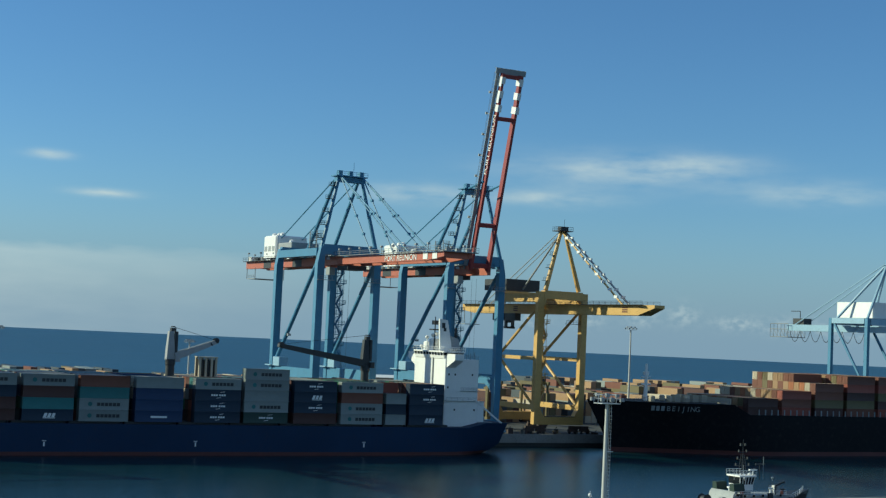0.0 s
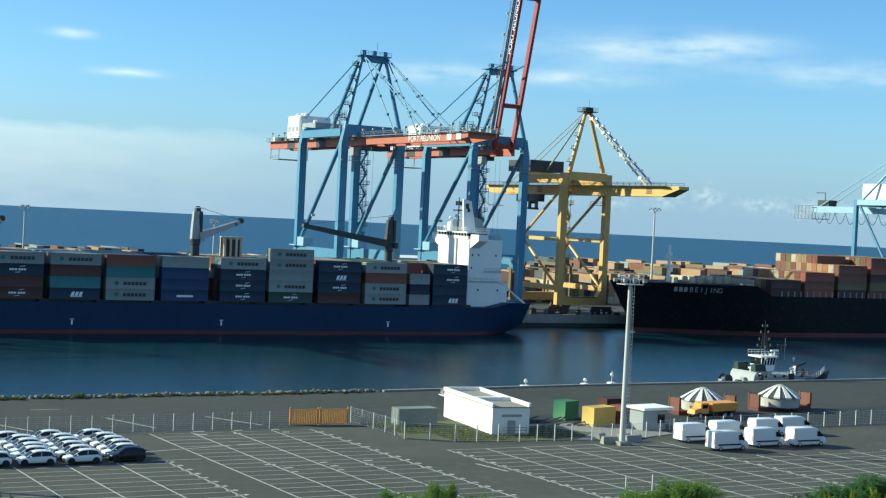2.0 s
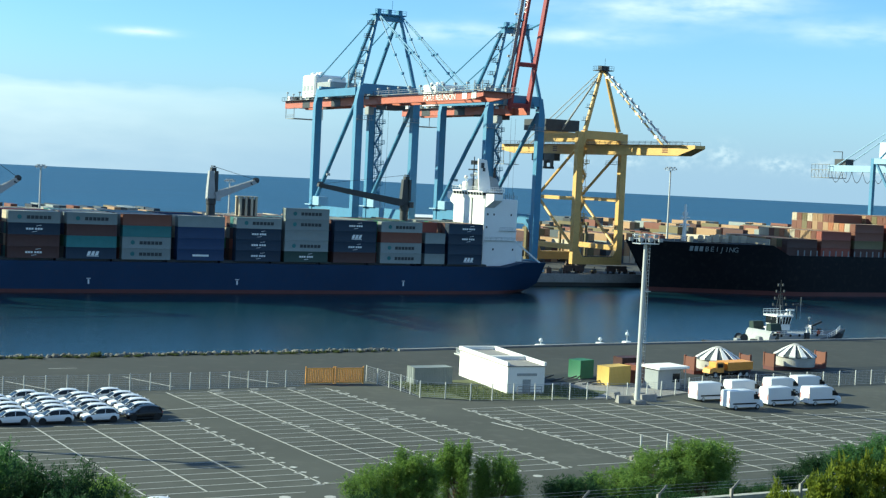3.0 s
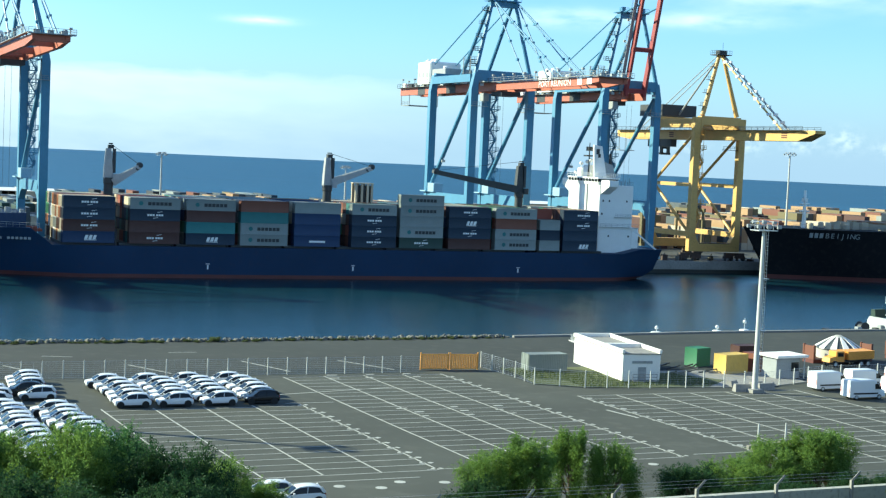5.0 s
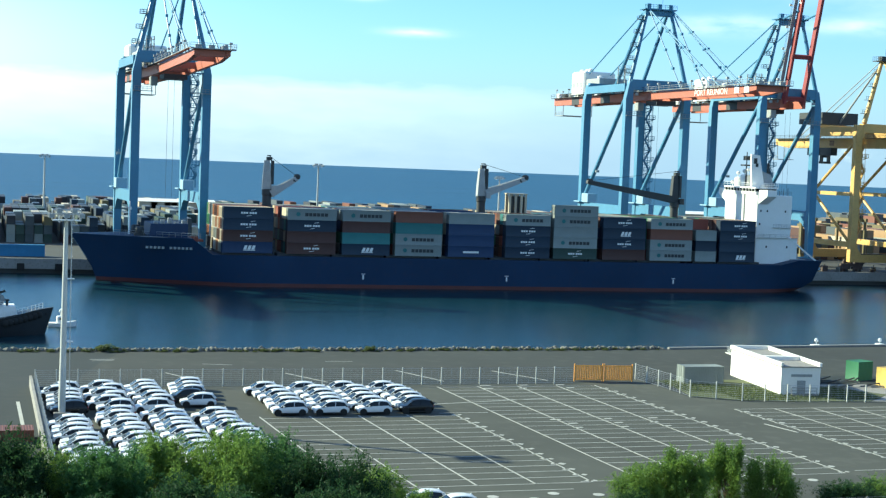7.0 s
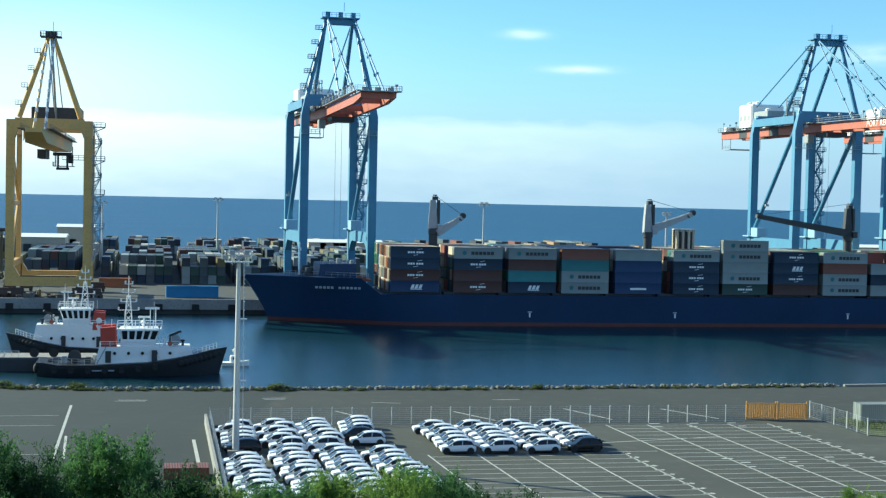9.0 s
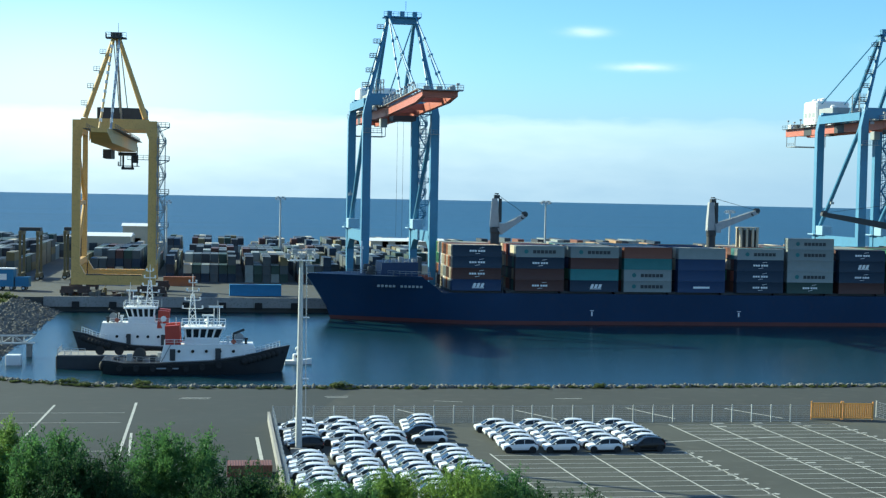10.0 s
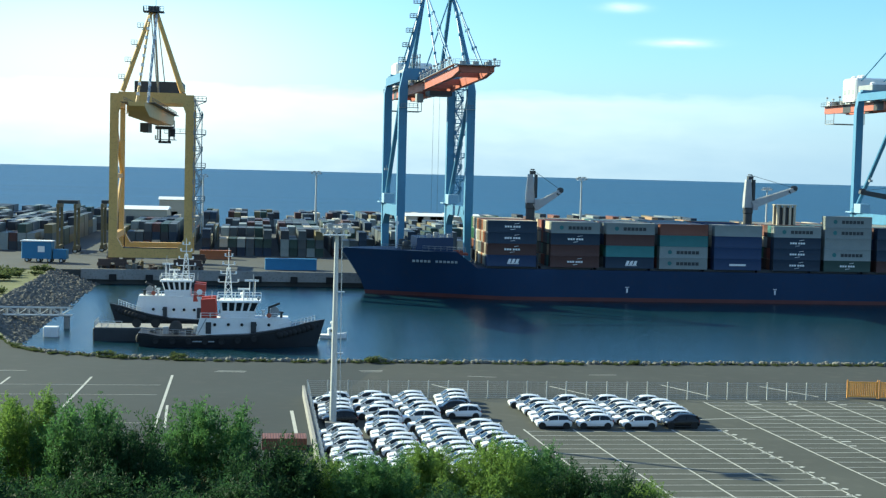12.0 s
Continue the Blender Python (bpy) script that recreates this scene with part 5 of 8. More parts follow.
blue_crane(36.6, False, "tall blue quay crane with its orange boom lowered over the bow", False, 2.5, 1.4)
blue_crane(174.6, False, "tall blue quay crane with lettered orange boom lowered")
blue_crane(217.6, True, "tall blue quay crane with its red boom raised upright")
yellow_crane(-37.6, "mustard yellow quay crane seen end on, boom level over the basin", W=21.2, stair_x=21.4, trolley_y=52.0, apex=68.6).matrix_basis = pose(-37.6, RAIL_Y, -0.1) @ Matrix.Diagonal((1, 1, 1.018, 1))
yellow_crane(250.6, "mustard yellow quay crane beside the ship's stern, boom level", W=18.6, stair_x=2.6, trolley_y=30.0)


def pale_crane(x0):
    t = thing("quay_crane", x0, RAIL_Y, 0, label="pale blue quay crane with white machinery house and hanging festoon cable", category="crane")
    W, GA, lw = 20.0, 18.0, 1.9
    for x in (0, W - lw):
        for y in (0, GA):
            bm = bmesh.new()
            box(bm, x + 0.3, x + lw - 0.3, y - 0.7, y + 0.7, 6.4, 46)
            part("leg", bm, BLUE, t)
            bogies(t, x + lw / 2, y, 6.4, BLUE, DARK)
        bm = bmesh.new()
        tube(bm, (x + lw / 2, GA - 1, 45), (x + lw / 2, 1, 22), 0.5, 8)
        part("diagonal_brace", bm, BLUE, t)
        bm = bmesh.new()
        box(bm, x + 0.2, x + lw - 0.2, 0.9, GA - 0.9, 20, 22)
        part("portal_beam", bm, PALE_BLUE, t)
        bm = bmesh.new()
        box(bm, x + 0.2, x + lw - 0.2, 0.9, GA - 0.9, 44, 46)
        part("top_tie", bm, PALE_BLUE, t)
    for y in (0, GA):
        for z0, z1 in ((6.6, 8.6), (43.6, 46)):
            bm = bmesh.new()
            box(bm, lw, W - lw, y - 0.7, y + 0.7, z0, z1)
            part("cross_beam", bm, PALE_BLUE, t)
    c = W / 2
    for s in (-2.6, 2.6):
        bm = bmesh.new()
        box(bm, c + s - 0.5, c + s + 0.5, -46, 48, 41.0, 43.4)
        part("girder", bm, PALE_BLUE, t)
        bm = bmesh.new()
        tube(bm, (c + s * 0.4, 0, 66), (c + s, 44, 43.4), 0.2, 6)
        part("back_stay", bm, PALE_BLUE, t)
        bm = bmesh.new()
        tube(bm, (c + s * 0.4, 0, 66), (c + s, -36, 43.4), 0.2, 6)
        part("fore_stay", bm, PALE_BLUE, t)
    bm = bmesh.new()
    soft_box(bm, c - 5.5, c + 5.5, 1, 19, 46.2, 52.0, 0.15)
    part("machinery_house", bm, WHITE, t, "white machinery house")
    for x in (1, W - 1):
        for y in (0, 15):
            bm = bmesh.new()
            tube(bm, (x, y, 46), (c, 0, 66), 0.5, 8)
            part("mast_leg", bm, PALE_BLUE, t)
    bm = bmesh.new()
    for k in range(7):
        pts = [Vector((c - 3.4, 46 - k * 5.6 - 5.6 * q / 6, 41 - 4.2 * (1 - (2 * q / 6 - 1) ** 2))) for q in range(7)]
        for a, b in zip(pts, pts[1:]):
            tube(bm, a, b, 0.12, 4)
    part("festoon_cable", bm, DARK, t)
    bm = bmesh.new()
    for x in (c - 4.4, c + 4.4):
        for z in (38.5, 41.5, 43.6):
            tube(bm, (x, 46, z), (x, 56, z), 0.14, 4)
        for k in range(6):
            tube(bm, (x, 46 + k * 2, 38.5), (x, 46 + k * 2, 43.6), 0.12, 4)
            if k < 5:
                tube(bm, (x, 46 + k * 2, 38.5), (x, 48 + k * 2, 41.5), 0.1, 4)
    box(bm, c - 4.4, c + 4.4, 46, 56, 38.4, 38.6)
    part("tail_platform", bm, GREY, t)
    bm = bmesh.new()
    box(bm, c - 2, c + 2, 40, 46, 43.4, 45.8)
    tube(bm, (c - 2, 42, 45.8), (c - 2, 42, 48.6), 0.15, 5)
    tube(bm, (c - 2, 42, 48.6), (c - 2, 47, 48.6), 0.15, 5)
    part("tail_winch", bm, DARK, t)
    return t


pale_crane(391.2)


# ---- car park: lines, fence, gate ----
def stripe(parent, x0, y0, x1, y1, w=0.14, z=ZN + 0.012):
    bm = bmesh.new()
    beam(bm, (x0, y0, z), (x1, y1, z), w, 0.014)
    return part("bay_line", bm, LINE, parent)


lines = thing("road_marking", 30, 118, 0, label="worn white bay lines painted on the car park", category="road marking", kind="structure")
lines.matrix_basis = pose(0, 0, 0)
lrng = random.Random(3)
LEAN = -0.056
BLOCKS = [(32.6, 5.75, 4, 126.0, 162.5), (60.9, 5.6, 4, 126.5, 182.5), (92.8, 5.6, 6, 120.0, 163.0), (126.5, 5.6, 9, 118.5, 150.5)]
for x0, step, n, ya, yb in BLOCKS:
    for k in range(n + 1):
        numbered = k == (n if x0 < 90 else 0)
        x = x0 + k * step
        if numbered:
            # worn bay numbers as short bars beside the line
            y = ya + 0.7
            while y < yb:
                for j in range(2):
                    a = x + LEAN * (y - 125) - 0.3 + j * 0.7 + lrng.uniform(-0.1, 0.1)
                    stripe(lines, a, y - 0.25, a + lrng.uniform(0.3, 0.5), y + lrng.uniform(-0.1, 0.3), lrng.uniform(0.4, 0.7))
                y += 2.52
        stripe(lines, x + LEAN * (ya - 125), ya, x + LEAN * (yb - 125), yb, 0.17)
    y = ya
    while y <= yb:
        for k in range(n):
            a = x0 + k * step + LEAN * (y - 125)
            stripe(lines, a + 0.15, y + lrng.uniform(-0.05, 0.05), a + step - 0.15, y + lrng.uniform(-0.05, 0.05), lrng.uniform(0.1, 0.15))
        if 59 < x0 < 62 and (y > 178 or 150 < y < 158):
            for k in range(1, n):
                a = x0 + k * step + LEAN * (y - 125) + lrng.uniform(-0.9, 0.6)
                stripe(lines, a, y + 1.2, a + lrng.uniform(0.8, 1.6), y + 1.25, 0.45)
        y += 2.52
stripe(lines, 53.2, 169.3, 69.4, 172.7, 0.22)
for x0, x1, y in ((31.6, 52.6, 123.5), (54.5, 76, 126.3), (52.0, 58, 163.2), (85, 97, 127.5)):
    stripe(lines, x0, y, x1, y)
stripe(lines, 89.2, 153.0, 90.4, 147.5, 0.3)
for x, y in ((44, 121.5), (47.5, 120.2), (50, 122.0), (54, 121), (60, 120), (66, 122), (71, 121.2), (78, 124)):
    bm = bmesh.new()
    lathe(bm, [(0.55, 0.0), (0.55, 0.016)], 10, (x, y, ZN + 0.004))
    part("bay_number_spot", bm, LINE, lines)
# lane lines on the apron to the west
apron = thing("road_marking", 0, 0, 0, label="white lane lines on the grey apron", category="road marking", kind="structure")
for x0, y0, x1, y1, w in ((-32.4, 194, -32.2, 200.5, 0.3), (-22.4, 172, -21.6, 201, 0.3), (-10.7, 159, -11.0, 203, 0.34), (-9.6, 163, -10.2, 178, 0.3), (4.6, 174.5, 4.8, 157, 0.4),
                          (-40, 206.5, -31, 206.5, 0.25), (-5, 207.5, -1, 207.3, 0.25), (-5.4, 206.6, -1.2, 206.4, 0.2), (30, 204, 34, 203, 0.2), (48, 206, 52, 206, 0.2), (15, 208.6, 18.4, 208.8, 0.25), (15.2, 207.4, 18.2, 207.6, 0.2),
                          (24, 196, 27.5, 189, 0.25), (40, 195, 44, 187, 0.25), (56, 197, 60, 187, 0.25), (70, 196, 75, 187, 0.25)):
    stripe(apron, x0, y0, x1, y1, w)
for y in (186, 194, 166):
    stripe(apron, -38, y, -12, y, 0.12)


def fence(name, path, step, label, high=2.3):
    t = thing(name, 0, 0, 0, label=label, category="fence")
    for (xa, ya), (xb, yb) in zip(path, path[1:]):
        d = math.hypot(xb - xa, yb - ya)
        n = max(1, round(d / step))
        for i in range(n):
            x, y = xa + (xb - xa) * i / n, ya + (yb - ya) * i / n
            bm = bmesh.new()
            box(bm, x - 0.06, x + 0.06, y - 0.06, y + 0.06, ZN, ZN + high)
            part("post", bm, STEEL_WHITE, t)
        bm = bmesh.new()
        for k in range(9):
            z = ZN + 0.15 + k * (high - 0.3) / 8
            tube(bm, (xa, ya, z), (xb, yb, z), 0.012 if k not in (0, 8) else 0.02, 3)
        m = int(d / 0.9)
        for i in range(m):
            x, y = xa + (xb - xa) * i / m, ya + (yb - ya) * i / m
            tube(bm, (x, y, ZN + 0.1), (x, y, ZN + high - 0.1), 0.01, 3)
        part("wire_mesh", bm, STEEL, t)
    return t


STEEL_WHITE = mat("white_fence_post", (0.5, 0.51, 0.49), 0.6, var=0.1, bump=0.0, dirty=0.2)
fence("fence", [(6.8, 119), (6.8, 184.3), (40, 184.3), (77.6, 184.3)], 2.6, "wire mesh fence on white concrete posts along the car park")
fence("fence", [(88.4, 187.4), (89.2, 178), (89.2, 172.2), (95, 168.8), (104, 167.2), (112, 166.6), (121, 165.2)], 2.9, "wire fence with white posts round the grassy yard")
fence("fence", [(121, 165.2), (134, 169.6), (172, 171.4), (212, 171.6)], 3.6, "wire mesh fence with white posts behind the vans")
bm = bmesh.new()
loft(bm, [[(6.2, 119, ZN), (6.5, 119, ZN), (6.5, 119, ZN + 1.3), (6.2, 119, ZN + 1.3)], [(6.2, 186, ZN), (6.5, 186, ZN), (6.5, 186, ZN + 1.3), (6.2, 186, ZN + 1.3)]])
solid("wall_low", bm, CONCRETE, label="low concrete kerb wall beside the car park fence", category="wall", kind="structure")

gate = thing("gate", 78.6, 186.3, ZN, -6, label="closed orange slatted double gate in the fence", category="gate")
GATE = mat("gate_orange_paint", (0.85, 0.38, 0.08), 0.6, var=0.15, bump=0.0, dirty=0.3)
for s in (0, 4.3):
    bm = bmesh.new()
    for z in (0.15, 2.1):
        box(bm, s, s + 4.15, -0.05, 0.05, z, z + 0.12)
    for x in (s, s + 4.05):
        box(bm, x, x + 0.12, -0.07, 0.07, 0.0, 2.45)
    part("gate_frame", bm, GATE, gate)
    for k in range(16):
        bm = bmesh.new()
        x = s + 0.2 + k * 0.245
        box(bm, x, x + 0.17, -0.025, 0.025, 0.27, 2.1)
        part("slat", bm, GATE, gate)

# ---- cars ----
CAR_WHITE = mat("white_car_paint", (0.74, 0.75, 0.76), 0.25, var=0.02, bump=0.0, dirty=0.0, spec=0.6)
CAR_BLACK = mat("black_car_paint", (0.008, 0.009, 0.011), 0.25, var=0.1, bump=0.0, dirty=0.0, spec=0.35)
LAMP_RED = mat("tail_lamp_red", (0.35, 0.02, 0.02), 0.3, var=0.1, bump=0.0, dirty=0.0)
LAMP_CLEAR = mat("head_lamp_glass", (0.6, 0.62, 0.65), 0.15, var=0.05, bump=0.0, dirty=0.0, spec=0.6)


def wheel(t, x, y, r, w):
    bm = bmesh.new()
    lathe(bm, [(r * 0.62, -w / 2), (r, -w / 2 + 0.03), (r, w / 2 - 0.03), (r * 0.62, w / 2)], 14)
    bmesh.ops.rotate(bm, verts=bm.verts[:], cent=(0, 0, 0), matrix=Matrix.Rotation(radians(90), 3, "X"))
    bmesh.ops.translate(bm, verts=bm.verts[:], vec=(x, y, r))
    tyre = part("wheel", bm, RUBBER, t)
    bm = bmesh.new()
    lathe(bm, [(0.05, -w / 2 - 0.01), (r * 0.6, -w / 2 - 0.005), (r * 0.6, w / 2 + 0.005), (0.05, w / 2 + 0.01)], 10)
    bmesh.ops.rotate(bm, verts=bm.verts[:], cent=(0, 0, 0), matrix=Matrix.Rotation(radians(90), 3, "X"))
    bmesh.ops.translate(bm, verts=bm.verts[:], vec=(x, y, r))
    part("rim", bm, STEEL, tyre)


def car_ring(x, z0, z1, w0, w1):
    h = (z1 - z0)
    return [(x, -w0 * 0.9, z0), (x, -w0, z0 + h * 0.25), (x, -w0, z0 + h * 0.65), (x, -w1, z1 - 0.03), (x, -w1 * 0.7, z1), (x, w1 * 0.7, z1), (x, w1, z1 - 0.03), (x, w0, z0 + h * 0.65), (x, w0, z0 + h * 0.25), (x, w0 * 0.9, z0)]


def car(paint, label):
    """Small hatchback, nose to -x, centred."""
    t = thing("car", 0, 0, 0, label=label, category="car", group="parked cars")
    bm = bmesh.new()
    loft(bm, [car_ring(*r) for r in ((-2.08, 0.42, 0.66, 0.55, 0.5), (-1.98, 0.28, 0.76, 0.76, 0.66), (-1.6, 0.22, 0.86, 0.85, 0.74), (-1.0, 0.2, 0.96, 0.87, 0.78),
                                     (0.2, 0.2, 1.0, 0.88, 0.8), (1.2, 0.2, 1.02, 0.88, 0.8), (1.8, 0.24, 1.04, 0.85, 0.76), (2.02, 0.32, 0.98, 0.78, 0.68), (2.08, 0.45, 0.8, 0.7, 0.6))])
    part("body", bm, paint, t)

    arch = ((-1.2, 0.97), (-0.85, 1.2), (-0.5, 1.41), (-0.15, 1.51), (0.4, 1.55), (0.95, 1.54), (1.45, 1.47), (1.78, 1.33), (1.98, 1.04))
    bm = bmesh.new()
    rings = []
    for x, z in arch:
        w1 = 0.79 - 0.19 * (z - 0.97) / 0.54
        zs = z - 0.03
        rings.append([(x, -0.8, 0.9), (x, -0.79, 0.95), (x, -w1, zs - 0.02), (x, -w1 * 0.75, zs), (x, w1 * 0.75, zs), (x, w1, zs - 0.02), (x, 0.79, 0.95), (x, 0.8, 0.9)])
    loft(bm, rings)
    part("window_glass", bm, GLASS, t, "dark tinted car windows")
    bm = bmesh.new()
    rings = []
    for x, z in ((-0.46, 1.42), *arch[3:7], (1.72, 1.37)):
        w1 = 0.81 - 0.19 * (z - 0.97) / 0.54
        rings.append([(x, -w1, z - 0.09), (x, -w1 + 0.03, z - 0.02), (x, -w1 * 0.6, z + 0.03), (x, w1 * 0.6, z + 0.03), (x, w1 - 0.03, z - 0.02), (x, w1, z - 0.09)])
    loft(bm, rings)
    part("roof", bm, paint, t)
    for s in (-1, 1):
        for a, b, w, h in (((-1.14, 0.775, 0.97), (-0.45, 0.66, 1.41), 0.06, 0.07), ((0.42, 0.785, 0.97), (0.48, 0.64, 1.44), 0.05, 0.08), ((1.95, 0.76, 0.98), (1.62, 0.66, 1.4), 0.1, 0.24)):
            bm = bmesh.new()
            beam(bm, (a[0], s * a[1], a[2]), (b[0], s * b[1], b[2]), w, h)
            part("pillar", bm, paint, t)
    for x in (-1.42, 1.38):
        for y in (-0.78, 0.78):
            wheel(t, x, y, 0.345, 0.22)
    for s in (-1, 1):
        bm = bmesh.new()
        soft_box(bm, -1.99, -1.72, s * 0.58 - 0.16, s * 0.58 + 0.16, 0.6, 0.78, 0.04)
        part("headlight", bm, LAMP_CLEAR, t)
        bm = bmesh.new()
        soft_box(bm, 1.92, 2.06, s * 0.66 - 0.1, s * 0.66 + 0.1, 0.7, 0.96, 0.04)
        part("tail_light", bm, LAMP_RED, t)
        bm = bmesh.new()
        soft_box(bm, -0.85, -0.68, s * 0.93 - 0.1, s * 0.93 + 0.1, 0.95, 1.08, 0.03)
        part("mirror", bm, paint, t)
    bm = bmesh.new()
    box(bm, -2.1, -2.0, -0.45, 0.45, 0.36, 0.52)
    part("grille", bm, DARK, t)
    for x in (-1.42, 1.38):
        for s in (-1, 1):
            bm = bmesh.new()
            lathe(bm, [(0.36, -0.04), (0.43, -0.04), (0.43, 0.04), (0.36, 0.04)], 14)
            bmesh.ops.rotate(bm, verts=bm.verts[:], cent=(0, 0, 0), matrix=Matrix.Rotation(radians(90), 3, "X"))
            bmesh.ops.translate(bm, verts=bm.verts[:], vec=(x, s * 0.87, 0.36))
            part("wheel_arch", bm, RUBBER, t)
    for s in (-1, 1):
        bm = bmesh.new()
        box(bm, -1.0, 0.96, s * 0.86 - 0.05, s * 0.86 + 0.05, 0.2, 0.34)
        part("sill", bm, RUBBER, t)
    for piece in t.children:
        if not piece.name.startswith("wheel"):
            piece.data.transform(Matrix.Diagonal((1.0, 1.02, 1.05, 1.0)))
    return t


white_car = car(CAR_WHITE, "white hatchback car parked in a tight row on asphalt")
white_car.matrix_basis = pose(34.1, 163.6, ZN + 0.006)
crng = random.Random(11)
spots = []
for k, x in enumerate((34.1, 39.1, 44.0, 49.2)):
    spots += [(x - (0.8 if j == 5 else 0) + crng.uniform(-0.25, 0.25), 163.6 + 2.78 * j + crng.uniform(-0.15, 0.15)) for j in range(6) if not (k in (0, 3) and j == 0)]
for x, ya, n in ((9.3, 165.6, 6), (14.4, 166.4, 6), (19.4, 166.6, 6)):
    spots += [(x + crng.uniform(-0.5, 0.5), ya + 2.7 * j + crng.uniform(-0.2, 0.2)) for j in range(n) if not (x < 10 and j == 0)]
spots += [(24.6, 169.8), (24.2, 175.8), (24.4, 178.6), (24.6, 181.6)]
for x, ya, yb, lean in ((9.6, 137.0, 157.5, -0.055), (14.9, 137.0, 163.5, -0.05), (20.2, 137.0, 163.6, -0.06), (25.6, 138.0, 160.6, -0.07)):
    y = ya
    while y < yb:
        spots.append((x + lean * (y - 150) + crng.uniform(-0.3, 0.3), y))
        y += crng.uniform(2.25, 2.65)
spots += [(36.4, 118.2), (38.6, 116.2)]
for x, y in spots:
    copy_thing(white_car, pose(x, y, ZN + 0.006, 0, 0, crng.uniform(-2, 2)))
black_car = car(CAR_BLACK, "black hatchback car parked at the end of the white rows")
black_car.matrix_basis = pose(49.2, 163.9, ZN + 0.006, 0, 0, 1)
copy_thing(black_car, pose(9.8, 165.6, ZN + 0.006))
copy_thing(black_car, pose(23.6, 172.9, ZN + 0.006))


def van(label):
    t = thing("van", 0, 0, 0, label=label, category="van", group="parked vans")
    bm = bmesh.new()

    def ring(x, z0, z1, w):
        return [(x, -w, z0), (x, -w * 1.02, z0 + (z1 - z0) * 0.5), (x, -w * 0.93, z1 - 0.12), (x, -w * 0.82, z1), (x, w * 0.82, z1), (x, w * 0.93, z1 - 0.12), (x, w * 1.02, z0 + (z1 - z0) * 0.5), (x, w, z0)]
    loft(bm, [ring(0, 0.42, 2.55, 0.98), ring(0.12, 0.35, 2.62, 1.0), ring(3.9, 0.35, 2.62, 1.0), ring(4.35, 0.35, 2.45, 0.98), ring(5.15, 0.35, 1.45, 0.98), ring(5.75, 0.38, 1.2, 0.95), ring(5.95, 0.48, 0.9, 0.85)])
    part("body", bm, CAR_WHITE, t)
    bm = bmesh.new()
    for s in (-1, 1):
        loft(bm, [[(4.1, s * 0.995, 1.42), (5.05, s * 0.995, 1.42), (4.5, s * 0.955, 2.12), (4.1, s * 0.955, 2.12)], [(4.1, s * 1.03, 1.42), (5.05, s * 1.03, 1.42), (4.5, s * 0.985, 2.12), (4.1, s * 0.985, 2.12)]])
    part("side_window", bm, GLASS, t)
    bm = bmesh.new()
    loft(bm, [[(4.48, -0.85, 2.3), (4.48, 0.85, 2.3), (5.14, 0.88, 1.5), (5.14, -0.88, 1.5)], [(4.53, -0.85, 2.33), (4.53, 0.85, 2.33), (5.19, 0.88, 1.53), (5.19, -0.88, 1.53)]])
    part("windscreen", bm, GLASS, t)
    bm = bmesh.new()
    for s in (-1, 1):
        box(bm, 0.6, 4.6, s * 1.0 - 0.03, s * 1.0 + 0.03, 0.75, 0.95)
    part("rubbing_strip", bm, RUBBER, t)
    for x in (1.1, 4.85):
        for y in (-0.9, 0.9):
            wheel(t, x, y, 0.36, 0.24)
    for s in (-1, 1):
        bm = bmesh.new()
        soft_box(bm, -0.02, 0.1, s * 0.88 - 0.08, s * 0.88 + 0.08, 0.9, 1.7, 0.03)
        part("tail_light", bm, LAMP_RED, t)
        bm = bmesh.new()
        soft_box(bm, 4.7, 4.9, s * 1.15 - 0.12, s * 1.15 + 0.12, 1.4, 1.8, 0.03)
        part("mirror", bm, RUBBER, t)
        bm = bmesh.new()
        soft_box(bm, 5.5, 5.86, s * 0.72 - 0.14, s * 0.72 + 0.14, 0.85, 1.1, 0.03)
        part("headlight", bm, LAMP_CLEAR, t)
    return t


a_van = van("white panel van parked on the car park")
a_van.matrix_basis = pose(126.6, 155.2, ZN + 0.006)
for x, y, r in ((134.4, 156.6, 1), (141.2, 155.9, -1), (126.6, 162.2, 2), (133.6, 163.4, 0), (141.6, 164.4, 1), (147.6, 165.6, -2)):
    copy_thing(a_van, pose(x, y, ZN + 0.006, 0, 0, r))

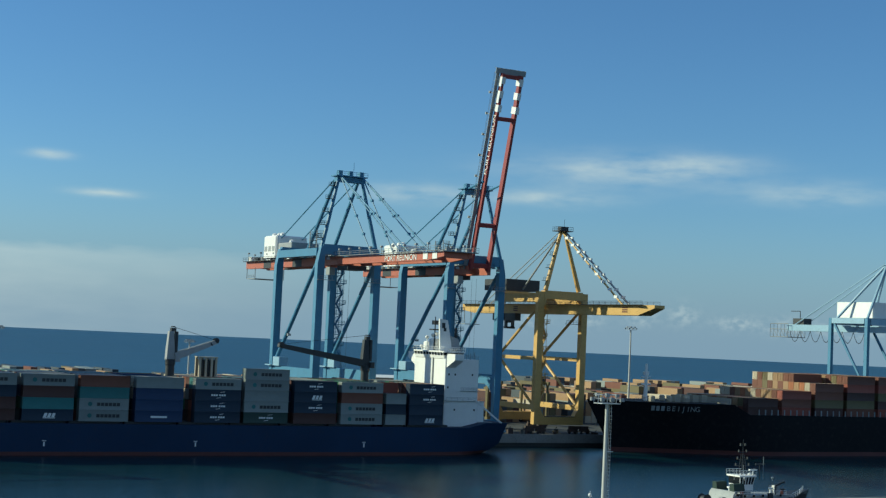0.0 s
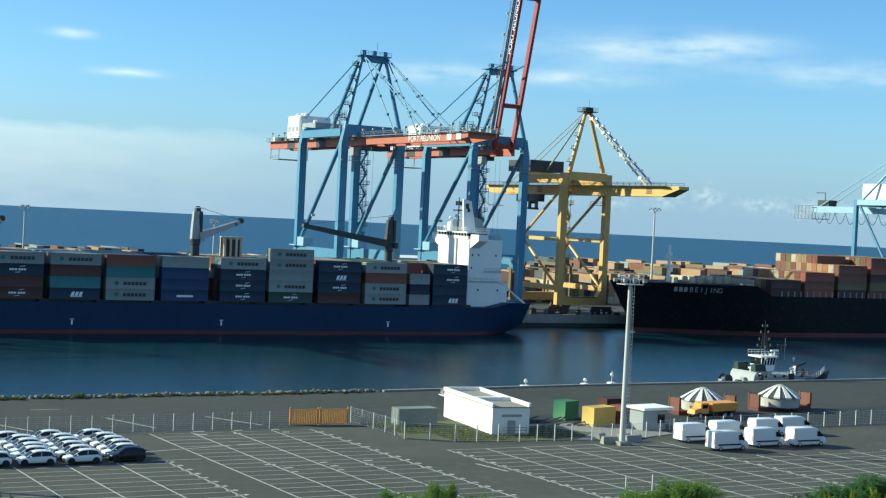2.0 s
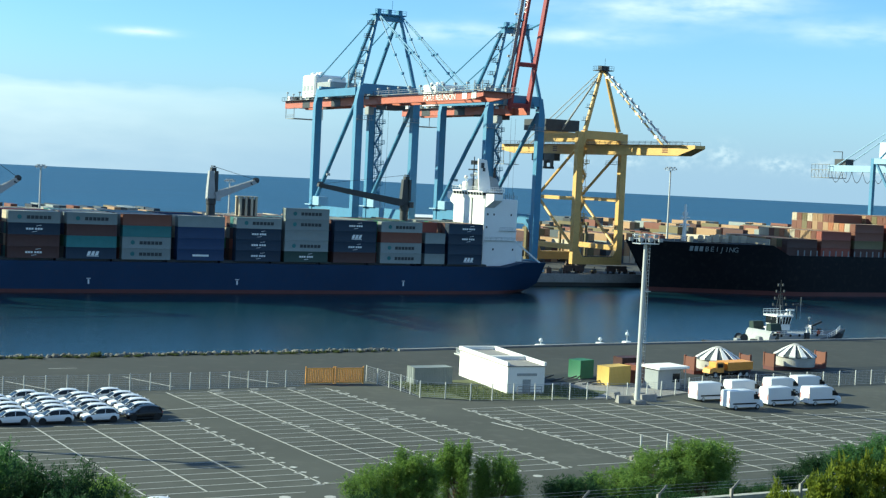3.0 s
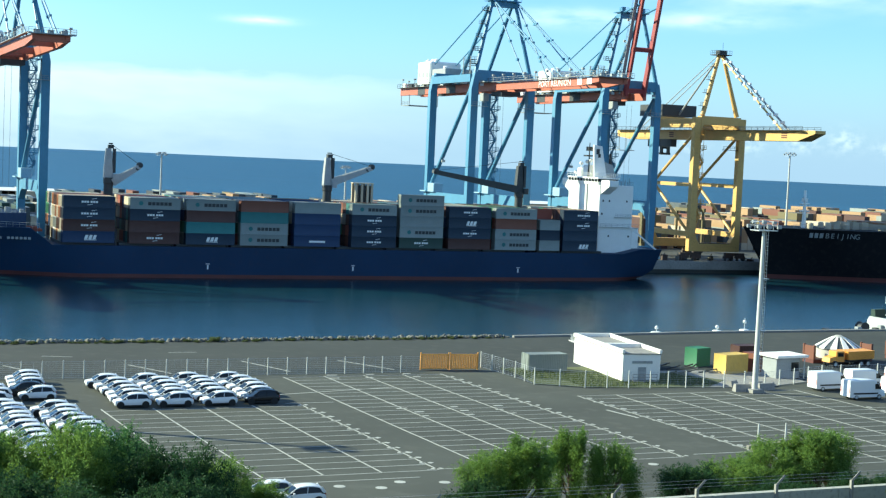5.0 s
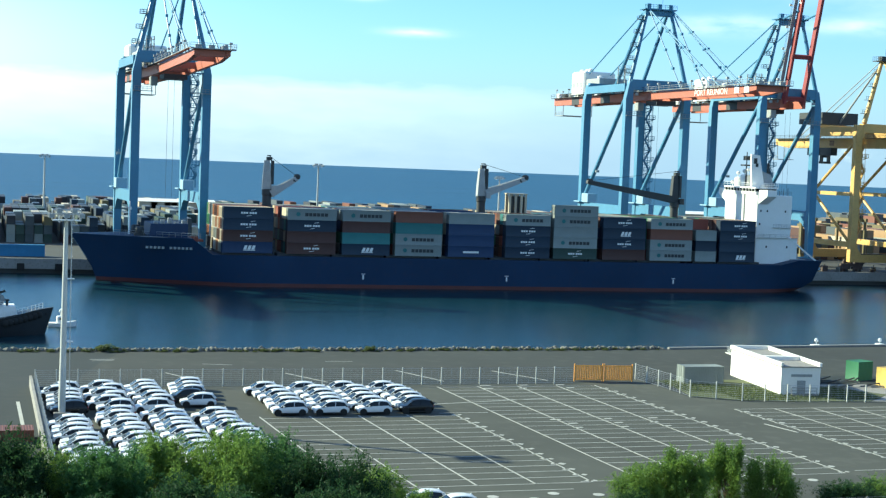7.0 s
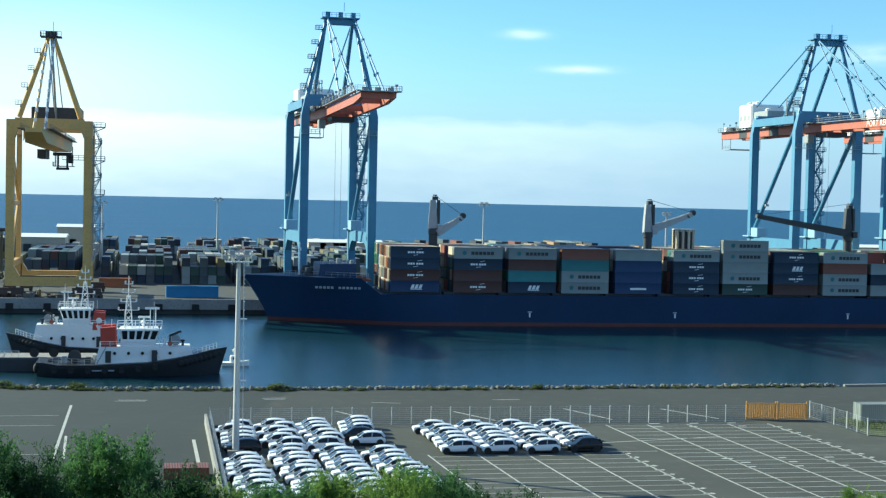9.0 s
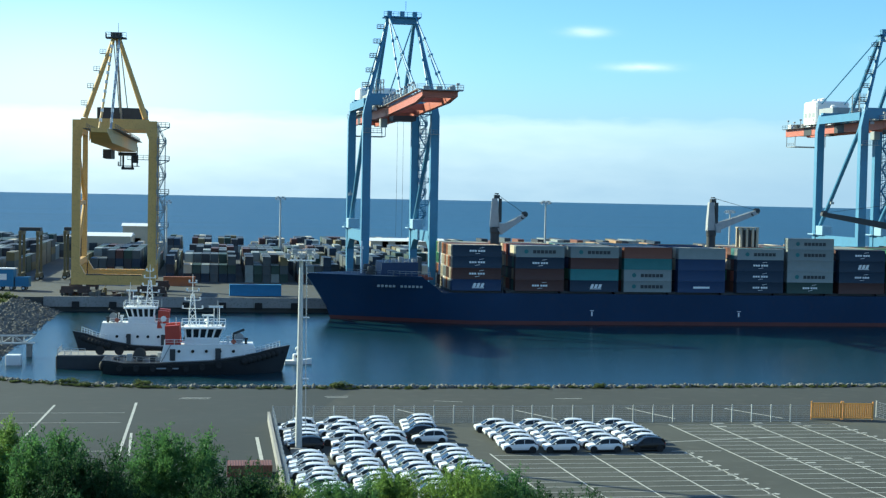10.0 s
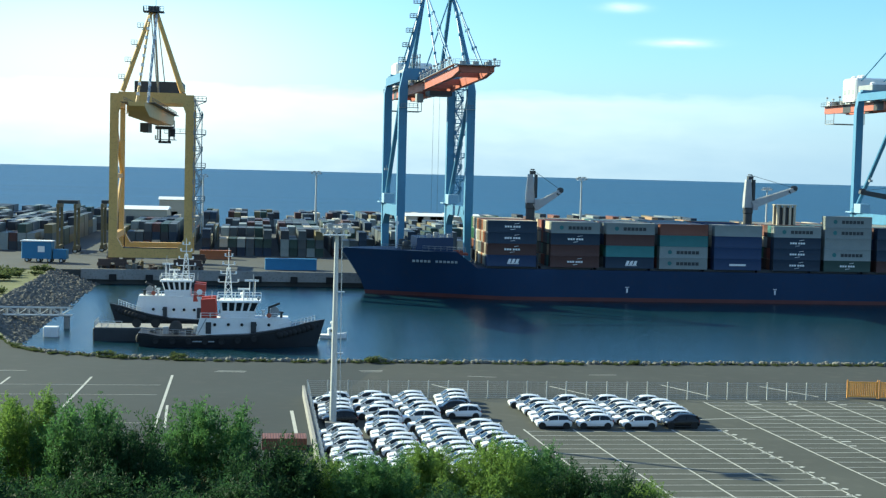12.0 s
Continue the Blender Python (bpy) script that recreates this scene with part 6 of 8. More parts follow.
# ---- lamp masts ----
def lamp_mast(x, y, z0, high, label, r=0.42, ladder=True):
    t = thing("lamp_mast", x, y, z0, label=label, category="lamp mast")
    bm = bmesh.new()
    tube(bm, (0, 0, 0), (0, 0, high), r, 12, r * 0.55)
    part("pole", bm, STEEL_WHITE, t)
    bm = bmesh.new()
    box(bm, -0.9, 0.9, -0.9, 0.9, -0.1, 0.5)
    part("footing", bm, CONCRETE, t)
    bm = bmesh.new()
    box(bm, -1.5, 1.5, -1.0, 1.0, high - 0.1, high)
    rail(bm, (-1.5, -1.0, high), (1.5, -1.0, high), 4)
    rail(bm, (-1.5, 1.0, high), (1.5, 1.0, high), 4)
    rail(bm, (-1.5, -1.0, high), (-1.5, 1.0, high), 2)
    rail(bm, (1.5, -1.0, high), (1.5, 1.0, high), 2)
    part("platform", bm, STEEL, t)
    for k in range(5):
        for s in (-1, 1):
            bm = bmesh.new()
            a = -1.6 + k * 0.8
            soft_box(bm, a - 0.3, a + 0.3, s * 1.15 - 0.18, s * 1.15 + 0.18, high + 0.25 + (k % 2) * 0.55, high + 0.7 + (k % 2) * 0.55, 0.05)
            part("floodlight", bm, GREY, t)
    if ladder:
        bm = bmesh.new()
        for s in (-0.22, 0.22):
            tube(bm, (r + 0.35, s, 2.5), (r * 0.6 + 0.35, s, high), 0.035, 4)
        z = 2.6
        while z < high:
            tube(bm, (r + 0.32, -0.22, z), (r + 0.32, 0.22, z), 0.025, 4)
            z += 0.5
        for zz in (high * 0.38, high * 0.7):
            box(bm, r - 0.2, r + 0.6, -0.4, 0.4, zz, zz + 0.08)
        part("ladder", bm, STEEL, t)
    return t


lamp_mast(9.0, 164.7, ZN, 21.6, "tall pale lamp mast with floodlight cage among the parked cars", r=0.4)
lamp_mast(117.0, 161.9, ZN, 21.8, "tall white lamp mast with floodlight cage on the car park edge", r=0.4)

# ---- yard beside the car park ----
bm = bmesh.new()
slab(bm, [(89.6, 172.4), (95, 169.1), (104, 167.5), (113, 167.0), (119, 172), (112, 181), (104, 186), (92, 186)], ZN - 0.4, ZN + 0.06)
solid("ground_grass", bm, GRASS, label="rough green grass patch inside the fence", category="grass", kind="structure")
bm = bmesh.new()
slab(bm, [(113.2, 167.0), (121, 165.6), (131, 169), (131, 181), (112.3, 181.2), (119.2, 172)], ZN - 0.4, ZN + 0.05)
solid("pavement_yard", bm, CONCRETE, label="pale concrete yard slab", category="pavement", kind="structure")

shed = thing("shed", 103.0, 172.9, ZN, -7, label="white flat-roofed block building with parapet beams on grass", category="building")
SL, SW, SH = 5.6, 18.0, 4.1
bm = bmesh.new()
box(bm, 0, SL, 0, SW, 0, SH - 0.35)
part("wall", bm, SHED_WHITE, shed)
bm = bmesh.new()
box(bm, -0.1, SL + 0.1, -0.1, SW + 0.1, SH - 0.35, SH - 0.2)
part("roof", bm, CONCRETE, shed, "grey flat roof slab")
for k, (x0, x1, y0, y1) in enumerate(((-0.15, 0.2, -0.12, SW + 0.12), (SL - 0.2, SL + 0.15, -0.12, SW + 0.12), (0.2, SL - 0.2, SW * 0.35, SW * 0.35 + 0.8), (0.2, SL - 0.2, SW - 0.3, SW + 0.1))):
    bm = bmesh.new()
    box(bm, x0, x1, y0, y1, SH - 0.2, SH + 0.3)
    part("parapet", bm, SHED_WHITE, shed)
bm = bmesh.new()
box(bm, 1.4, 4.4, -0.06, 0.02, 2.5, 2.85)
part("vent_grille", bm, GREY, shed)
bm = bmesh.new()
box(bm, 2.3, 3.5, -0.05, 0.02, 0.1, 2.0)
part("door", bm, GREY, shed, "grey steel door")
bm = bmesh.new()
box(bm, 1.2, 4.8, -0.9, -0.1, 0, 0.25)
rail(bm, (1.2, -0.9, 0.25), (4.8, -0.9, 0.25), 4, 0.9)
part("doorstep", bm, CONCRETE, shed)
bm = bmesh.new()
for k in range(6):
    tube(bm, (0.6, SW + 0.1, SH - 1.2), (0.6, SW + 3.2, SH - 0.9), 0.06, 4)
    tube(bm, (0.6, SW + 0.1 + k * 0.5, SH - 1.2), (0.6, SW + 0.6 + k * 0.5, SH - 0.3), 0.05, 4)
box(bm, 0.3, 0.9, SW + 0.1, SW + 3.2, SH - 1.3, SH - 1.15)
part("roof_bracket", bm, STEEL_WHITE, shed)

tagged(container(93.6, 182.6, ZN + 0.06, "grey", 6.06, 2.4, doors=True, on="on the grass beside the white shed", group="yard containers"), "weathered grey container with white door on the grass")
for x, y, z, key, ln, rz, on in ((122.4, 184.2, ZN, "green", 3.0, 15, "on the yard slab"), (122.6, 176.9, ZN + 0.05, "yellow", 4.6, 12, "beside the lamp mast"),
                                 (131.5, 186.4, ZN, "maroon", 4.0, 0, "behind the yellow container"), (128.2, 178.0, ZN + 0.05, "brown", 3.2, 8, "beside the yellow container")):
    container(x, y, z, key, ln, 2.75, rz, on=on, group="yard containers")

kiosk = thing("kiosk", 128.0, 172.2, ZN, 6, label="small grey kiosk under a white canopy roof", category="kiosk")
bm = bmesh.new()
soft_box(bm, 0, 4.4, 0, 3, 0, 2.9, 0.05)
part("cabin", bm, GREY, kiosk)
bm = bmesh.new()
soft_box(bm, -0.4, 5.6, -0.6, 3.8, 3.0, 3.35, 0.08)
part("canopy", bm, SHED_WHITE, kiosk, "white canopy roof")
for x, y in ((5.3, 0), (5.3, 3.2)):
    bm = bmesh.new()
    tube(bm, (x, y, 0), (x, y, 3.0), 0.08, 6)
    part("post", bm, STEEL_WHITE, kiosk)
bm = bmesh.new()
box(bm, 2.8, 4.2, -0.06, 0.02, 1.0, 2.3)
part("window", bm, GLASS, kiosk)

for k, (x, y, l, h) in enumerate(((114.6, 163.2, 2.4, 1.0), (118.8, 163.8, 2.6, 0.9), (119.4, 166.2, 2.2, 0.7), (116.2, 166.8, 1.8, 0.8), (122.0, 165.9, 2.0, 0.5))):
    bm = bmesh.new()
    loft(bm, [[(0, -0.6, 0), (l, -0.6, 0), (l, 0.6, 0), (0, 0.6, 0)], [(0.1, -0.3, h), (l - 0.1, -0.3, h), (l - 0.1, 0.3, h), (0.1, 0.3, h)]])
    solid("concrete_block", bm, CONCRETE, pose(x, y, ZN, 0, 0, -8 + 11 * k), label="pale precast concrete barrier block on the ground", category="block", group="barrier blocks")
for k in range(14):
    bm = bmesh.new()
    q = random.Random(k)
    beam(bm, (0, 0, 0.12), (q.uniform(2, 4.5), q.uniform(-0.6, 0.6), q.uniform(0.15, 0.8)), 0.16, 0.16)
    solid("scrap_beam", bm, DARK if k % 3 else ROCK, pose(113.5 + q.uniform(0, 8), 178 + q.uniform(0, 7), ZN + 0.05, 0, 0, q.uniform(-40, 40)), label="dark scrap timber lying on the yard", category="scrap", group="scrap pile")

# striped silo roofs: drum with ribbed cone
CANVAS = mat("faded_canvas", (0.42, 0.41, 0.38), 0.85, var=0.2, bump=0.01, dirty=0.3)
for x, y in ((150.8, 187.2), (168.6, 189.0)):
    t = thing("flat_rack", x, y, ZN, 4, label="faded red flat rack container with end walls standing on the asphalt", category="flat rack", group="flat racks")
    bm = bmesh.new()
    box(bm, -6.1, 6.1, -1.22, 1.22, 0.0, 0.6)
    part("platform", bm, BOOT_RED, t)
    for s in (-1, 1):
        bm = bmesh.new()
        box(bm, s * 5.95 - 0.12, s * 5.95 + 0.12, -1.1, 1.1, 0.6, 2.7)
        for q in (-1.16, 1.16):
            box(bm, s * 5.95 - 0.2, s * 5.95 + 0.2, q - 0.12, q + 0.12, 0.6, 2.85)
        part("end_wall", bm, PAINT["brown"], t)
    t = thing("silo", x - 0.1, y, ZN + 0.6, label="low round pale silo with a striped conical roof", category="silo", group="striped silos")
    bm = bmesh.new()
    lathe(bm, [(3.3, 0), (3.35, 1.5), (3.5, 1.5), (3.5, 1.65)], 20)
    part("drum", bm, CANVAS, t)
    for k in range(22):
        bm = bmesh.new()
        a, b = k * math.tau / 22, (k + 1) * math.tau / 22
        lift = 0.14 if k % 2 else 0.0
        rings = []
        for r, z in ((3.6, 1.55), (2.1, 2.5), (0.9, 3.15)):
            rings.append([(r * math.cos(a), r * math.sin(a), z), (r * math.cos(b), r * math.sin(b), z), (r * math.cos(b), r * math.sin(b), z + 0.1 + lift), (r * math.cos(a), r * math.sin(a), z + 0.1 + lift)])
        loft(bm, rings)
        part("roof_panel", bm, SHED_WHITE if k % 2 else PAINT["slate"], t)
    bm = bmesh.new()
    lathe(bm, [(0.95, 3.1), (0.95, 3.35), (0.4, 3.6)], 12)
    part("cap", bm, CANVAS, t)

truck = thing("tipper_truck", 145.0, 182.2, ZN, 2, label="orange dump truck parked beside the silos", category="truck")
OR2 = mat("truck_orange_paint", (0.72, 0.33, 0.07), 0.5, var=0.12, bump=0.0, dirty=0.3)
bm = bmesh.new()
loft(bm, [[(3.6, -1.3, 1.3), (9.6, -1.3, 1.5), (9.6, 1.3, 1.5), (3.6, 1.3, 1.3)], [(3.2, -1.5, 2.9), (9.4, -1.5, 3.0), (9.4, 1.5, 3.0), (3.2, 1.5, 2.9)]])
part("tipper_body", bm, OR2, truck)
bm = bmesh.new()
soft_box(bm, 0.9, 2.9, -1.1, 1.1, 1.0, 2.9, 0.15)
loft(bm, [[(-0.6, -1.0, 0.9), (0.9, -1.0, 0.9), (0.9, 1.0, 0.9), (-0.6, 1.0, 0.9)], [(-0.4, -0.9, 1.7), (0.9, -0.9, 2.0), (0.9, 0.9, 2.0), (-0.4, 0.9, 1.7)]])
part("cab", bm, OR2, truck)
bm = bmesh.new()
box(bm, 1.2, 2.5, -1.13, 1.13, 1.95, 2.65)
part("window", bm, GLASS, truck)
bm = bmesh.new()
box(bm, -0.5, 9.4, -0.6, 0.6, 0.8, 1.2)
part("chassis", bm, DARK, truck)
for x in (0.6, 6.6, 8.2):
    for y in (-1.1, 1.1):
        wheel(truck, x, y, 0.6, 0.45)
for piece in truck.children_recursive:
    piece.data.transform(Matrix.Diagonal((0.84, 0.9, 0.84, 1.0)))

# lone white posts on the lot
for x, y in ((94.2, 129.2), (97.6, 129.0)):
    bm = bmesh.new()
    tube(bm, (0, 0, 0), (0, 0, 2.6), 0.1, 8)
    solid("post", bm, STEEL_WHITE, pose(x, y, ZN), label="short slim white post on the car park", category="post", group="white posts")
bm = bmesh.new()
brn = random.Random(5)
for k in range(60):
    x, y = brn.uniform(-3.5, 4.5), brn.uniform(-1, 1)
    soft_box(bm, x, x + brn.uniform(0.3, 0.9), y, y + brn.uniform(0.3, 0.7), 0, brn.uniform(0.2, 0.6), 0.05)
solid("rubble", bm, ROCK, pose(96, 128.4, ZN + 0.005), label="heap of pale rubble on the lot", category="rubble", kind="stuff")
bm = bmesh.new()
box(bm, 1.0, 5.6, 150.5, 153.5, ZN, ZN + 1.2)
solid("metal_tank", bm, PAINT["brown"], label="rusty orange low metal tank beside the car park fence", category="tank")


# ---- container yard behind the quay ----
frng = random.Random(77)
DARKS = ["slate", "slate", "navy", "black", "slate", "grey", "dark_green", "slate", "black", "slate", "black", "olive", "cream", "navy", "maroon", "dark_green", "grey"]
WARM = ["tan", "brown", "olive", "tan", "brown", "cream", "maroon", "olive", "tan", "grey", "slate"]
near_count = 0
cells = []
# blocks of boxes lying along y: x range, y rows, tiers, palette
YARD = [(-150, -62, (456, 470, 484, 498, 512, 526, 540, 554, 568), (2, 3), DARKS), (-46, -22, (478, 492, 506, 520, 534, 548), (2, 3), DARKS), (-16, 34, (446, 460, 474, 488, 502, 516, 530, 544), (2, 3), DARKS),
        (34, 100, (456, 470, 484, 500, 514, 528, 544), (2, 3), DARKS + ["cream"]), (100, 170, (520, 534, 560, 574), (3, 4), WARM + DARKS), (170, 260, (470, 484, 520, 534), (3, 4), WARM + DARKS[:4]),
        (262, 345, (440, 454, 474, 488, 520), (2, 4), WARM), (345, 560, (450, 464, 500, 514, 550), (3, 5), WARM), (-150, 100, (590, 604, 618, 632), (2, 3), DARKS)]
for xa, xb, ys_, (lo, hi), pal in YARD:
    x = xa
    while x < xb:
        if frng.random() < 0.1:
            x += frng.uniform(2.6, 5)
        for r, y in enumerate(ys_):
            n = frng.randint(lo, hi)
            base_key = frng.choice(pal)
            for i in range(n):
                key = base_key if frng.random() < 0.45 else frng.choice(pal)
                if r == 0 and y < 500 and -20 < x < 60 and near_count < 90:
                    ob = container(x + 2.44, y, ZF + i * 2.6, key, 12.19, 2.58, 90, on="stacked in the quay yard", group="yard stack containers")
                    near_count += 1
                else:
                    cells.append((x, y, ZF + i * 2.6, key, 12.19, True))
        x += 2.62 if int((x - xa) / 2.62) % 6 else 5.2
stack_stuff("container_stacks", cells, "rows of stacked shipping containers in the quay yard")
for x, y, w, d, h in ((-50, 538, 18, 20, 11.2), (-38, 590, 14, 12, 13.5), (60, 590, 30, 14, 9), (300, 600, 40, 16, 10)):
    t = thing("warehouse", x, y, ZF, label="long white-roofed warehouse behind the container stacks", category="warehouse", group="far warehouses")
    bm = bmesh.new()
    box(bm, 0, w, 0, d, 0, h - 1)
    part("wall", bm, PAINT["cream"], t)
    bm = bmesh.new()
    loft(bm, [[(-0.5, -0.5, h - 1), (w + 0.5, -0.5, h - 1), (w + 0.5, d + 0.5, h - 1), (-0.5, d + 0.5, h - 1)], [(-0.5, d * 0.45, h), (w + 0.5, d * 0.45, h), (w + 0.5, d * 0.55, h), (-0.5, d * 0.55, h)]])
    part("roof", bm, WHITE, t)

# gantry straddle carriers
for x, y in ((-58, 444), (-46, 452), (262, 432), (284, 436)):
    t = thing("straddle_carrier", x, y, ZF, label="tall rusty straddle carrier frame standing among stacks", category="carrier", group="straddle carriers")
    for px, py in ((0, 0), (0, 9), (5, 0), (5, 9)):
        bm = bmesh.new()
        box(bm, px - 0.35, px + 0.35, py - 0.35, py + 0.35, 1, 14)
        part("leg", bm, PAINT["olive"], t)
        wheel(t, px, py, 0.8, 0.5)
    for px in (0, 5):
        bm = bmesh.new()
        box(bm, px - 0.5, px + 0.5, -1, 10, 1, 2.2)
        part("sill_frame", bm, PAINT["olive"], t)
        bm = bmesh.new()
        box(bm, px - 0.4, px + 0.4, -1, 10, 13.4, 14.6)
        part("top_frame", bm, PAINT["olive"], t)
    bm = bmesh.new()
    box(bm, -0.5, 5.5, 2, 7, 14.6, 15.6)
    part("top_deck", bm, DARK, t)

for x, y, h in ((20.8, 520, 24.4), (116.2, 520, 24.6), (320, 430, 34.4), (-20, 560, 22), (200, 560, 22)):
    lamp_mast(x, y, ZF, h, "tall pale lamp mast in the container yard", r=0.45, ladder=False)
tagged(container(2.6, 390.6, ZF, "bright_blue", 13.6, 3.0, 2, on="on the quay", group="quay containers"), "bright blue open container standing on the quay")
tagged(container(-16, 428, ZF, "orange", 9.0, 2.6, 0, on="on the quay", group="quay containers"), "orange flat container standing on the quay")
t = thing("quay_machine", -62.4, 405.0, ZF, -6, label="blue boxy quay machine with white roof and wheels", category="machine")
bm = bmesh.new()
soft_box(bm, 0, 8.0, 0, 3.4, 1.0, 5.6, 0.15)
part("body", bm, PAINT["bright_blue"], t)
bm = bmesh.new()
soft_box(bm, -0.2, 8.2, -0.2, 3.6, 5.6, 5.9, 0.1)
part("roof", bm, WHITE, t)
bm = bmesh.new()
box(bm, 4.4, 6.2, -0.06, 0.02, 2.8, 4.4)
part("panel", bm, WHITE, t)
bm = bmesh.new()
soft_box(bm, 8.4, 12.0, 0.2, 3.0, 1.0, 3.6, 0.12)
part("engine_box", bm, PAINT["bright_blue"], t)
for x in (1.4, 4.5, 7.4, 10.6):
    wheel(t, x, 0.4, 0.6, 0.5)
    wheel(t, x, 3.0, 0.6, 0.5)
# cable reels and gear round the crane wheels
qrn = random.Random(9)
for k in range(46):
    bm = bmesh.new()
    w, d, h = qrn.uniform(0.6, 2.4), qrn.uniform(0.6, 1.6), qrn.uniform(0.5, 2.0)
    if k % 3:
        soft_box(bm, 0, w, 0, d, 0, h, 0.06)
        tube(bm, (w * 0.3, d * 0.5, h * 0.9), (w * 0.6, d * 0.4, h + qrn.uniform(0.4, 1.2)), 0.1, 5)
    else:
        lathe(bm, [(0.6, 0), (0.9, 0), (0.9, 0.15), (0.5, 0.2), (0.5, 0.8), (0.9, 0.85), (0.9, 1.0), (0.6, 1.0)], 12)
    x = qrn.uniform(-40, -14) if k < 24 else qrn.uniform(226, 276)
    solid("quay_gear", bm, (BOGIE, DARK, BOGIE, PAINT["olive"], ROCK)[k % 5], pose(x, qrn.uniform(383.4, 392), ZF, 0, 0, qrn.uniform(0, 90)), label="greasy brown cable gear lying by the crane rails", category="gear", group="crane gear")
# quay fenders
for k in range(7):
    bm = bmesh.new()
    soft_box(bm, -0.9, 0.9, -0.75, 0, 0.9, 2.6, 0.1)
    solid("quay_fender", bm, RUBBER, pose(-36 + k * 9.2, 381.2, 0), label="black rubber fender on the quay wall", category="fender", group="quay fenders")


# ---- tugs and boats ----
def tug(x, y, length, trim, label, funnel, mast_h=9, rz=0, z=0.0, badge=True, mirrored=False, extra=0.0, narrow=False):
    t = thing("tugboat", x, y, z, rz, label=label, category="tugboat", group="tugboats")
    L, B = length, length * 0.31
    ss = [0, 0.04, 0.12, 0.3, 0.6, 0.75, 0.86, 0.94, 1.0]

    def half(s):
        if s > 0.6:
            u = (s - 0.6) / 0.4
            return max(0.15, B / 2 * (1 - u ** 2.3))
        if s < 0.12:
            return B / 2 * (0.8 + 0.2 * s / 0.12)
        return B / 2

    def top(s):
        return 2.0 + (0.35 if s < 0.1 else 0) + (2.7 * ((s - 0.45) / 0.55) ** 1.5 if s > 0.45 else 0)
    bm = bmesh.new()
    rings = []
    for s in ss:
        h, zt = half(s), top(s)
        xx = s * L + (1.2 if s == 1 else 0)
        rings.append([(s * L * 0.97 + 0.4, -h * 0.75, -1.5), (s * L * 0.985 + 0.2, -h * 0.95, 0.3), (xx, -h, zt), (xx, -h + 0.25, zt) if h > 0.5 else (xx, -h * 0.5, zt), (xx, h - 0.25, zt) if h > 0.5 else (xx, h * 0.5, zt), (xx, h, zt), (s * L * 0.985 + 0.2, h * 0.95, 0.3), (s * L * 0.97 + 0.4, h * 0.75, -1.5)])
    loft(bm, rings)
    part("hull", bm, trim, t)
    bm = bmesh.new()
    loft(bm, [[(s * L, -half(s) - 0.12, top(s) - 0.55), (s * L, half(s) + 0.12, top(s) - 0.55), (s * L, half(s) + 0.12, top(s) - 0.25), (s * L, -half(s) - 0.12, top(s) - 0.25)] for s in ss])
    part("rubbing_strake", bm, RUBBER, t)
    # fenders at bow and stern
    for k in range(9):
        s = 0.78 + k * 0.026
        bm = bmesh.new()
        bmesh.ops.create_icosphere(bm, subdivisions=2, radius=0.62, matrix=Matrix.Translation((s * L, -half(s) - 0.15, top(s) - 1.0)) @ Matrix.Diagonal((1, 0.5, 1, 1)))
        part("tyre_fender", bm, RUBBER, t)
    for k in range(5):
        bm = bmesh.new()
        bmesh.ops.create_icosphere(bm, subdivisions=2, radius=0.75, matrix=Matrix.Translation((0.0, -B * 0.36 + k * B * 0.18, 1.4)) @ Matrix.Diagonal((0.55, 1, 1, 1)))
        part("stern_fender", bm, RUBBER, t)
    # deckhouse in two levels with sloped front
    bm = bmesh.new()
    z1, zf = 5.0 + extra, 5.0 + extra * 0.35
    loft(bm, [[(L * 0.34, -B * 0.36, 1.9), (L * 0.86, -B * 0.27, 2.4), (L * 0.86, B * 0.27, 2.4), (L * 0.34, B * 0.36, 1.9)], [(L * 0.34, -B * 0.36, z1), (L * 0.83, -B * 0.25, z1), (L * 0.83, B * 0.25, z1), (L * 0.34, B * 0.36, z1)]])
    part("deckhouse", bm, WHITE, t)
    for k in range(5):
        bm = bmesh.new()
        lathe(bm, [(0.28, -0.05), (0.28, 0.05)], 10)
        bmesh.ops.rotate(bm, verts=bm.verts[:], cent=(0, 0, 0), matrix=Matrix.Rotation(radians(90), 3, "X"))
        bmesh.ops.translate(bm, verts=bm.verts[:], vec=(L * (0.42 + k * 0.075), -B * (0.36 - 0.012 * k) - 0.0, 3.9))
        part("porthole", bm, GLASS, t)
    bm = bmesh.new()
    box(bm, L * 0.37, L * 0.4, -B * 0.36 - 0.06, -B * 0.3, 2.3, 4.3)
    part("door", bm, DARK, t)
    bm = bmesh.new()
    box(bm, L * 0.62, L * 0.65, -B * 0.34 - 0.06, -B * 0.28, 2.5, 4.4)
    part("door", bm, DARK, t)
    bm = bmesh.new()
    loft(bm, [[(L * 0.45, -B * 0.25, z1), (L * 0.64, -B * 0.25, z1), (L * 0.64, B * 0.25, z1), (L * 0.45, B * 0.25, z1)], [(L * 0.45, -B * 0.24, z1 + 1.2), (L * 0.645, -B * 0.24, z1 + 1.2), (L * 0.645, B * 0.24, z1 + 1.2), (L * 0.45, B * 0.24, z1 + 1.2)]])
    part("bridge_base", bm, WHITE, t)
    bm = bmesh.new()
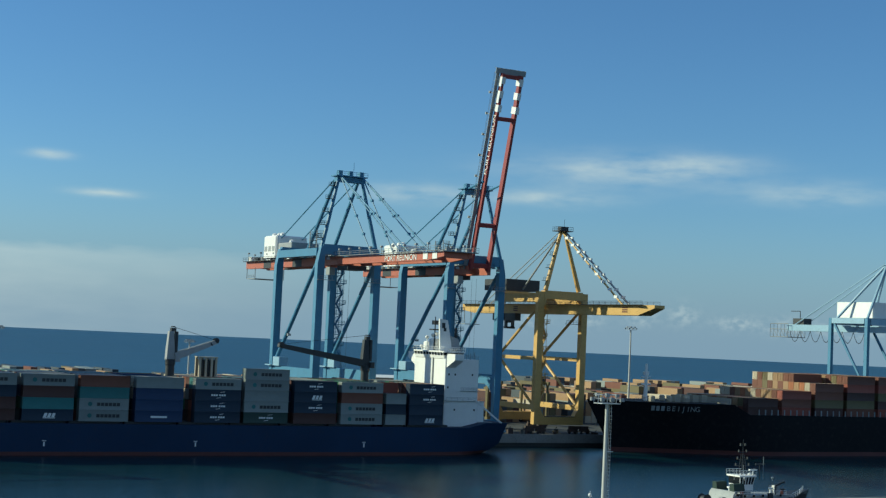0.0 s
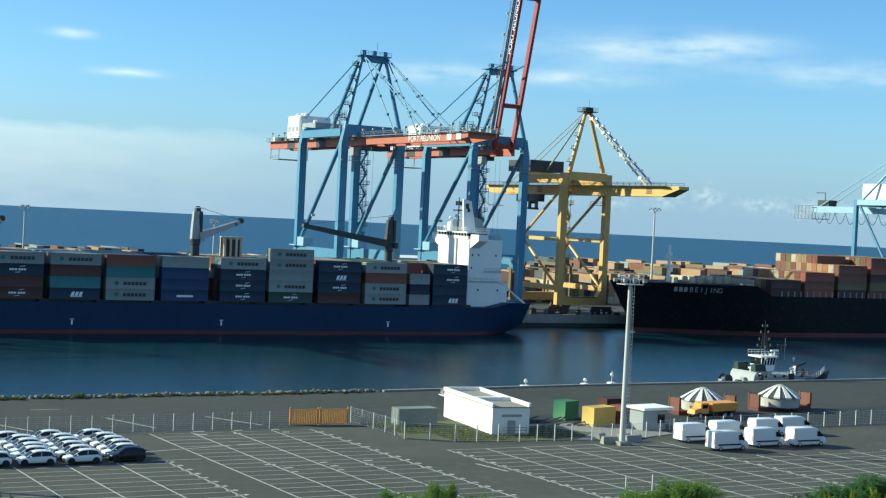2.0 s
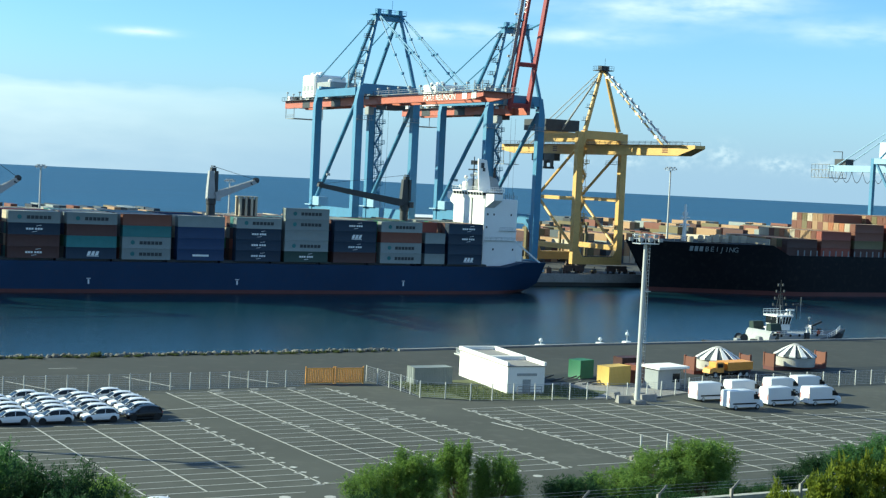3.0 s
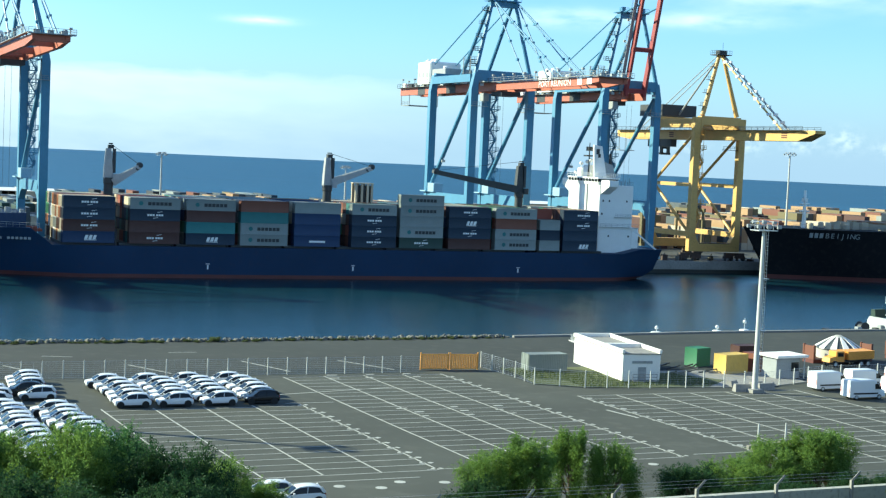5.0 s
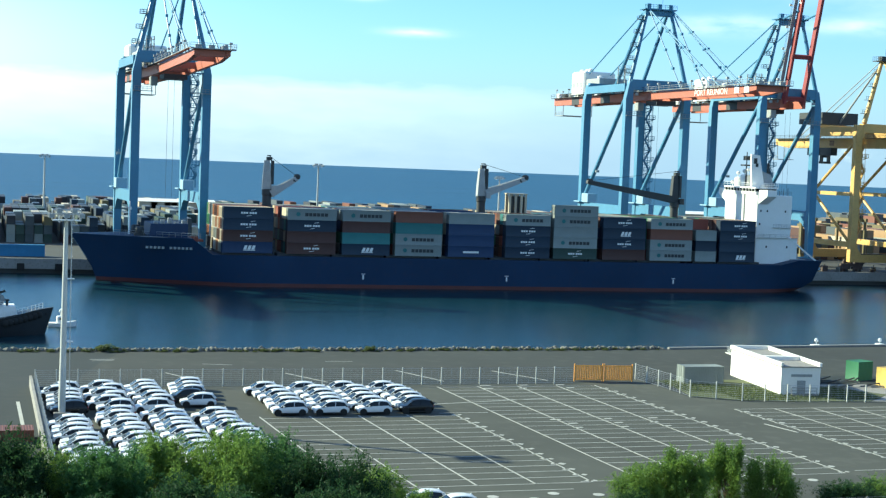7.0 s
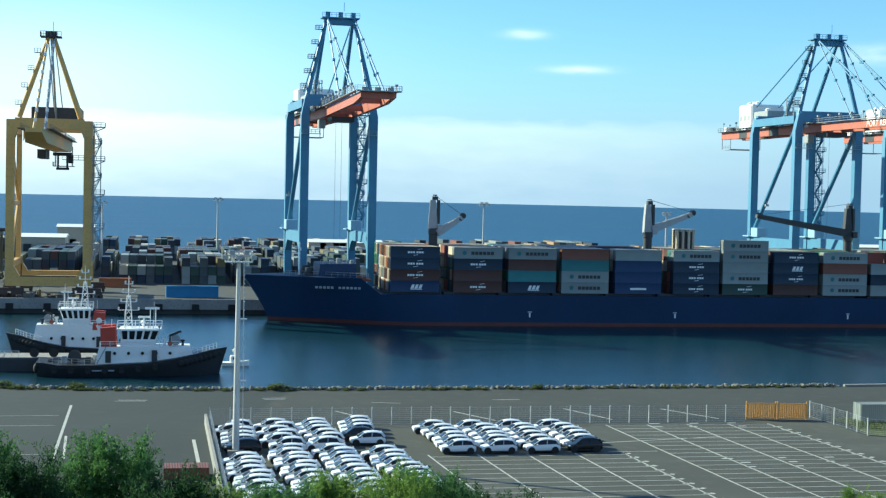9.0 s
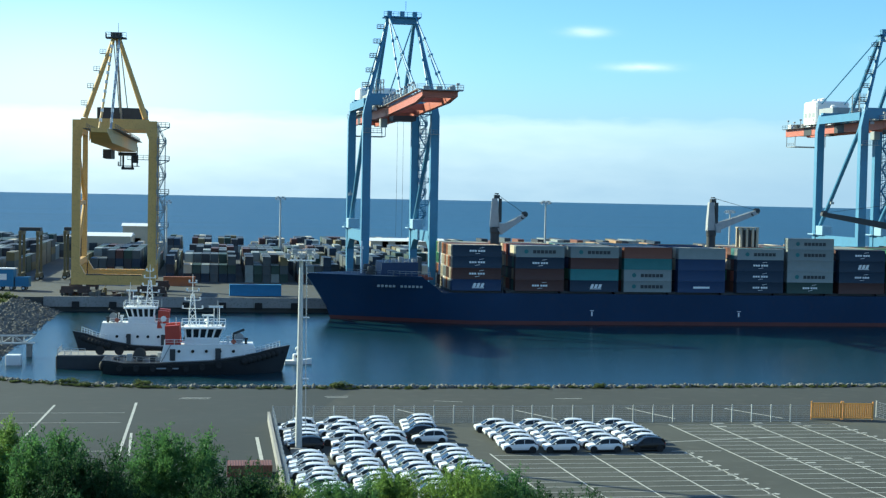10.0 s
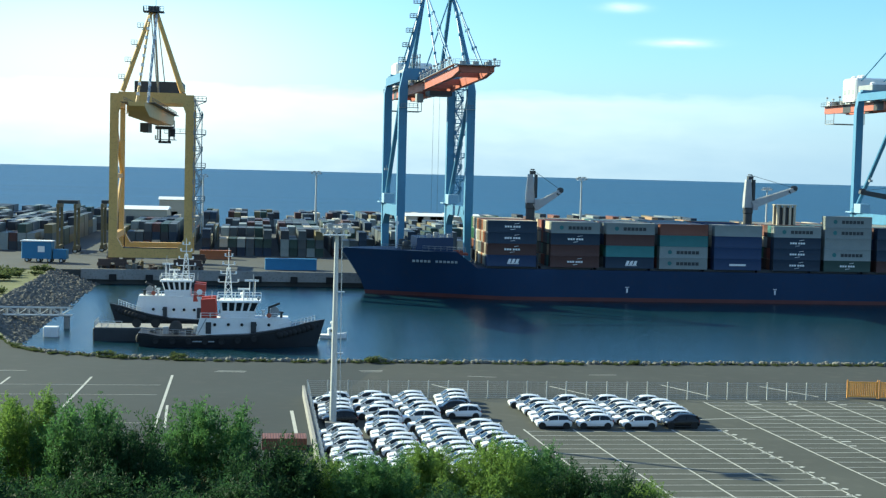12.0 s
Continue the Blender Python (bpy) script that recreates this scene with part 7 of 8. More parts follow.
    loft(bm, [[(L * 0.455, -B * 0.235, z1 + 1.2), (L * 0.64, -B * 0.235, z1 + 1.2), (L * 0.64, B * 0.235, z1 + 1.2), (L * 0.455, B * 0.235, z1 + 1.2)], [(L * 0.45, -B * 0.25, z1 + 2.7), (L * 0.66, -B * 0.25, z1 + 2.7), (L * 0.66, B * 0.25, z1 + 2.7), (L * 0.45, B * 0.25, z1 + 2.7)]])
    part("bridge_window", bm, GLASS, t, "dark wheelhouse windows")
    for k in range(6):
        bm = bmesh.new()
        q = k / 5
        beam(bm, (L * (0.455 + 0.185 * q), -B * 0.238, z1 + 1.2), (L * (0.45 + 0.21 * q), -B * 0.253, z1 + 2.7), 0.34, 0.14)
        part("window_post", bm, WHITE, t)
    bm = bmesh.new()
    soft_box(bm, L * 0.43, L * 0.675, -B * 0.29, B * 0.29, z1 + 2.7, z1 + 3.0, 0.1)
    roof = part("bridge_roof", bm, WHITE, t)
    for yy in (-B * 0.29, B * 0.29):
        bm = bmesh.new()
        rail(bm, (L * 0.43, yy, z1 + 3.0), (L * 0.675, yy, z1 + 3.0), 5, 1.0)
        part("roof_rail", bm, WHITE, roof)
    bm = bmesh.new()
    zt = z1 + 3.0
    for sx, sy in ((-0.7, -0.6), (-0.7, 0.6), (0.7, -0.6), (0.7, 0.6)):
        tube(bm, (L * 0.49 + sx, sy, zt), (L * 0.49 + sx * 0.35, sy * 0.35, zt + mast_h * 0.62), 0.09, 5)
    for k in range(5):
        q0, q1 = k / 5, (k + 1) / 5
        for s in (-1, 1):
            a, b = 0.7 - 0.45 * q0, 0.7 - 0.45 * q1
            tube(bm, (L * 0.49 - s * a, -a * 0.85, zt + mast_h * 0.62 * q0), (L * 0.49 + s * b, -b * 0.85, zt + mast_h * 0.62 * q1), 0.05, 4)
    tube(bm, (L * 0.49, 0, zt + mast_h * 0.55), (L * 0.49, 0, zt + mast_h), 0.09, 5, 0.05)
    for q, w in ((0.34, 1.7), (0.5, 1.3), (0.68, 1.0), (0.84, 0.6)):
        tube(bm, (L * 0.49 - w, 0, zt + mast_h * q), (L * 0.49 + w, 0, zt + mast_h * q), 0.07, 5)
        for s in (-1, 1):
            box(bm, L * 0.49 + s * w - 0.15, L * 0.49 + s * w + 0.15, -0.15, 0.15, zt + mast_h * q, zt + mast_h * q + 0.5)
    tube(bm, (L * 0.61, -0.6, zt), (L * 0.61, -0.6, zt + mast_h * 0.4), 0.07, 5)
    tube(bm, (L * 0.64, 0.4, zt), (L * 0.64, 0.4, zt + mast_h * 0.4), 0.07, 5)
    box(bm, L * 0.58, L * 0.66, -0.7, -0.5, zt + mast_h * 0.36, zt + mast_h * 0.4)
    part("mast", bm, WHITE, t)
    bm = bmesh.new()
    bmesh.ops.create_icosphere(bm, subdivisions=2, radius=0.45, matrix=Matrix.Translation((L * 0.57, 0.8, zt + 0.8)))
    tube(bm, (L * 0.57, 0.8, zt), (L * 0.57, 0.8, zt + 0.6), 0.12, 5)
    part("radar_dome", bm, WHITE, t)
    # searchlights, life rings, vents and deck gear
    for x, y, z, r in ((0.44, -B * 0.27, zt + 0.5, 0.3), (0.66, -B * 0.27, zt + 0.5, 0.3), (0.6, 0.2, zt + 0.6, 0.35)):
        bm = bmesh.new()
        tube(bm, (x * L, y, z - 0.6), (x * L, y, z), 0.08, 5)
        bmesh.ops.create_icosphere(bm, subdivisions=2, radius=r, matrix=Matrix.Translation((x * L, y, z)))
        part("searchlight", bm, GREY, t)
    for x in (0.4, 0.72):
        bm = bmesh.new()
        lathe(bm, [(0.25, -0.06), (0.42, -0.06), (0.42, 0.06), (0.25, 0.06)], 12)
        bmesh.ops.rotate(bm, verts=bm.verts[:], cent=(0, 0, 0), matrix=Matrix.Rotation(radians(90), 3, "X"))
        bmesh.ops.translate(bm, verts=bm.verts[:], vec=(x * L, -B * 0.34, z1 + 0.6))
        part("life_ring", bm, ORANGE, t)
    for x, h in ((0.36, 1.4), (0.69, 1.1), (0.72, 1.5), (0.79, 0.8)):
        bm = bmesh.new()
        tube(bm, (x * L, -B * 0.12, z1), (x * L, -B * 0.12, z1 + h), 0.22, 8)
        box(bm, x * L - 0.35, x * L + 0.35, -B * 0.12 - 0.35, -B * 0.12 + 0.35, z1 + h, z1 + h + 0.3)
        part("vent", bm, WHITE if h > 1 else DARK, t)
    for k in range(7):
        bm = bmesh.new()
        s = 0.1 + k * 0.09
        lathe(bm, [(0.25, -0.16), (0.5, -0.2), (0.55, 0.0), (0.5, 0.2), (0.25, 0.16)], 12)
        bmesh.ops.rotate(bm, verts=bm.verts[:], cent=(0, 0, 0), matrix=Matrix.Rotation(radians(90), 3, "X"))
        bmesh.ops.translate(bm, verts=bm.verts[:], vec=(s * L, -half(s) - 0.2, top(s) - 0.9))
        part("tyre_fender", bm, RUBBER, t)
    for x0, h in ((0.06, 0.7), (0.13, 1.2), (0.26, 1.0), (0.3, 1.5)):
        bm = bmesh.new()
        soft_box(bm, x0 * L, x0 * L + 1.0, -1.6, -0.4, top(0.2), top(0.2) + h, 0.08)
        part("deck_gear", bm, DARK if h < 1.1 else GREY, t)
    bm = bmesh.new()
    rail(bm, (L * 0.02, -half(0.02) + 0.2, top(0.02)), (L * 0.33, -half(0.33) + 0.2, top(0.33)), 9, 0.9, 0.04)
    part("stern_rail", bm, GREY, t)
    for s in (-1, 1):
        bm = bmesh.new()
        loft(bm, [[(L * 0.345, s * B * 0.26 - 0.7, zf), (L * 0.43, s * B * 0.26 - 0.7, zf), (L * 0.43, s * B * 0.26 + 0.7, zf), (L * 0.345, s * B * 0.26 + 0.7, zf)], [(L * 0.34, s * B * 0.26 - 0.6, zf + 3.2), (L * 0.42, s * B * 0.26 - 0.6, zf + 3.4), (L * 0.42, s * B * 0.26 + 0.6, zf + 3.4), (L * 0.34, s * B * 0.26 + 0.6, zf + 3.2)]])
        part("funnel", bm, funnel, t, "painted funnel with round badge")
    bm = bmesh.new()
    lathe(bm, [(0.55, -0.04), (0.55, 0.04)], 14)
    bmesh.ops.rotate(bm, verts=bm.verts[:], cent=(0, 0, 0), matrix=Matrix.Rotation(radians(90), 3, "X"))
    bmesh.ops.translate(bm, verts=bm.verts[:], vec=(L * 0.383, -B * 0.26 - 0.72, zf + 1.8))
    if badge:
        part("funnel_badge", bm, WHITE, t)
    bm = bmesh.new()
    lathe(bm, [(0.9, -0.9), (1.1, -0.9), (0.7, -0.7), (0.7, 0.7), (1.1, 0.9), (0.9, 0.9)], 12)
    bmesh.ops.rotate(bm, verts=bm.verts[:], cent=(0, 0, 0), matrix=Matrix.Rotation(radians(90), 3, "X"))
    bmesh.ops.translate(bm, verts=bm.verts[:], vec=(L * 0.2, 0, 3.0))
    part("towing_winch", bm, DARK, t)
    bm = bmesh.new()
    lathe(bm, [(0.7, -0.7), (0.9, -0.7), (0.55, -0.5), (0.55, 0.5), (0.9, 0.7), (0.7, 0.7)], 12)
    bmesh.ops.rotate(bm, verts=bm.verts[:], cent=(0, 0, 0), matrix=Matrix.Rotation(radians(90), 3, "X"))
    bmesh.ops.translate(bm, verts=bm.verts[:], vec=(L * 0.75, 0, z1 + 0.9))
    part("bow_winch", bm, GREY, t)
    bm = bmesh.new()
    for a, b in ((0.78, 0.9), (0.9, 0.98)):
        rail(bm, (a * L, -half(a) + 0.3, top(a)), (b * L, -half(b) + 0.15, top(b)), 4, 0.9)
    rail(bm, (L * 0.34, -B * 0.36, z1), (L * 0.77, -B * 0.29, z1), 8, 0.9)
    part("deck_rail", bm, WHITE, t)
    # raised bulwark cap, name bar, sloped after end of the house with its ladder, boat and awning gear
    bm = bmesh.new()
    box(bm, L * 0.77, L * 0.825, -half(0.8) - 0.05, -half(0.8) + 0.3, top(0.8) - 0.95, top(0.8) - 0.7)
    part("name_bar", bm, GREY, t, "pale name bar on the bow")
    bm = bmesh.new()
    box(bm, L * 0.3, L * 0.42, -half(0.35) - 0.16, -half(0.35) + 0.02, 1.0, 1.22)
    part("side_bar", bm, GREY, t, "pale bar on the hull side")
    bm = bmesh.new()
    loft(bm, [[(L * 0.315, -B * 0.36, 1.9), (L * 0.345, -B * 0.36, 1.9), (L * 0.345, B * 0.36, 1.9), (L * 0.315, B * 0.36, 1.9)], [(L * 0.33, -B * 0.36, 4.2), (L * 0.345, -B * 0.36, z1 + 0.9), (L * 0.345, B * 0.36, z1 + 0.9), (L * 0.33, B * 0.36, 4.2)]])
    part("screen_wall", bm, WHITE, t)
    bm = bmesh.new()
    for yy in (-B * 0.38, -B * 0.33):
        beam(bm, (L * 0.325, yy, 2.1), (L * 0.375, yy, z1 + 0.1), 0.1, 0.14)
    for k in range(7):
        p = Vector((L * 0.325, -B * 0.38, 2.1)).lerp(Vector((L * 0.375, -B * 0.38, z1)), (k + 0.5) / 7)
        tube(bm, p, p + Vector((0, B * 0.05, 0)), 0.05, 4)
    part("ladder", bm, GREY, t)
    for x, h in ((0.47, 3.0), (0.55, 2.2), (0.63, 4.6), (0.4, 1.6)):
        bm = bmesh.new()
        tube(bm, (x * L, -B * 0.1, zt), (x * L, -B * 0.1, zt + h), 0.05, 4)
        part("aerial", bm, STEEL_WHITE, t)
    bm = bmesh.new()
    tube(bm, (L * 0.575, 0, zt), (L * 0.575, 0, zt + 1.7), 0.16, 6)
    box(bm, L * 0.575 - 1.0, L * 0.575 + 1.0, -0.2, 0.2, zt + 1.7, zt + 2.0)
    part("radar_scanner", bm, WHITE, t)
    bm = bmesh.new()
    tube(bm, (L * 0.72, -B * 0.16, z1), (L * 0.72, -B * 0.16, z1 + 2.0), 0.14, 6)
    beam(bm, (L * 0.72, -B * 0.16, z1 + 1.8), (L * 0.78, -B * 0.2, z1 + 2.6), 0.3, 0.4)
    part("fire_monitor", bm, DARK, t)
    if narrow:
        mid = L * 0.55
        for piece in t.children_recursive:
            kind_of = piece.name.split(".")[0]
            if kind_of in ("bridge_base", "bridge_window", "window_post", "bridge_roof", "roof_rail"):
                piece.data.transform(Matrix.Translation((mid - 2.2, 0, 0.9)) @ Matrix.Diagonal((0.55, 0.7, 1, 1)) @ Matrix.Translation((-mid, 0, 0)))
            elif kind_of in ("deckhouse", "mast", "screen_wall"):
                piece.data.materials[0] = DARK if kind_of == "mast" else GREY
            elif kind_of in ("funnel", "funnel_badge"):
                piece.data.transform(Matrix.Translation((0, 0, zf)) @ Matrix.Diagonal((1, 1, 0.5, 1)) @ Matrix.Translation((0, 0, -zf)))
        bm = bmesh.new()
        box(bm, mid - 3.4, mid - 1.0, -1.6, 1.6, z1, z1 + 1.0)
        part("bridge_trunk", bm, GREY, t)
    if mirrored:
        for piece in [t, *t.children_recursive]:
            if piece.type == "MESH":
                piece.data.transform(Matrix.Diagonal((-1, 1, 1, 1)))
                piece.data.flip_normals()
    return t


FUNNEL_RED = mat("funnel_red_paint", (0.42, 0.05, 0.03), 0.5, var=0.12, bump=0.0, dirty=0.2)
TUG_BLACK = mat("black_tug_paint", (0.018, 0.02, 0.024), 0.45, var=0.3, bump=0.0, dirty=0.3)
tug(-19.8, 259.5, 31.0, TUG_BLACK, "black hulled tugboat with white wheelhouse and red funnel", FUNNEL_RED, badge=False)
tug(-0.6, 283.5, 25.5, TUG_BLACK, "black hulled tugboat with white wheelhouse moored behind a pontoon", FUNNEL_RED, 8, mirrored=True, extra=1.4)
tug(185.4, 231.5, 33.0, TUG_BLACK, "low dark hulled tugboat with white wheelhouse and green winch", PAINT["dark_green"], 8, 0, -0.5, False, extra=-1.1, narrow=True)
pont = thing("pontoon", -28.2, 263.0, 0, label="dark flat mooring pontoon with railings beside the tugs", category="pontoon")
bm = bmesh.new()
soft_box(bm, 0, 18.0, 0, 7.5, -1, 2.3, 0.15)
part("float", bm, DARK, pont)
bm = bmesh.new()
box(bm, 0.2, 17.8, 0.2, 7.3, 2.3, 2.4)
part("deck", bm, CONCRETE, pont)
bm = bmesh.new()
rail(bm, (0.3, 0.3, 2.4), (5, 0.3, 2.4), 4)
rail(bm, (0.3, 0.3, 2.4), (0.3, 7.2, 2.4), 4)
part("railing", bm, STEEL_WHITE, pont)
for x in (7.5, 10.8):
    bm = bmesh.new()
    lathe(bm, [(0.5, -0.25), (0.8, -0.25), (0.8, 0.25), (0.5, 0.25)], 12)
    bmesh.ops.rotate(bm, verts=bm.verts[:], cent=(0, 0, 0), matrix=Matrix.Rotation(radians(80), 3, "X"))
    bmesh.ops.translate(bm, verts=bm.verts[:], vec=(x, 1.2, 3.1))
    part("tyre", bm, RUBBER, pont)
bm = bmesh.new()
soft_box(bm, 0, 2.6, 0, 2.2, -0.5, 1.8, 0.1)
solid("mooring_float", bm, WHITE, pose(-37.4, 268, 0), label="white steel mooring float by the rocks", category="float")
way = thing("gangway", -58, 282, -1.5, label="white truss gangway over the rocks", category="gangway")
for s in (-0.8, 0.8):
    bm = bmesh.new()
    for z in (4.0, 5.4):
        tube(bm, (0, s, z), (24, s, z), 0.1, 5)
    for k in range(12):
        tube(bm, (k * 2, s, 4.0 if k % 2 else 5.4), (k * 2 + 2, s, 5.4 if k % 2 else 4.0), 0.07, 4)
        tube(bm, (k * 2, s, 4.0), (k * 2, s, 5.4), 0.06, 4)
    part("truss_side", bm, STEEL_WHITE, way)
bm = bmesh.new()
box(bm, 0, 24, -0.8, 0.8, 3.85, 4.0)
part("walkway", bm, STEEL, way)
for x in (6, 23):
    bm = bmesh.new()
    box(bm, x - 0.5, x + 0.5, -0.6, 0.6, -1, 3.85)
    part("pier", bm, CONCRETE, way)


def small_boat(x, y, length, paint, label, mast):
    t = thing("boat", x, y, -0.35, label=label, category="boat", group="small boats")
    bm = bmesh.new()
    loft(bm, [[(s * length, -w, 1.0 + q), (s * length, -w * 0.7, -0.4), (s * length, w * 0.7, -0.4), (s * length, w, 1.0 + q)] for s, w, q in ((0, 1.0, 0), (0.4, 1.25, 0), (0.75, 0.9, 0.15), (1, 0.08, 0.4))])
    part("hull", bm, paint, t)
    bm = bmesh.new()
    soft_box(bm, length * 0.3, length * 0.6, -0.8, 0.8, 0.9, 2.2, 0.2)
    part("cabin", bm, WHITE, t)
    bm = bmesh.new()
    box(bm, length * 0.4, length * 0.58, -0.84, 0.84, 1.55, 2.0)
    part("window", bm, GLASS, t)
    bm = bmesh.new()
    tube(bm, (length * 0.45, 0, 2), (length * 0.45, 0, 2 + mast), 0.07, 5)
    tube(bm, (length * 0.45, -0.6, 2 + mast * 0.6), (length * 0.45, 0.6, 2 + mast * 0.6), 0.05, 4)
    bmesh.ops.create_icosphere(bm, subdivisions=2, radius=0.35, matrix=Matrix.Translation((length * 0.45, 0, 2.0 + mast * 0.7)))
    part("mast", bm, WHITE, t)


small_boat(12.0, 271.0, 5.0, WHITE, "small white work boat moored off the tug's bow", 1.6)
small_boat(142.0, 231.8, 6.4, WHITE, "small white motor boat beside the near quay", 1.4)
small_boat(157.2, 233.4, 4.6, PAINT["orange"], "orange work boat beside the near quay", 1.2)
small_boat(164.0, 234.5, 5.0, PAINT["orange"], "orange pilot boat beside the near quay", 2.4)


# ---- rocks along the banks ----
def rock_pile(name, spots_, paint, label):
    rr = random.Random(len(spots_))
    verts, faces = [], []
    base = bmesh.new()
    bmesh.ops.create_icosphere(base, subdivisions=1, radius=1.0)
    bv = [v.co.copy() for v in base.verts]
    bf = [[v.index for v in f.verts] for f in base.faces]
    base.free()
    for x, y, z, s in spots_:
        m = Euler((rr.uniform(0, 6), rr.uniform(0, 6), rr.uniform(0, 6))).to_matrix()
        sc = Vector((s * rr.uniform(0.7, 1.3), s * rr.uniform(0.7, 1.2), s * rr.uniform(0.5, 0.9)))
        n0 = len(verts)
        for v in bv:
            p = m @ Vector((v.x * sc.x, v.y * sc.y, v.z * sc.z)) * rr.uniform(0.85, 1.15)
            verts.append((x + p.x, y + p.y, z + p.z))
        faces += [[n0 + i for i in f] for f in bf]
    me = bpy.data.meshes.new(name)
    me.from_pydata(verts, [], faces)
    me.materials.append(paint)
    return tagged(new(name, me), label, "rocks", kind="stuff")


BANK = [(108, 218.9), (60, 217.6), (20, 217.2), (-5, 217.9), (-20, 220.6), (-30, 225), (-36, 231.5), (-40, 242)]
rrn = random.Random(9)


def along(path, q):
    total = [math.dist(a, b) for a, b in zip(path, path[1:])]
    d = q * sum(total)
    for (a, b), l in zip(zip(path, path[1:]), total):
        if d <= l:
            return a[0] + (b[0] - a[0]) * d / l, a[1] + (b[1] - a[1]) * d / l
        d -= l
    return path[-1]


pts_ = []
for k in range(4200):
    x, y = along(BANK, rrn.random())
    out = rrn.uniform(-0.2, 5.5)
    pts_.append((x + rrn.uniform(-0.3, 0.3), y + out, 2.9 - max(0, out - 0.6) * 0.6, rrn.uniform(0.22, 0.55)))
rock_pile("rip_rap", pts_, ROCK, "pale rip-rap boulders lining the near bank")
bm = bmesh.new()
loft(bm, [[(x, y - 1.0, -2), (x, y + 6.5, -1.5), (x, y + 0.8, 2.75), (x, y - 1.0, 2.75)] for x, y in BANK])
solid("ground_bank", bm, DARK_ROCK, label="dark stony bank slope under the boulders", category="bank", kind="structure")
bm = bmesh.new()
loft(bm, [[(-52, y, 3.38), (-49.5, y, 3.38), (-38.5, y, -1.2), (-52, y, -1.2)] for y in (240, 262, 300, 340, 381.1)])
solid("ground_mole_slope", bm, DARK_ROCK, label="dark rubble slope of the mole", category="bank", kind="structure")
pts_ = []
for k in range(4600):
    q, y = rrn.random(), rrn.uniform(240, 381)
    pts_.append((-50.5 + 12.0 * q, y, 3.5 - 4.4 * q, rrn.uniform(0.35, 0.8)))
rock_pile("mole_boulders", pts_, DARK_ROCK, "dark basalt boulders covering the mole slope")


# ---- shrubs, trees, hillside wall ----
def leaf_mesh(name, seed, radius, high, count, size, blobs, paint):
    """A crown of many small leaves gathered in uneven clumps."""
    rg = np.random.default_rng(seed)
    centres = rg.normal(0, 1, (blobs, 3))
    centres /= np.linalg.norm(centres, axis=1)[:, None] + 1e-6
    centres *= rg.uniform(0.25, 0.95, (blobs, 1))
    centres = centres * [radius, radius, high * 0.5] + [0, 0, high * 0.52]
    spread = rg.uniform(0.16, 0.34, blobs) * radius
    pick = rg.integers(0, blobs, count)
    off = rg.normal(0, 1, (count, 3))
    off /= np.linalg.norm(off, axis=1)[:, None] + 1e-6
    off *= rg.uniform(0.35, 1.1, (count, 1)) * spread[pick][:, None] * [1, 1, 0.8]
    mid = centres[pick] + off
    mid[:, 2] = np.maximum(mid[:, 2], 0.1)
    d1 = off / (np.linalg.norm(off, axis=1)[:, None] + 1e-6) + rg.normal(0, 0.55, (count, 3)) + [0, 0, 0.25]
    d1 /= np.linalg.norm(d1, axis=1)[:, None]
    d2 = np.cross(d1, rg.normal(0, 1, (count, 3)))
    d2 /= np.linalg.norm(d2, axis=1)[:, None] + 1e-6
    ln = rg.uniform(0.7, 1.5, (count, 1)) * size
    wd = ln * rg.uniform(0.28, 0.45, (count, 1))
    quad = np.stack([mid - d1 * ln * 0.5, mid + d2 * wd * 0.5, mid + d1 * ln * 0.5, mid - d2 * wd * 0.5], 1).reshape(-1, 3)
    me = bpy.data.meshes.new(name)
    me.from_pydata(quad.tolist(), [], [[4 * i, 4 * i + 1, 4 * i + 2, 4 * i + 3] for i in range(count)])
    me.materials.append(paint)
    return me, centres


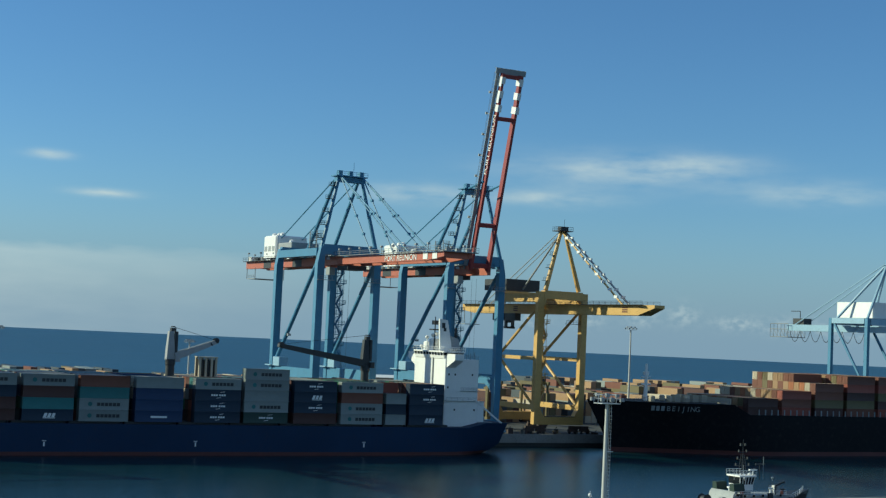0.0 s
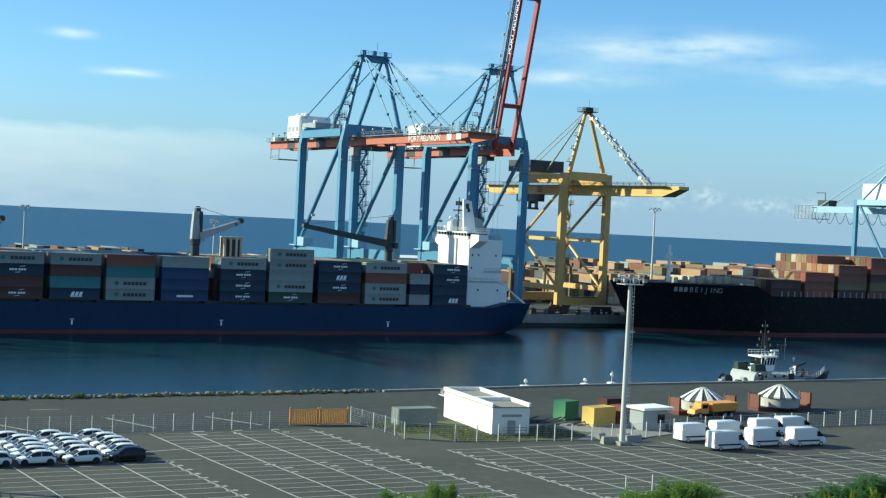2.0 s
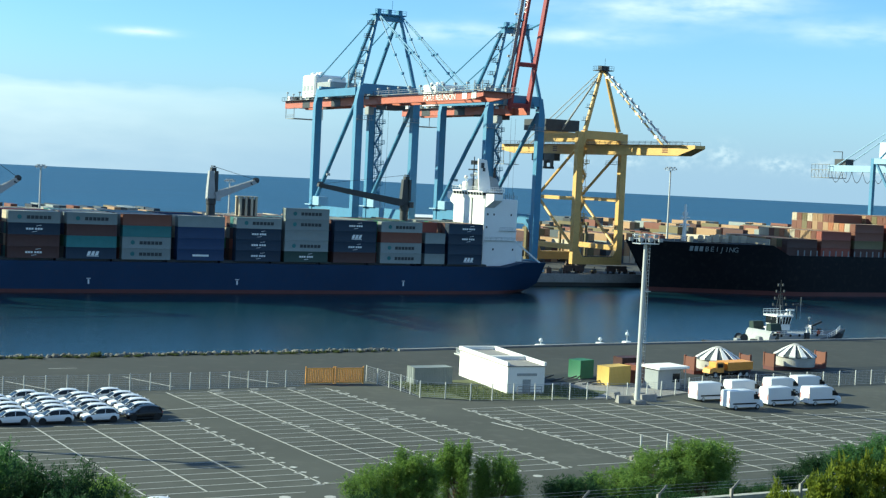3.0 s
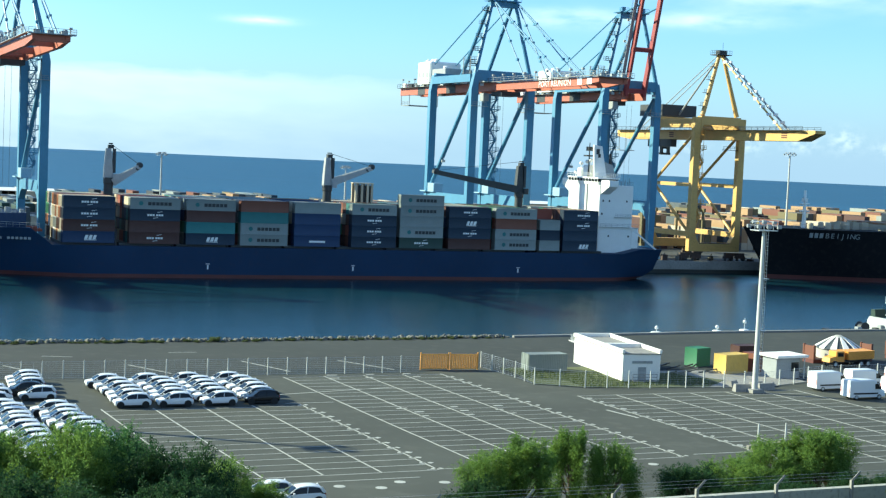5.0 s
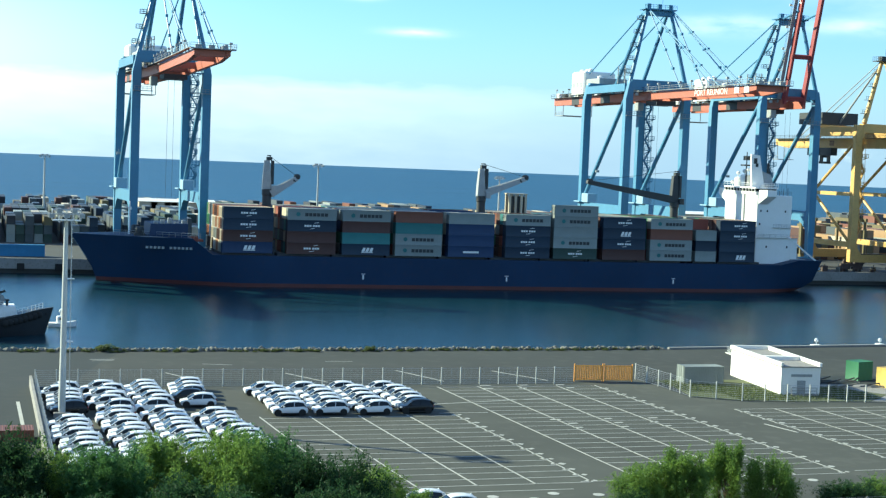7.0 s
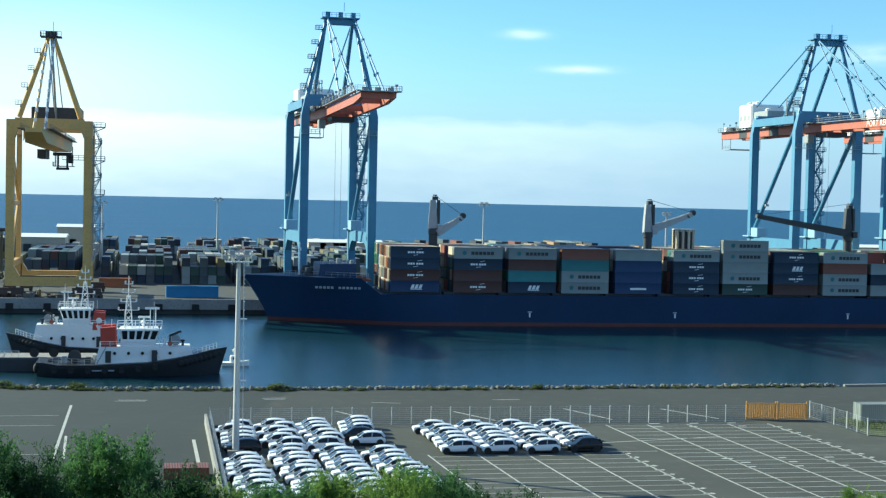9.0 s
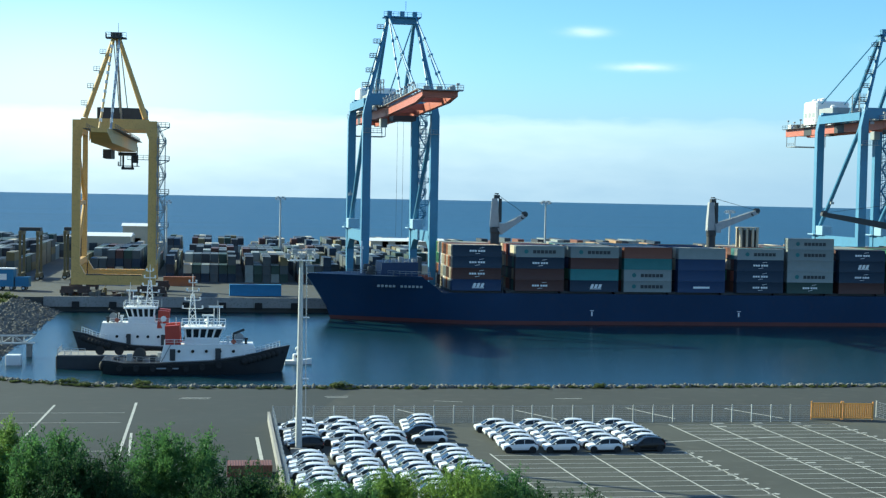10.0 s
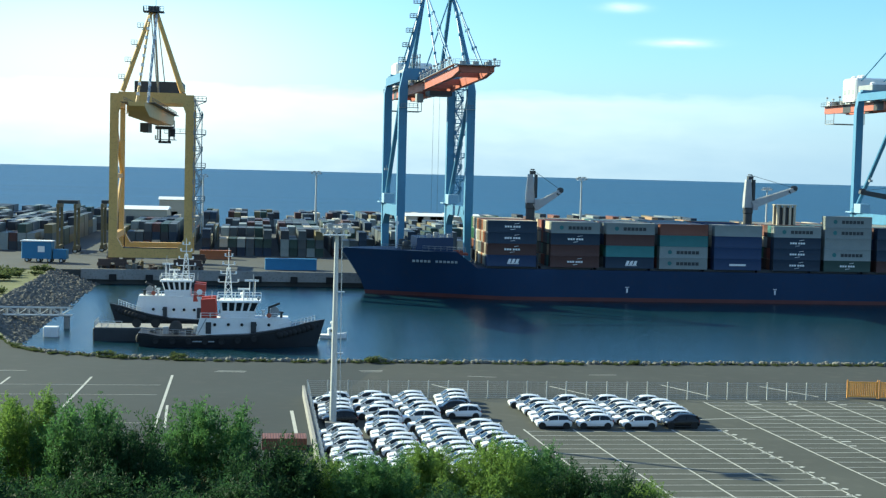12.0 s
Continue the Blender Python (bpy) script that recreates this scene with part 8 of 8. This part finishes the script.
def spray_mesh(name, seed, radius, high, limbs, sprays, pairs, leaf, paint):
    """A crown of leafy sprays: limbs spread from the stem, drooping sprays leave their ends, leaflets stand in pairs along each spray."""
    rg = np.random.default_rng(seed)
    az = rg.uniform(0, math.tau, limbs)
    up = rg.uniform(0.1, 1.0, limbs) ** 0.7
    reach = radius * np.sqrt(np.clip(1.08 - up ** 2.2, 0.05, 1)) * rg.uniform(0.5, 1.1, limbs)
    ends = np.stack([np.cos(az) * reach, np.sin(az) * reach, high * (0.1 + 0.8 * up)], 1)
    pick = rg.integers(0, limbs, sprays)
    start = ends[pick] * rg.uniform(0.72, 1.05, (sprays, 1)) + rg.normal(0, radius * 0.09, (sprays, 3)) * [1, 1, 0.7]
    way = ends[pick] - [0, 0, high * 0.35]
    way /= np.linalg.norm(way, axis=1)[:, None] + 1e-6
    way = way + rg.normal(0, 0.55, (sprays, 3)) + [0, 0, 0.35]
    way /= np.linalg.norm(way, axis=1)[:, None] + 1e-6
    length = rg.uniform(0.45, 1.15, (sprays, 1)) * radius * 0.34
    quads = []
    for j in range(pairs):
        q = (j + 0.6) / pairs
        mid = start + way * length * q - np.array([0, 0, 1.0]) * length * 0.55 * q * q
        ahead = way - np.array([0, 0, 1.1]) * q
        ahead /= np.linalg.norm(ahead, axis=1)[:, None] + 1e-6
        side = np.cross(ahead, rg.normal(0, 0.5, (sprays, 3)) + [0, 0, 1.0])
        side /= np.linalg.norm(side, axis=1)[:, None] + 1e-6
        for flank in (-1, 1):
            d1 = side * flank + ahead * 0.6 + rg.normal(0, 0.25, (sprays, 3))
            d1 /= np.linalg.norm(d1, axis=1)[:, None]
            d2 = np.cross(d1, np.cross(ahead, side)) + rg.normal(0, 0.5, (sprays, 3))
            d2 /= np.linalg.norm(d2, axis=1)[:, None] + 1e-6
            ln = leaf * rg.uniform(0.7, 1.3, (sprays, 1)) * (1.1 - 0.5 * q)
            wd = ln * 0.34
            quads.append(np.stack([mid, mid + d1 * ln * 0.5 + d2 * wd * 0.5, mid + d1 * ln, mid + d1 * ln * 0.5 - d2 * wd * 0.5], 1))
    quad = np.concatenate(quads).reshape(-1, 3)
    quad[:, 2] = np.maximum(quad[:, 2], 0.05)
    me = bpy.data.meshes.new(name)
    me.from_pydata(quad.tolist(), [], np.arange(len(quad)).reshape(-1, 4).tolist())
    me.materials.append(paint)
    return me, ends


def shrub(seed, radius, high, limbs, sprays, pairs, leaf, paint, label, name="shrub"):
    t = thing(name, 0, 0, 0, label=label, category="shrub", group="hillside shrubs")
    me, ends = spray_mesh("crown", seed, radius, high, limbs, sprays, pairs, leaf, paint)
    part_on("crown", me, t, pose(0, 0, 0))
    rg = random.Random(seed)
    bm = bmesh.new()
    tube(bm, (0, 0, -0.6), (0.1, 0.1, high * 0.4), 0.14, 7, 0.09)
    for c in ends:
        a = Vector((0.05, 0.05, high * rg.uniform(0.1, 0.4)))
        b = Vector(c)
        k = a.lerp(b, 0.5) + Vector((rg.uniform(-0.2, 0.2), rg.uniform(-0.2, 0.2), 0.1))
        tube(bm, a, k, 0.05, 5, 0.035)
        tube(bm, k, b, 0.035, 5, 0.012)
    part("trunk", bm, BARK, t)
    return t


KINDS = [shrub(1, 2.2, 5.6, 32, 3000, 9, 0.14, LEAF, "tall feathery green acacia shrub on the hillside"),
         shrub(2, 2.9, 4.6, 34, 3200, 9, 0.14, LEAF, "broad feathery green shrub on the hillside"),
         shrub(3, 2.6, 5.0, 30, 3200, 8, 0.16, LEAF_DARK, "dense green shrub on the hillside"),
         # its dark leaves paint in the shade under the lighter crowns
         shrub(4, 3.2, 3.8, 44, 3000, 7, 0.18, LEAF_LOW_SHADE, "low spreading green shrub on the hillside, leaf colour darkened for shade"),
         shrub(5, 1.5, 2.4, 22, 420, 4, 0.34, LEAF_BRIGHT, "bright yellow green broad-leaved bush on the hillside")]
# x, y, top height, kind, width
PLANTS = [
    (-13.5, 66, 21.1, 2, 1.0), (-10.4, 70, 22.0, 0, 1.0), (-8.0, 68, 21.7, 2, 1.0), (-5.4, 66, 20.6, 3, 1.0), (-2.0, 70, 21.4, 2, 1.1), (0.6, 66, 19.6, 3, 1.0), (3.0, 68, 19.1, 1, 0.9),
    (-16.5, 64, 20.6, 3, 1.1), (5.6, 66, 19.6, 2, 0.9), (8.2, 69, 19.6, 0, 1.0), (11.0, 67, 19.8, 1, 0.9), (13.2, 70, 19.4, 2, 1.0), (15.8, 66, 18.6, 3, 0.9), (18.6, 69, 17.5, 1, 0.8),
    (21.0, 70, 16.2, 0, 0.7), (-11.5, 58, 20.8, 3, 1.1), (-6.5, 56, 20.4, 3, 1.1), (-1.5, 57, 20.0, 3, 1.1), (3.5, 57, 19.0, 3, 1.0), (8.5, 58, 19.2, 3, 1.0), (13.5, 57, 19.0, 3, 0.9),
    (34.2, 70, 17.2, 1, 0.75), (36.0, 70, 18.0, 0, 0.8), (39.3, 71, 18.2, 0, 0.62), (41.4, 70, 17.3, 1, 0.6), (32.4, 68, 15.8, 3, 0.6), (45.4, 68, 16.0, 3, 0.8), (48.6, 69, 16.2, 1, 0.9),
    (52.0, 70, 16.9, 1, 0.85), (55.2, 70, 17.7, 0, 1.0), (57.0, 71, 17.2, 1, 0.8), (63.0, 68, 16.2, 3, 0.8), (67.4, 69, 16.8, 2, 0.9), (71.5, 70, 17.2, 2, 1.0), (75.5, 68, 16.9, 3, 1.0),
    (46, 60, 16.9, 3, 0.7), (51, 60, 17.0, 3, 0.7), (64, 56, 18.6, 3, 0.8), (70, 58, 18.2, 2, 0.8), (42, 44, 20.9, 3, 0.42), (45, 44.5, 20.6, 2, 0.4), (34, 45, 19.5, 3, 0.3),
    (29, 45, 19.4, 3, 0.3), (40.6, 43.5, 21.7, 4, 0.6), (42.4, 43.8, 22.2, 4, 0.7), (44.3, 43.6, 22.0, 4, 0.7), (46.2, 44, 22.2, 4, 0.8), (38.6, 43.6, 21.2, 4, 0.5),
]
prng = random.Random(31)
TALL = [5.6, 4.6, 5.0, 3.8, 2.4]
first = [True] * 5
for x, y, top, k, wide in PLANTS:
    z = hill(x, y)
    s = max(0.5, (top - z) / TALL[k])
    m = Matrix.Translation((x, y, z - 0.05)) @ Matrix.Rotation(prng.uniform(0, 6.28), 4, "Z") @ Matrix.Diagonal((wide, wide, s, 1))
    if first[k]:
        KINDS[k].matrix_basis = m
        first[k] = False
    else:
        ob = copy_thing(KINDS[k], pose(x, y, z))
        ob.matrix_basis = m

wall = thing("wall", 0, 0, 0, label="grey concrete boundary wall with slanted barbed wire posts", category="wall", kind="structure")
PALE_CONCRETE = mat("pale_wall_concrete", (0.4, 0.4, 0.36), 0.85, var=0.2, scale=0.6, bump=0.02, dirty=0.4)
for k in range(24):
    x = 6 + k * 3
    bm = bmesh.new()
    loft(bm, [[(x, 47.8, 15.5), (x, 48.1, 15.5), (x, 48.1, 19.68), (x, 47.8, 19.68)], [(x + 2.98, 47.8, 15.5), (x + 2.98, 48.1, 15.5), (x + 2.98, 48.1, 19.68), (x + 2.98, 47.8, 19.68)]])
    part("panel", bm, PALE_CONCRETE, wall)
for k in range(18):
    bm = bmesh.new()
    x = 9.6 + k * 3.75
    box(bm, x - 0.06, x + 0.06, 47.72, 47.84, 17, 20.0)
    beam(bm, (x, 47.78, 19.95), (x + 0.26, 47.6, 20.38), 0.07, 0.08)
    part("wire_arm", bm, CONCRETE, wall)
bm = bmesh.new()
for q in (0.3, 0.65, 1.0):
    tube(bm, (9.6 + 0.26 * q, 47.78 - 0.18 * q, 19.95 + 0.43 * q), (73.4 + 0.26 * q, 47.78 - 0.18 * q, 19.95 + 0.43 * q), 0.004, 3)
part("barbed_wire", bm, STEEL, wall)

# grass and low growth along the bank and mole
tuft = leaf_mesh("bank_grass", 8, 1.6, 1.0, 500, 0.32, 16, LEAF)[0]
trn = random.Random(4)
verts, faces = [], []
src_v = [v.co.copy() for v in tuft.vertices]
for k in range(335):
    if k < 280:
        x, y = along(BANK, trn.random() ** 0.8)
        y -= trn.uniform(-0.3, 1.5)
        z, s = ZN, trn.uniform(0.18, 0.38) * (2.6 if k % 37 == 0 else 1)
    else:
        x, y, z, s = trn.uniform(-75, -51), trn.uniform(246, 380), 3.4, trn.uniform(0.6, 2.2)
    n0 = len(verts)
    ca, sa = math.cos(k), math.sin(k)
    verts += [(x + s * (v.x * ca - v.y * sa) * 1.4, y + s * (v.x * sa + v.y * ca), z + s * v.z) for v in src_v]
    faces += [[n0 + 4 * i, n0 + 4 * i + 1, n0 + 4 * i + 2, n0 + 4 * i + 3] for i in range(500)]
bpy.data.meshes.remove(tuft)
me = bpy.data.meshes.new("bank_grass")
me.from_pydata(verts, [], faces)
me.materials.append(LEAF_BANK)
tagged(new("bank_grass", me), "tufts of green grass and weeds along the bank", "grass", kind="stuff")
# rough grass inside the fenced yard
verts, faces = [], []
for k in range(9000):
    x, y = trn.uniform(90.5, 116), trn.uniform(168.5, 185.5)
    if y < 178 - (x - 89) * 0.55 and x < 95 or (x - 103) * 0.56 + 172.5 < y and x > 103 or (x > 97 and y > 180):
        continue
    h, a = trn.uniform(0.12, 0.4), trn.uniform(0, 6.28)
    n0 = len(verts)
    verts += [(x - 0.05 * math.cos(a), y - 0.05 * math.sin(a), ZN + 0.06), (x + 0.05 * math.cos(a), y + 0.05 * math.sin(a), ZN + 0.06), (x + 0.1 * math.sin(a), y, ZN + 0.06 + h)]
    faces.append([n0, n0 + 1, n0 + 2])
me = bpy.data.meshes.new("yard_grass")
me.from_pydata(verts, [], faces)
me.materials.append(LEAF_BANK)
tagged(new("yard_grass", me), "rough grass blades inside the fenced yard", "grass", kind="stuff")
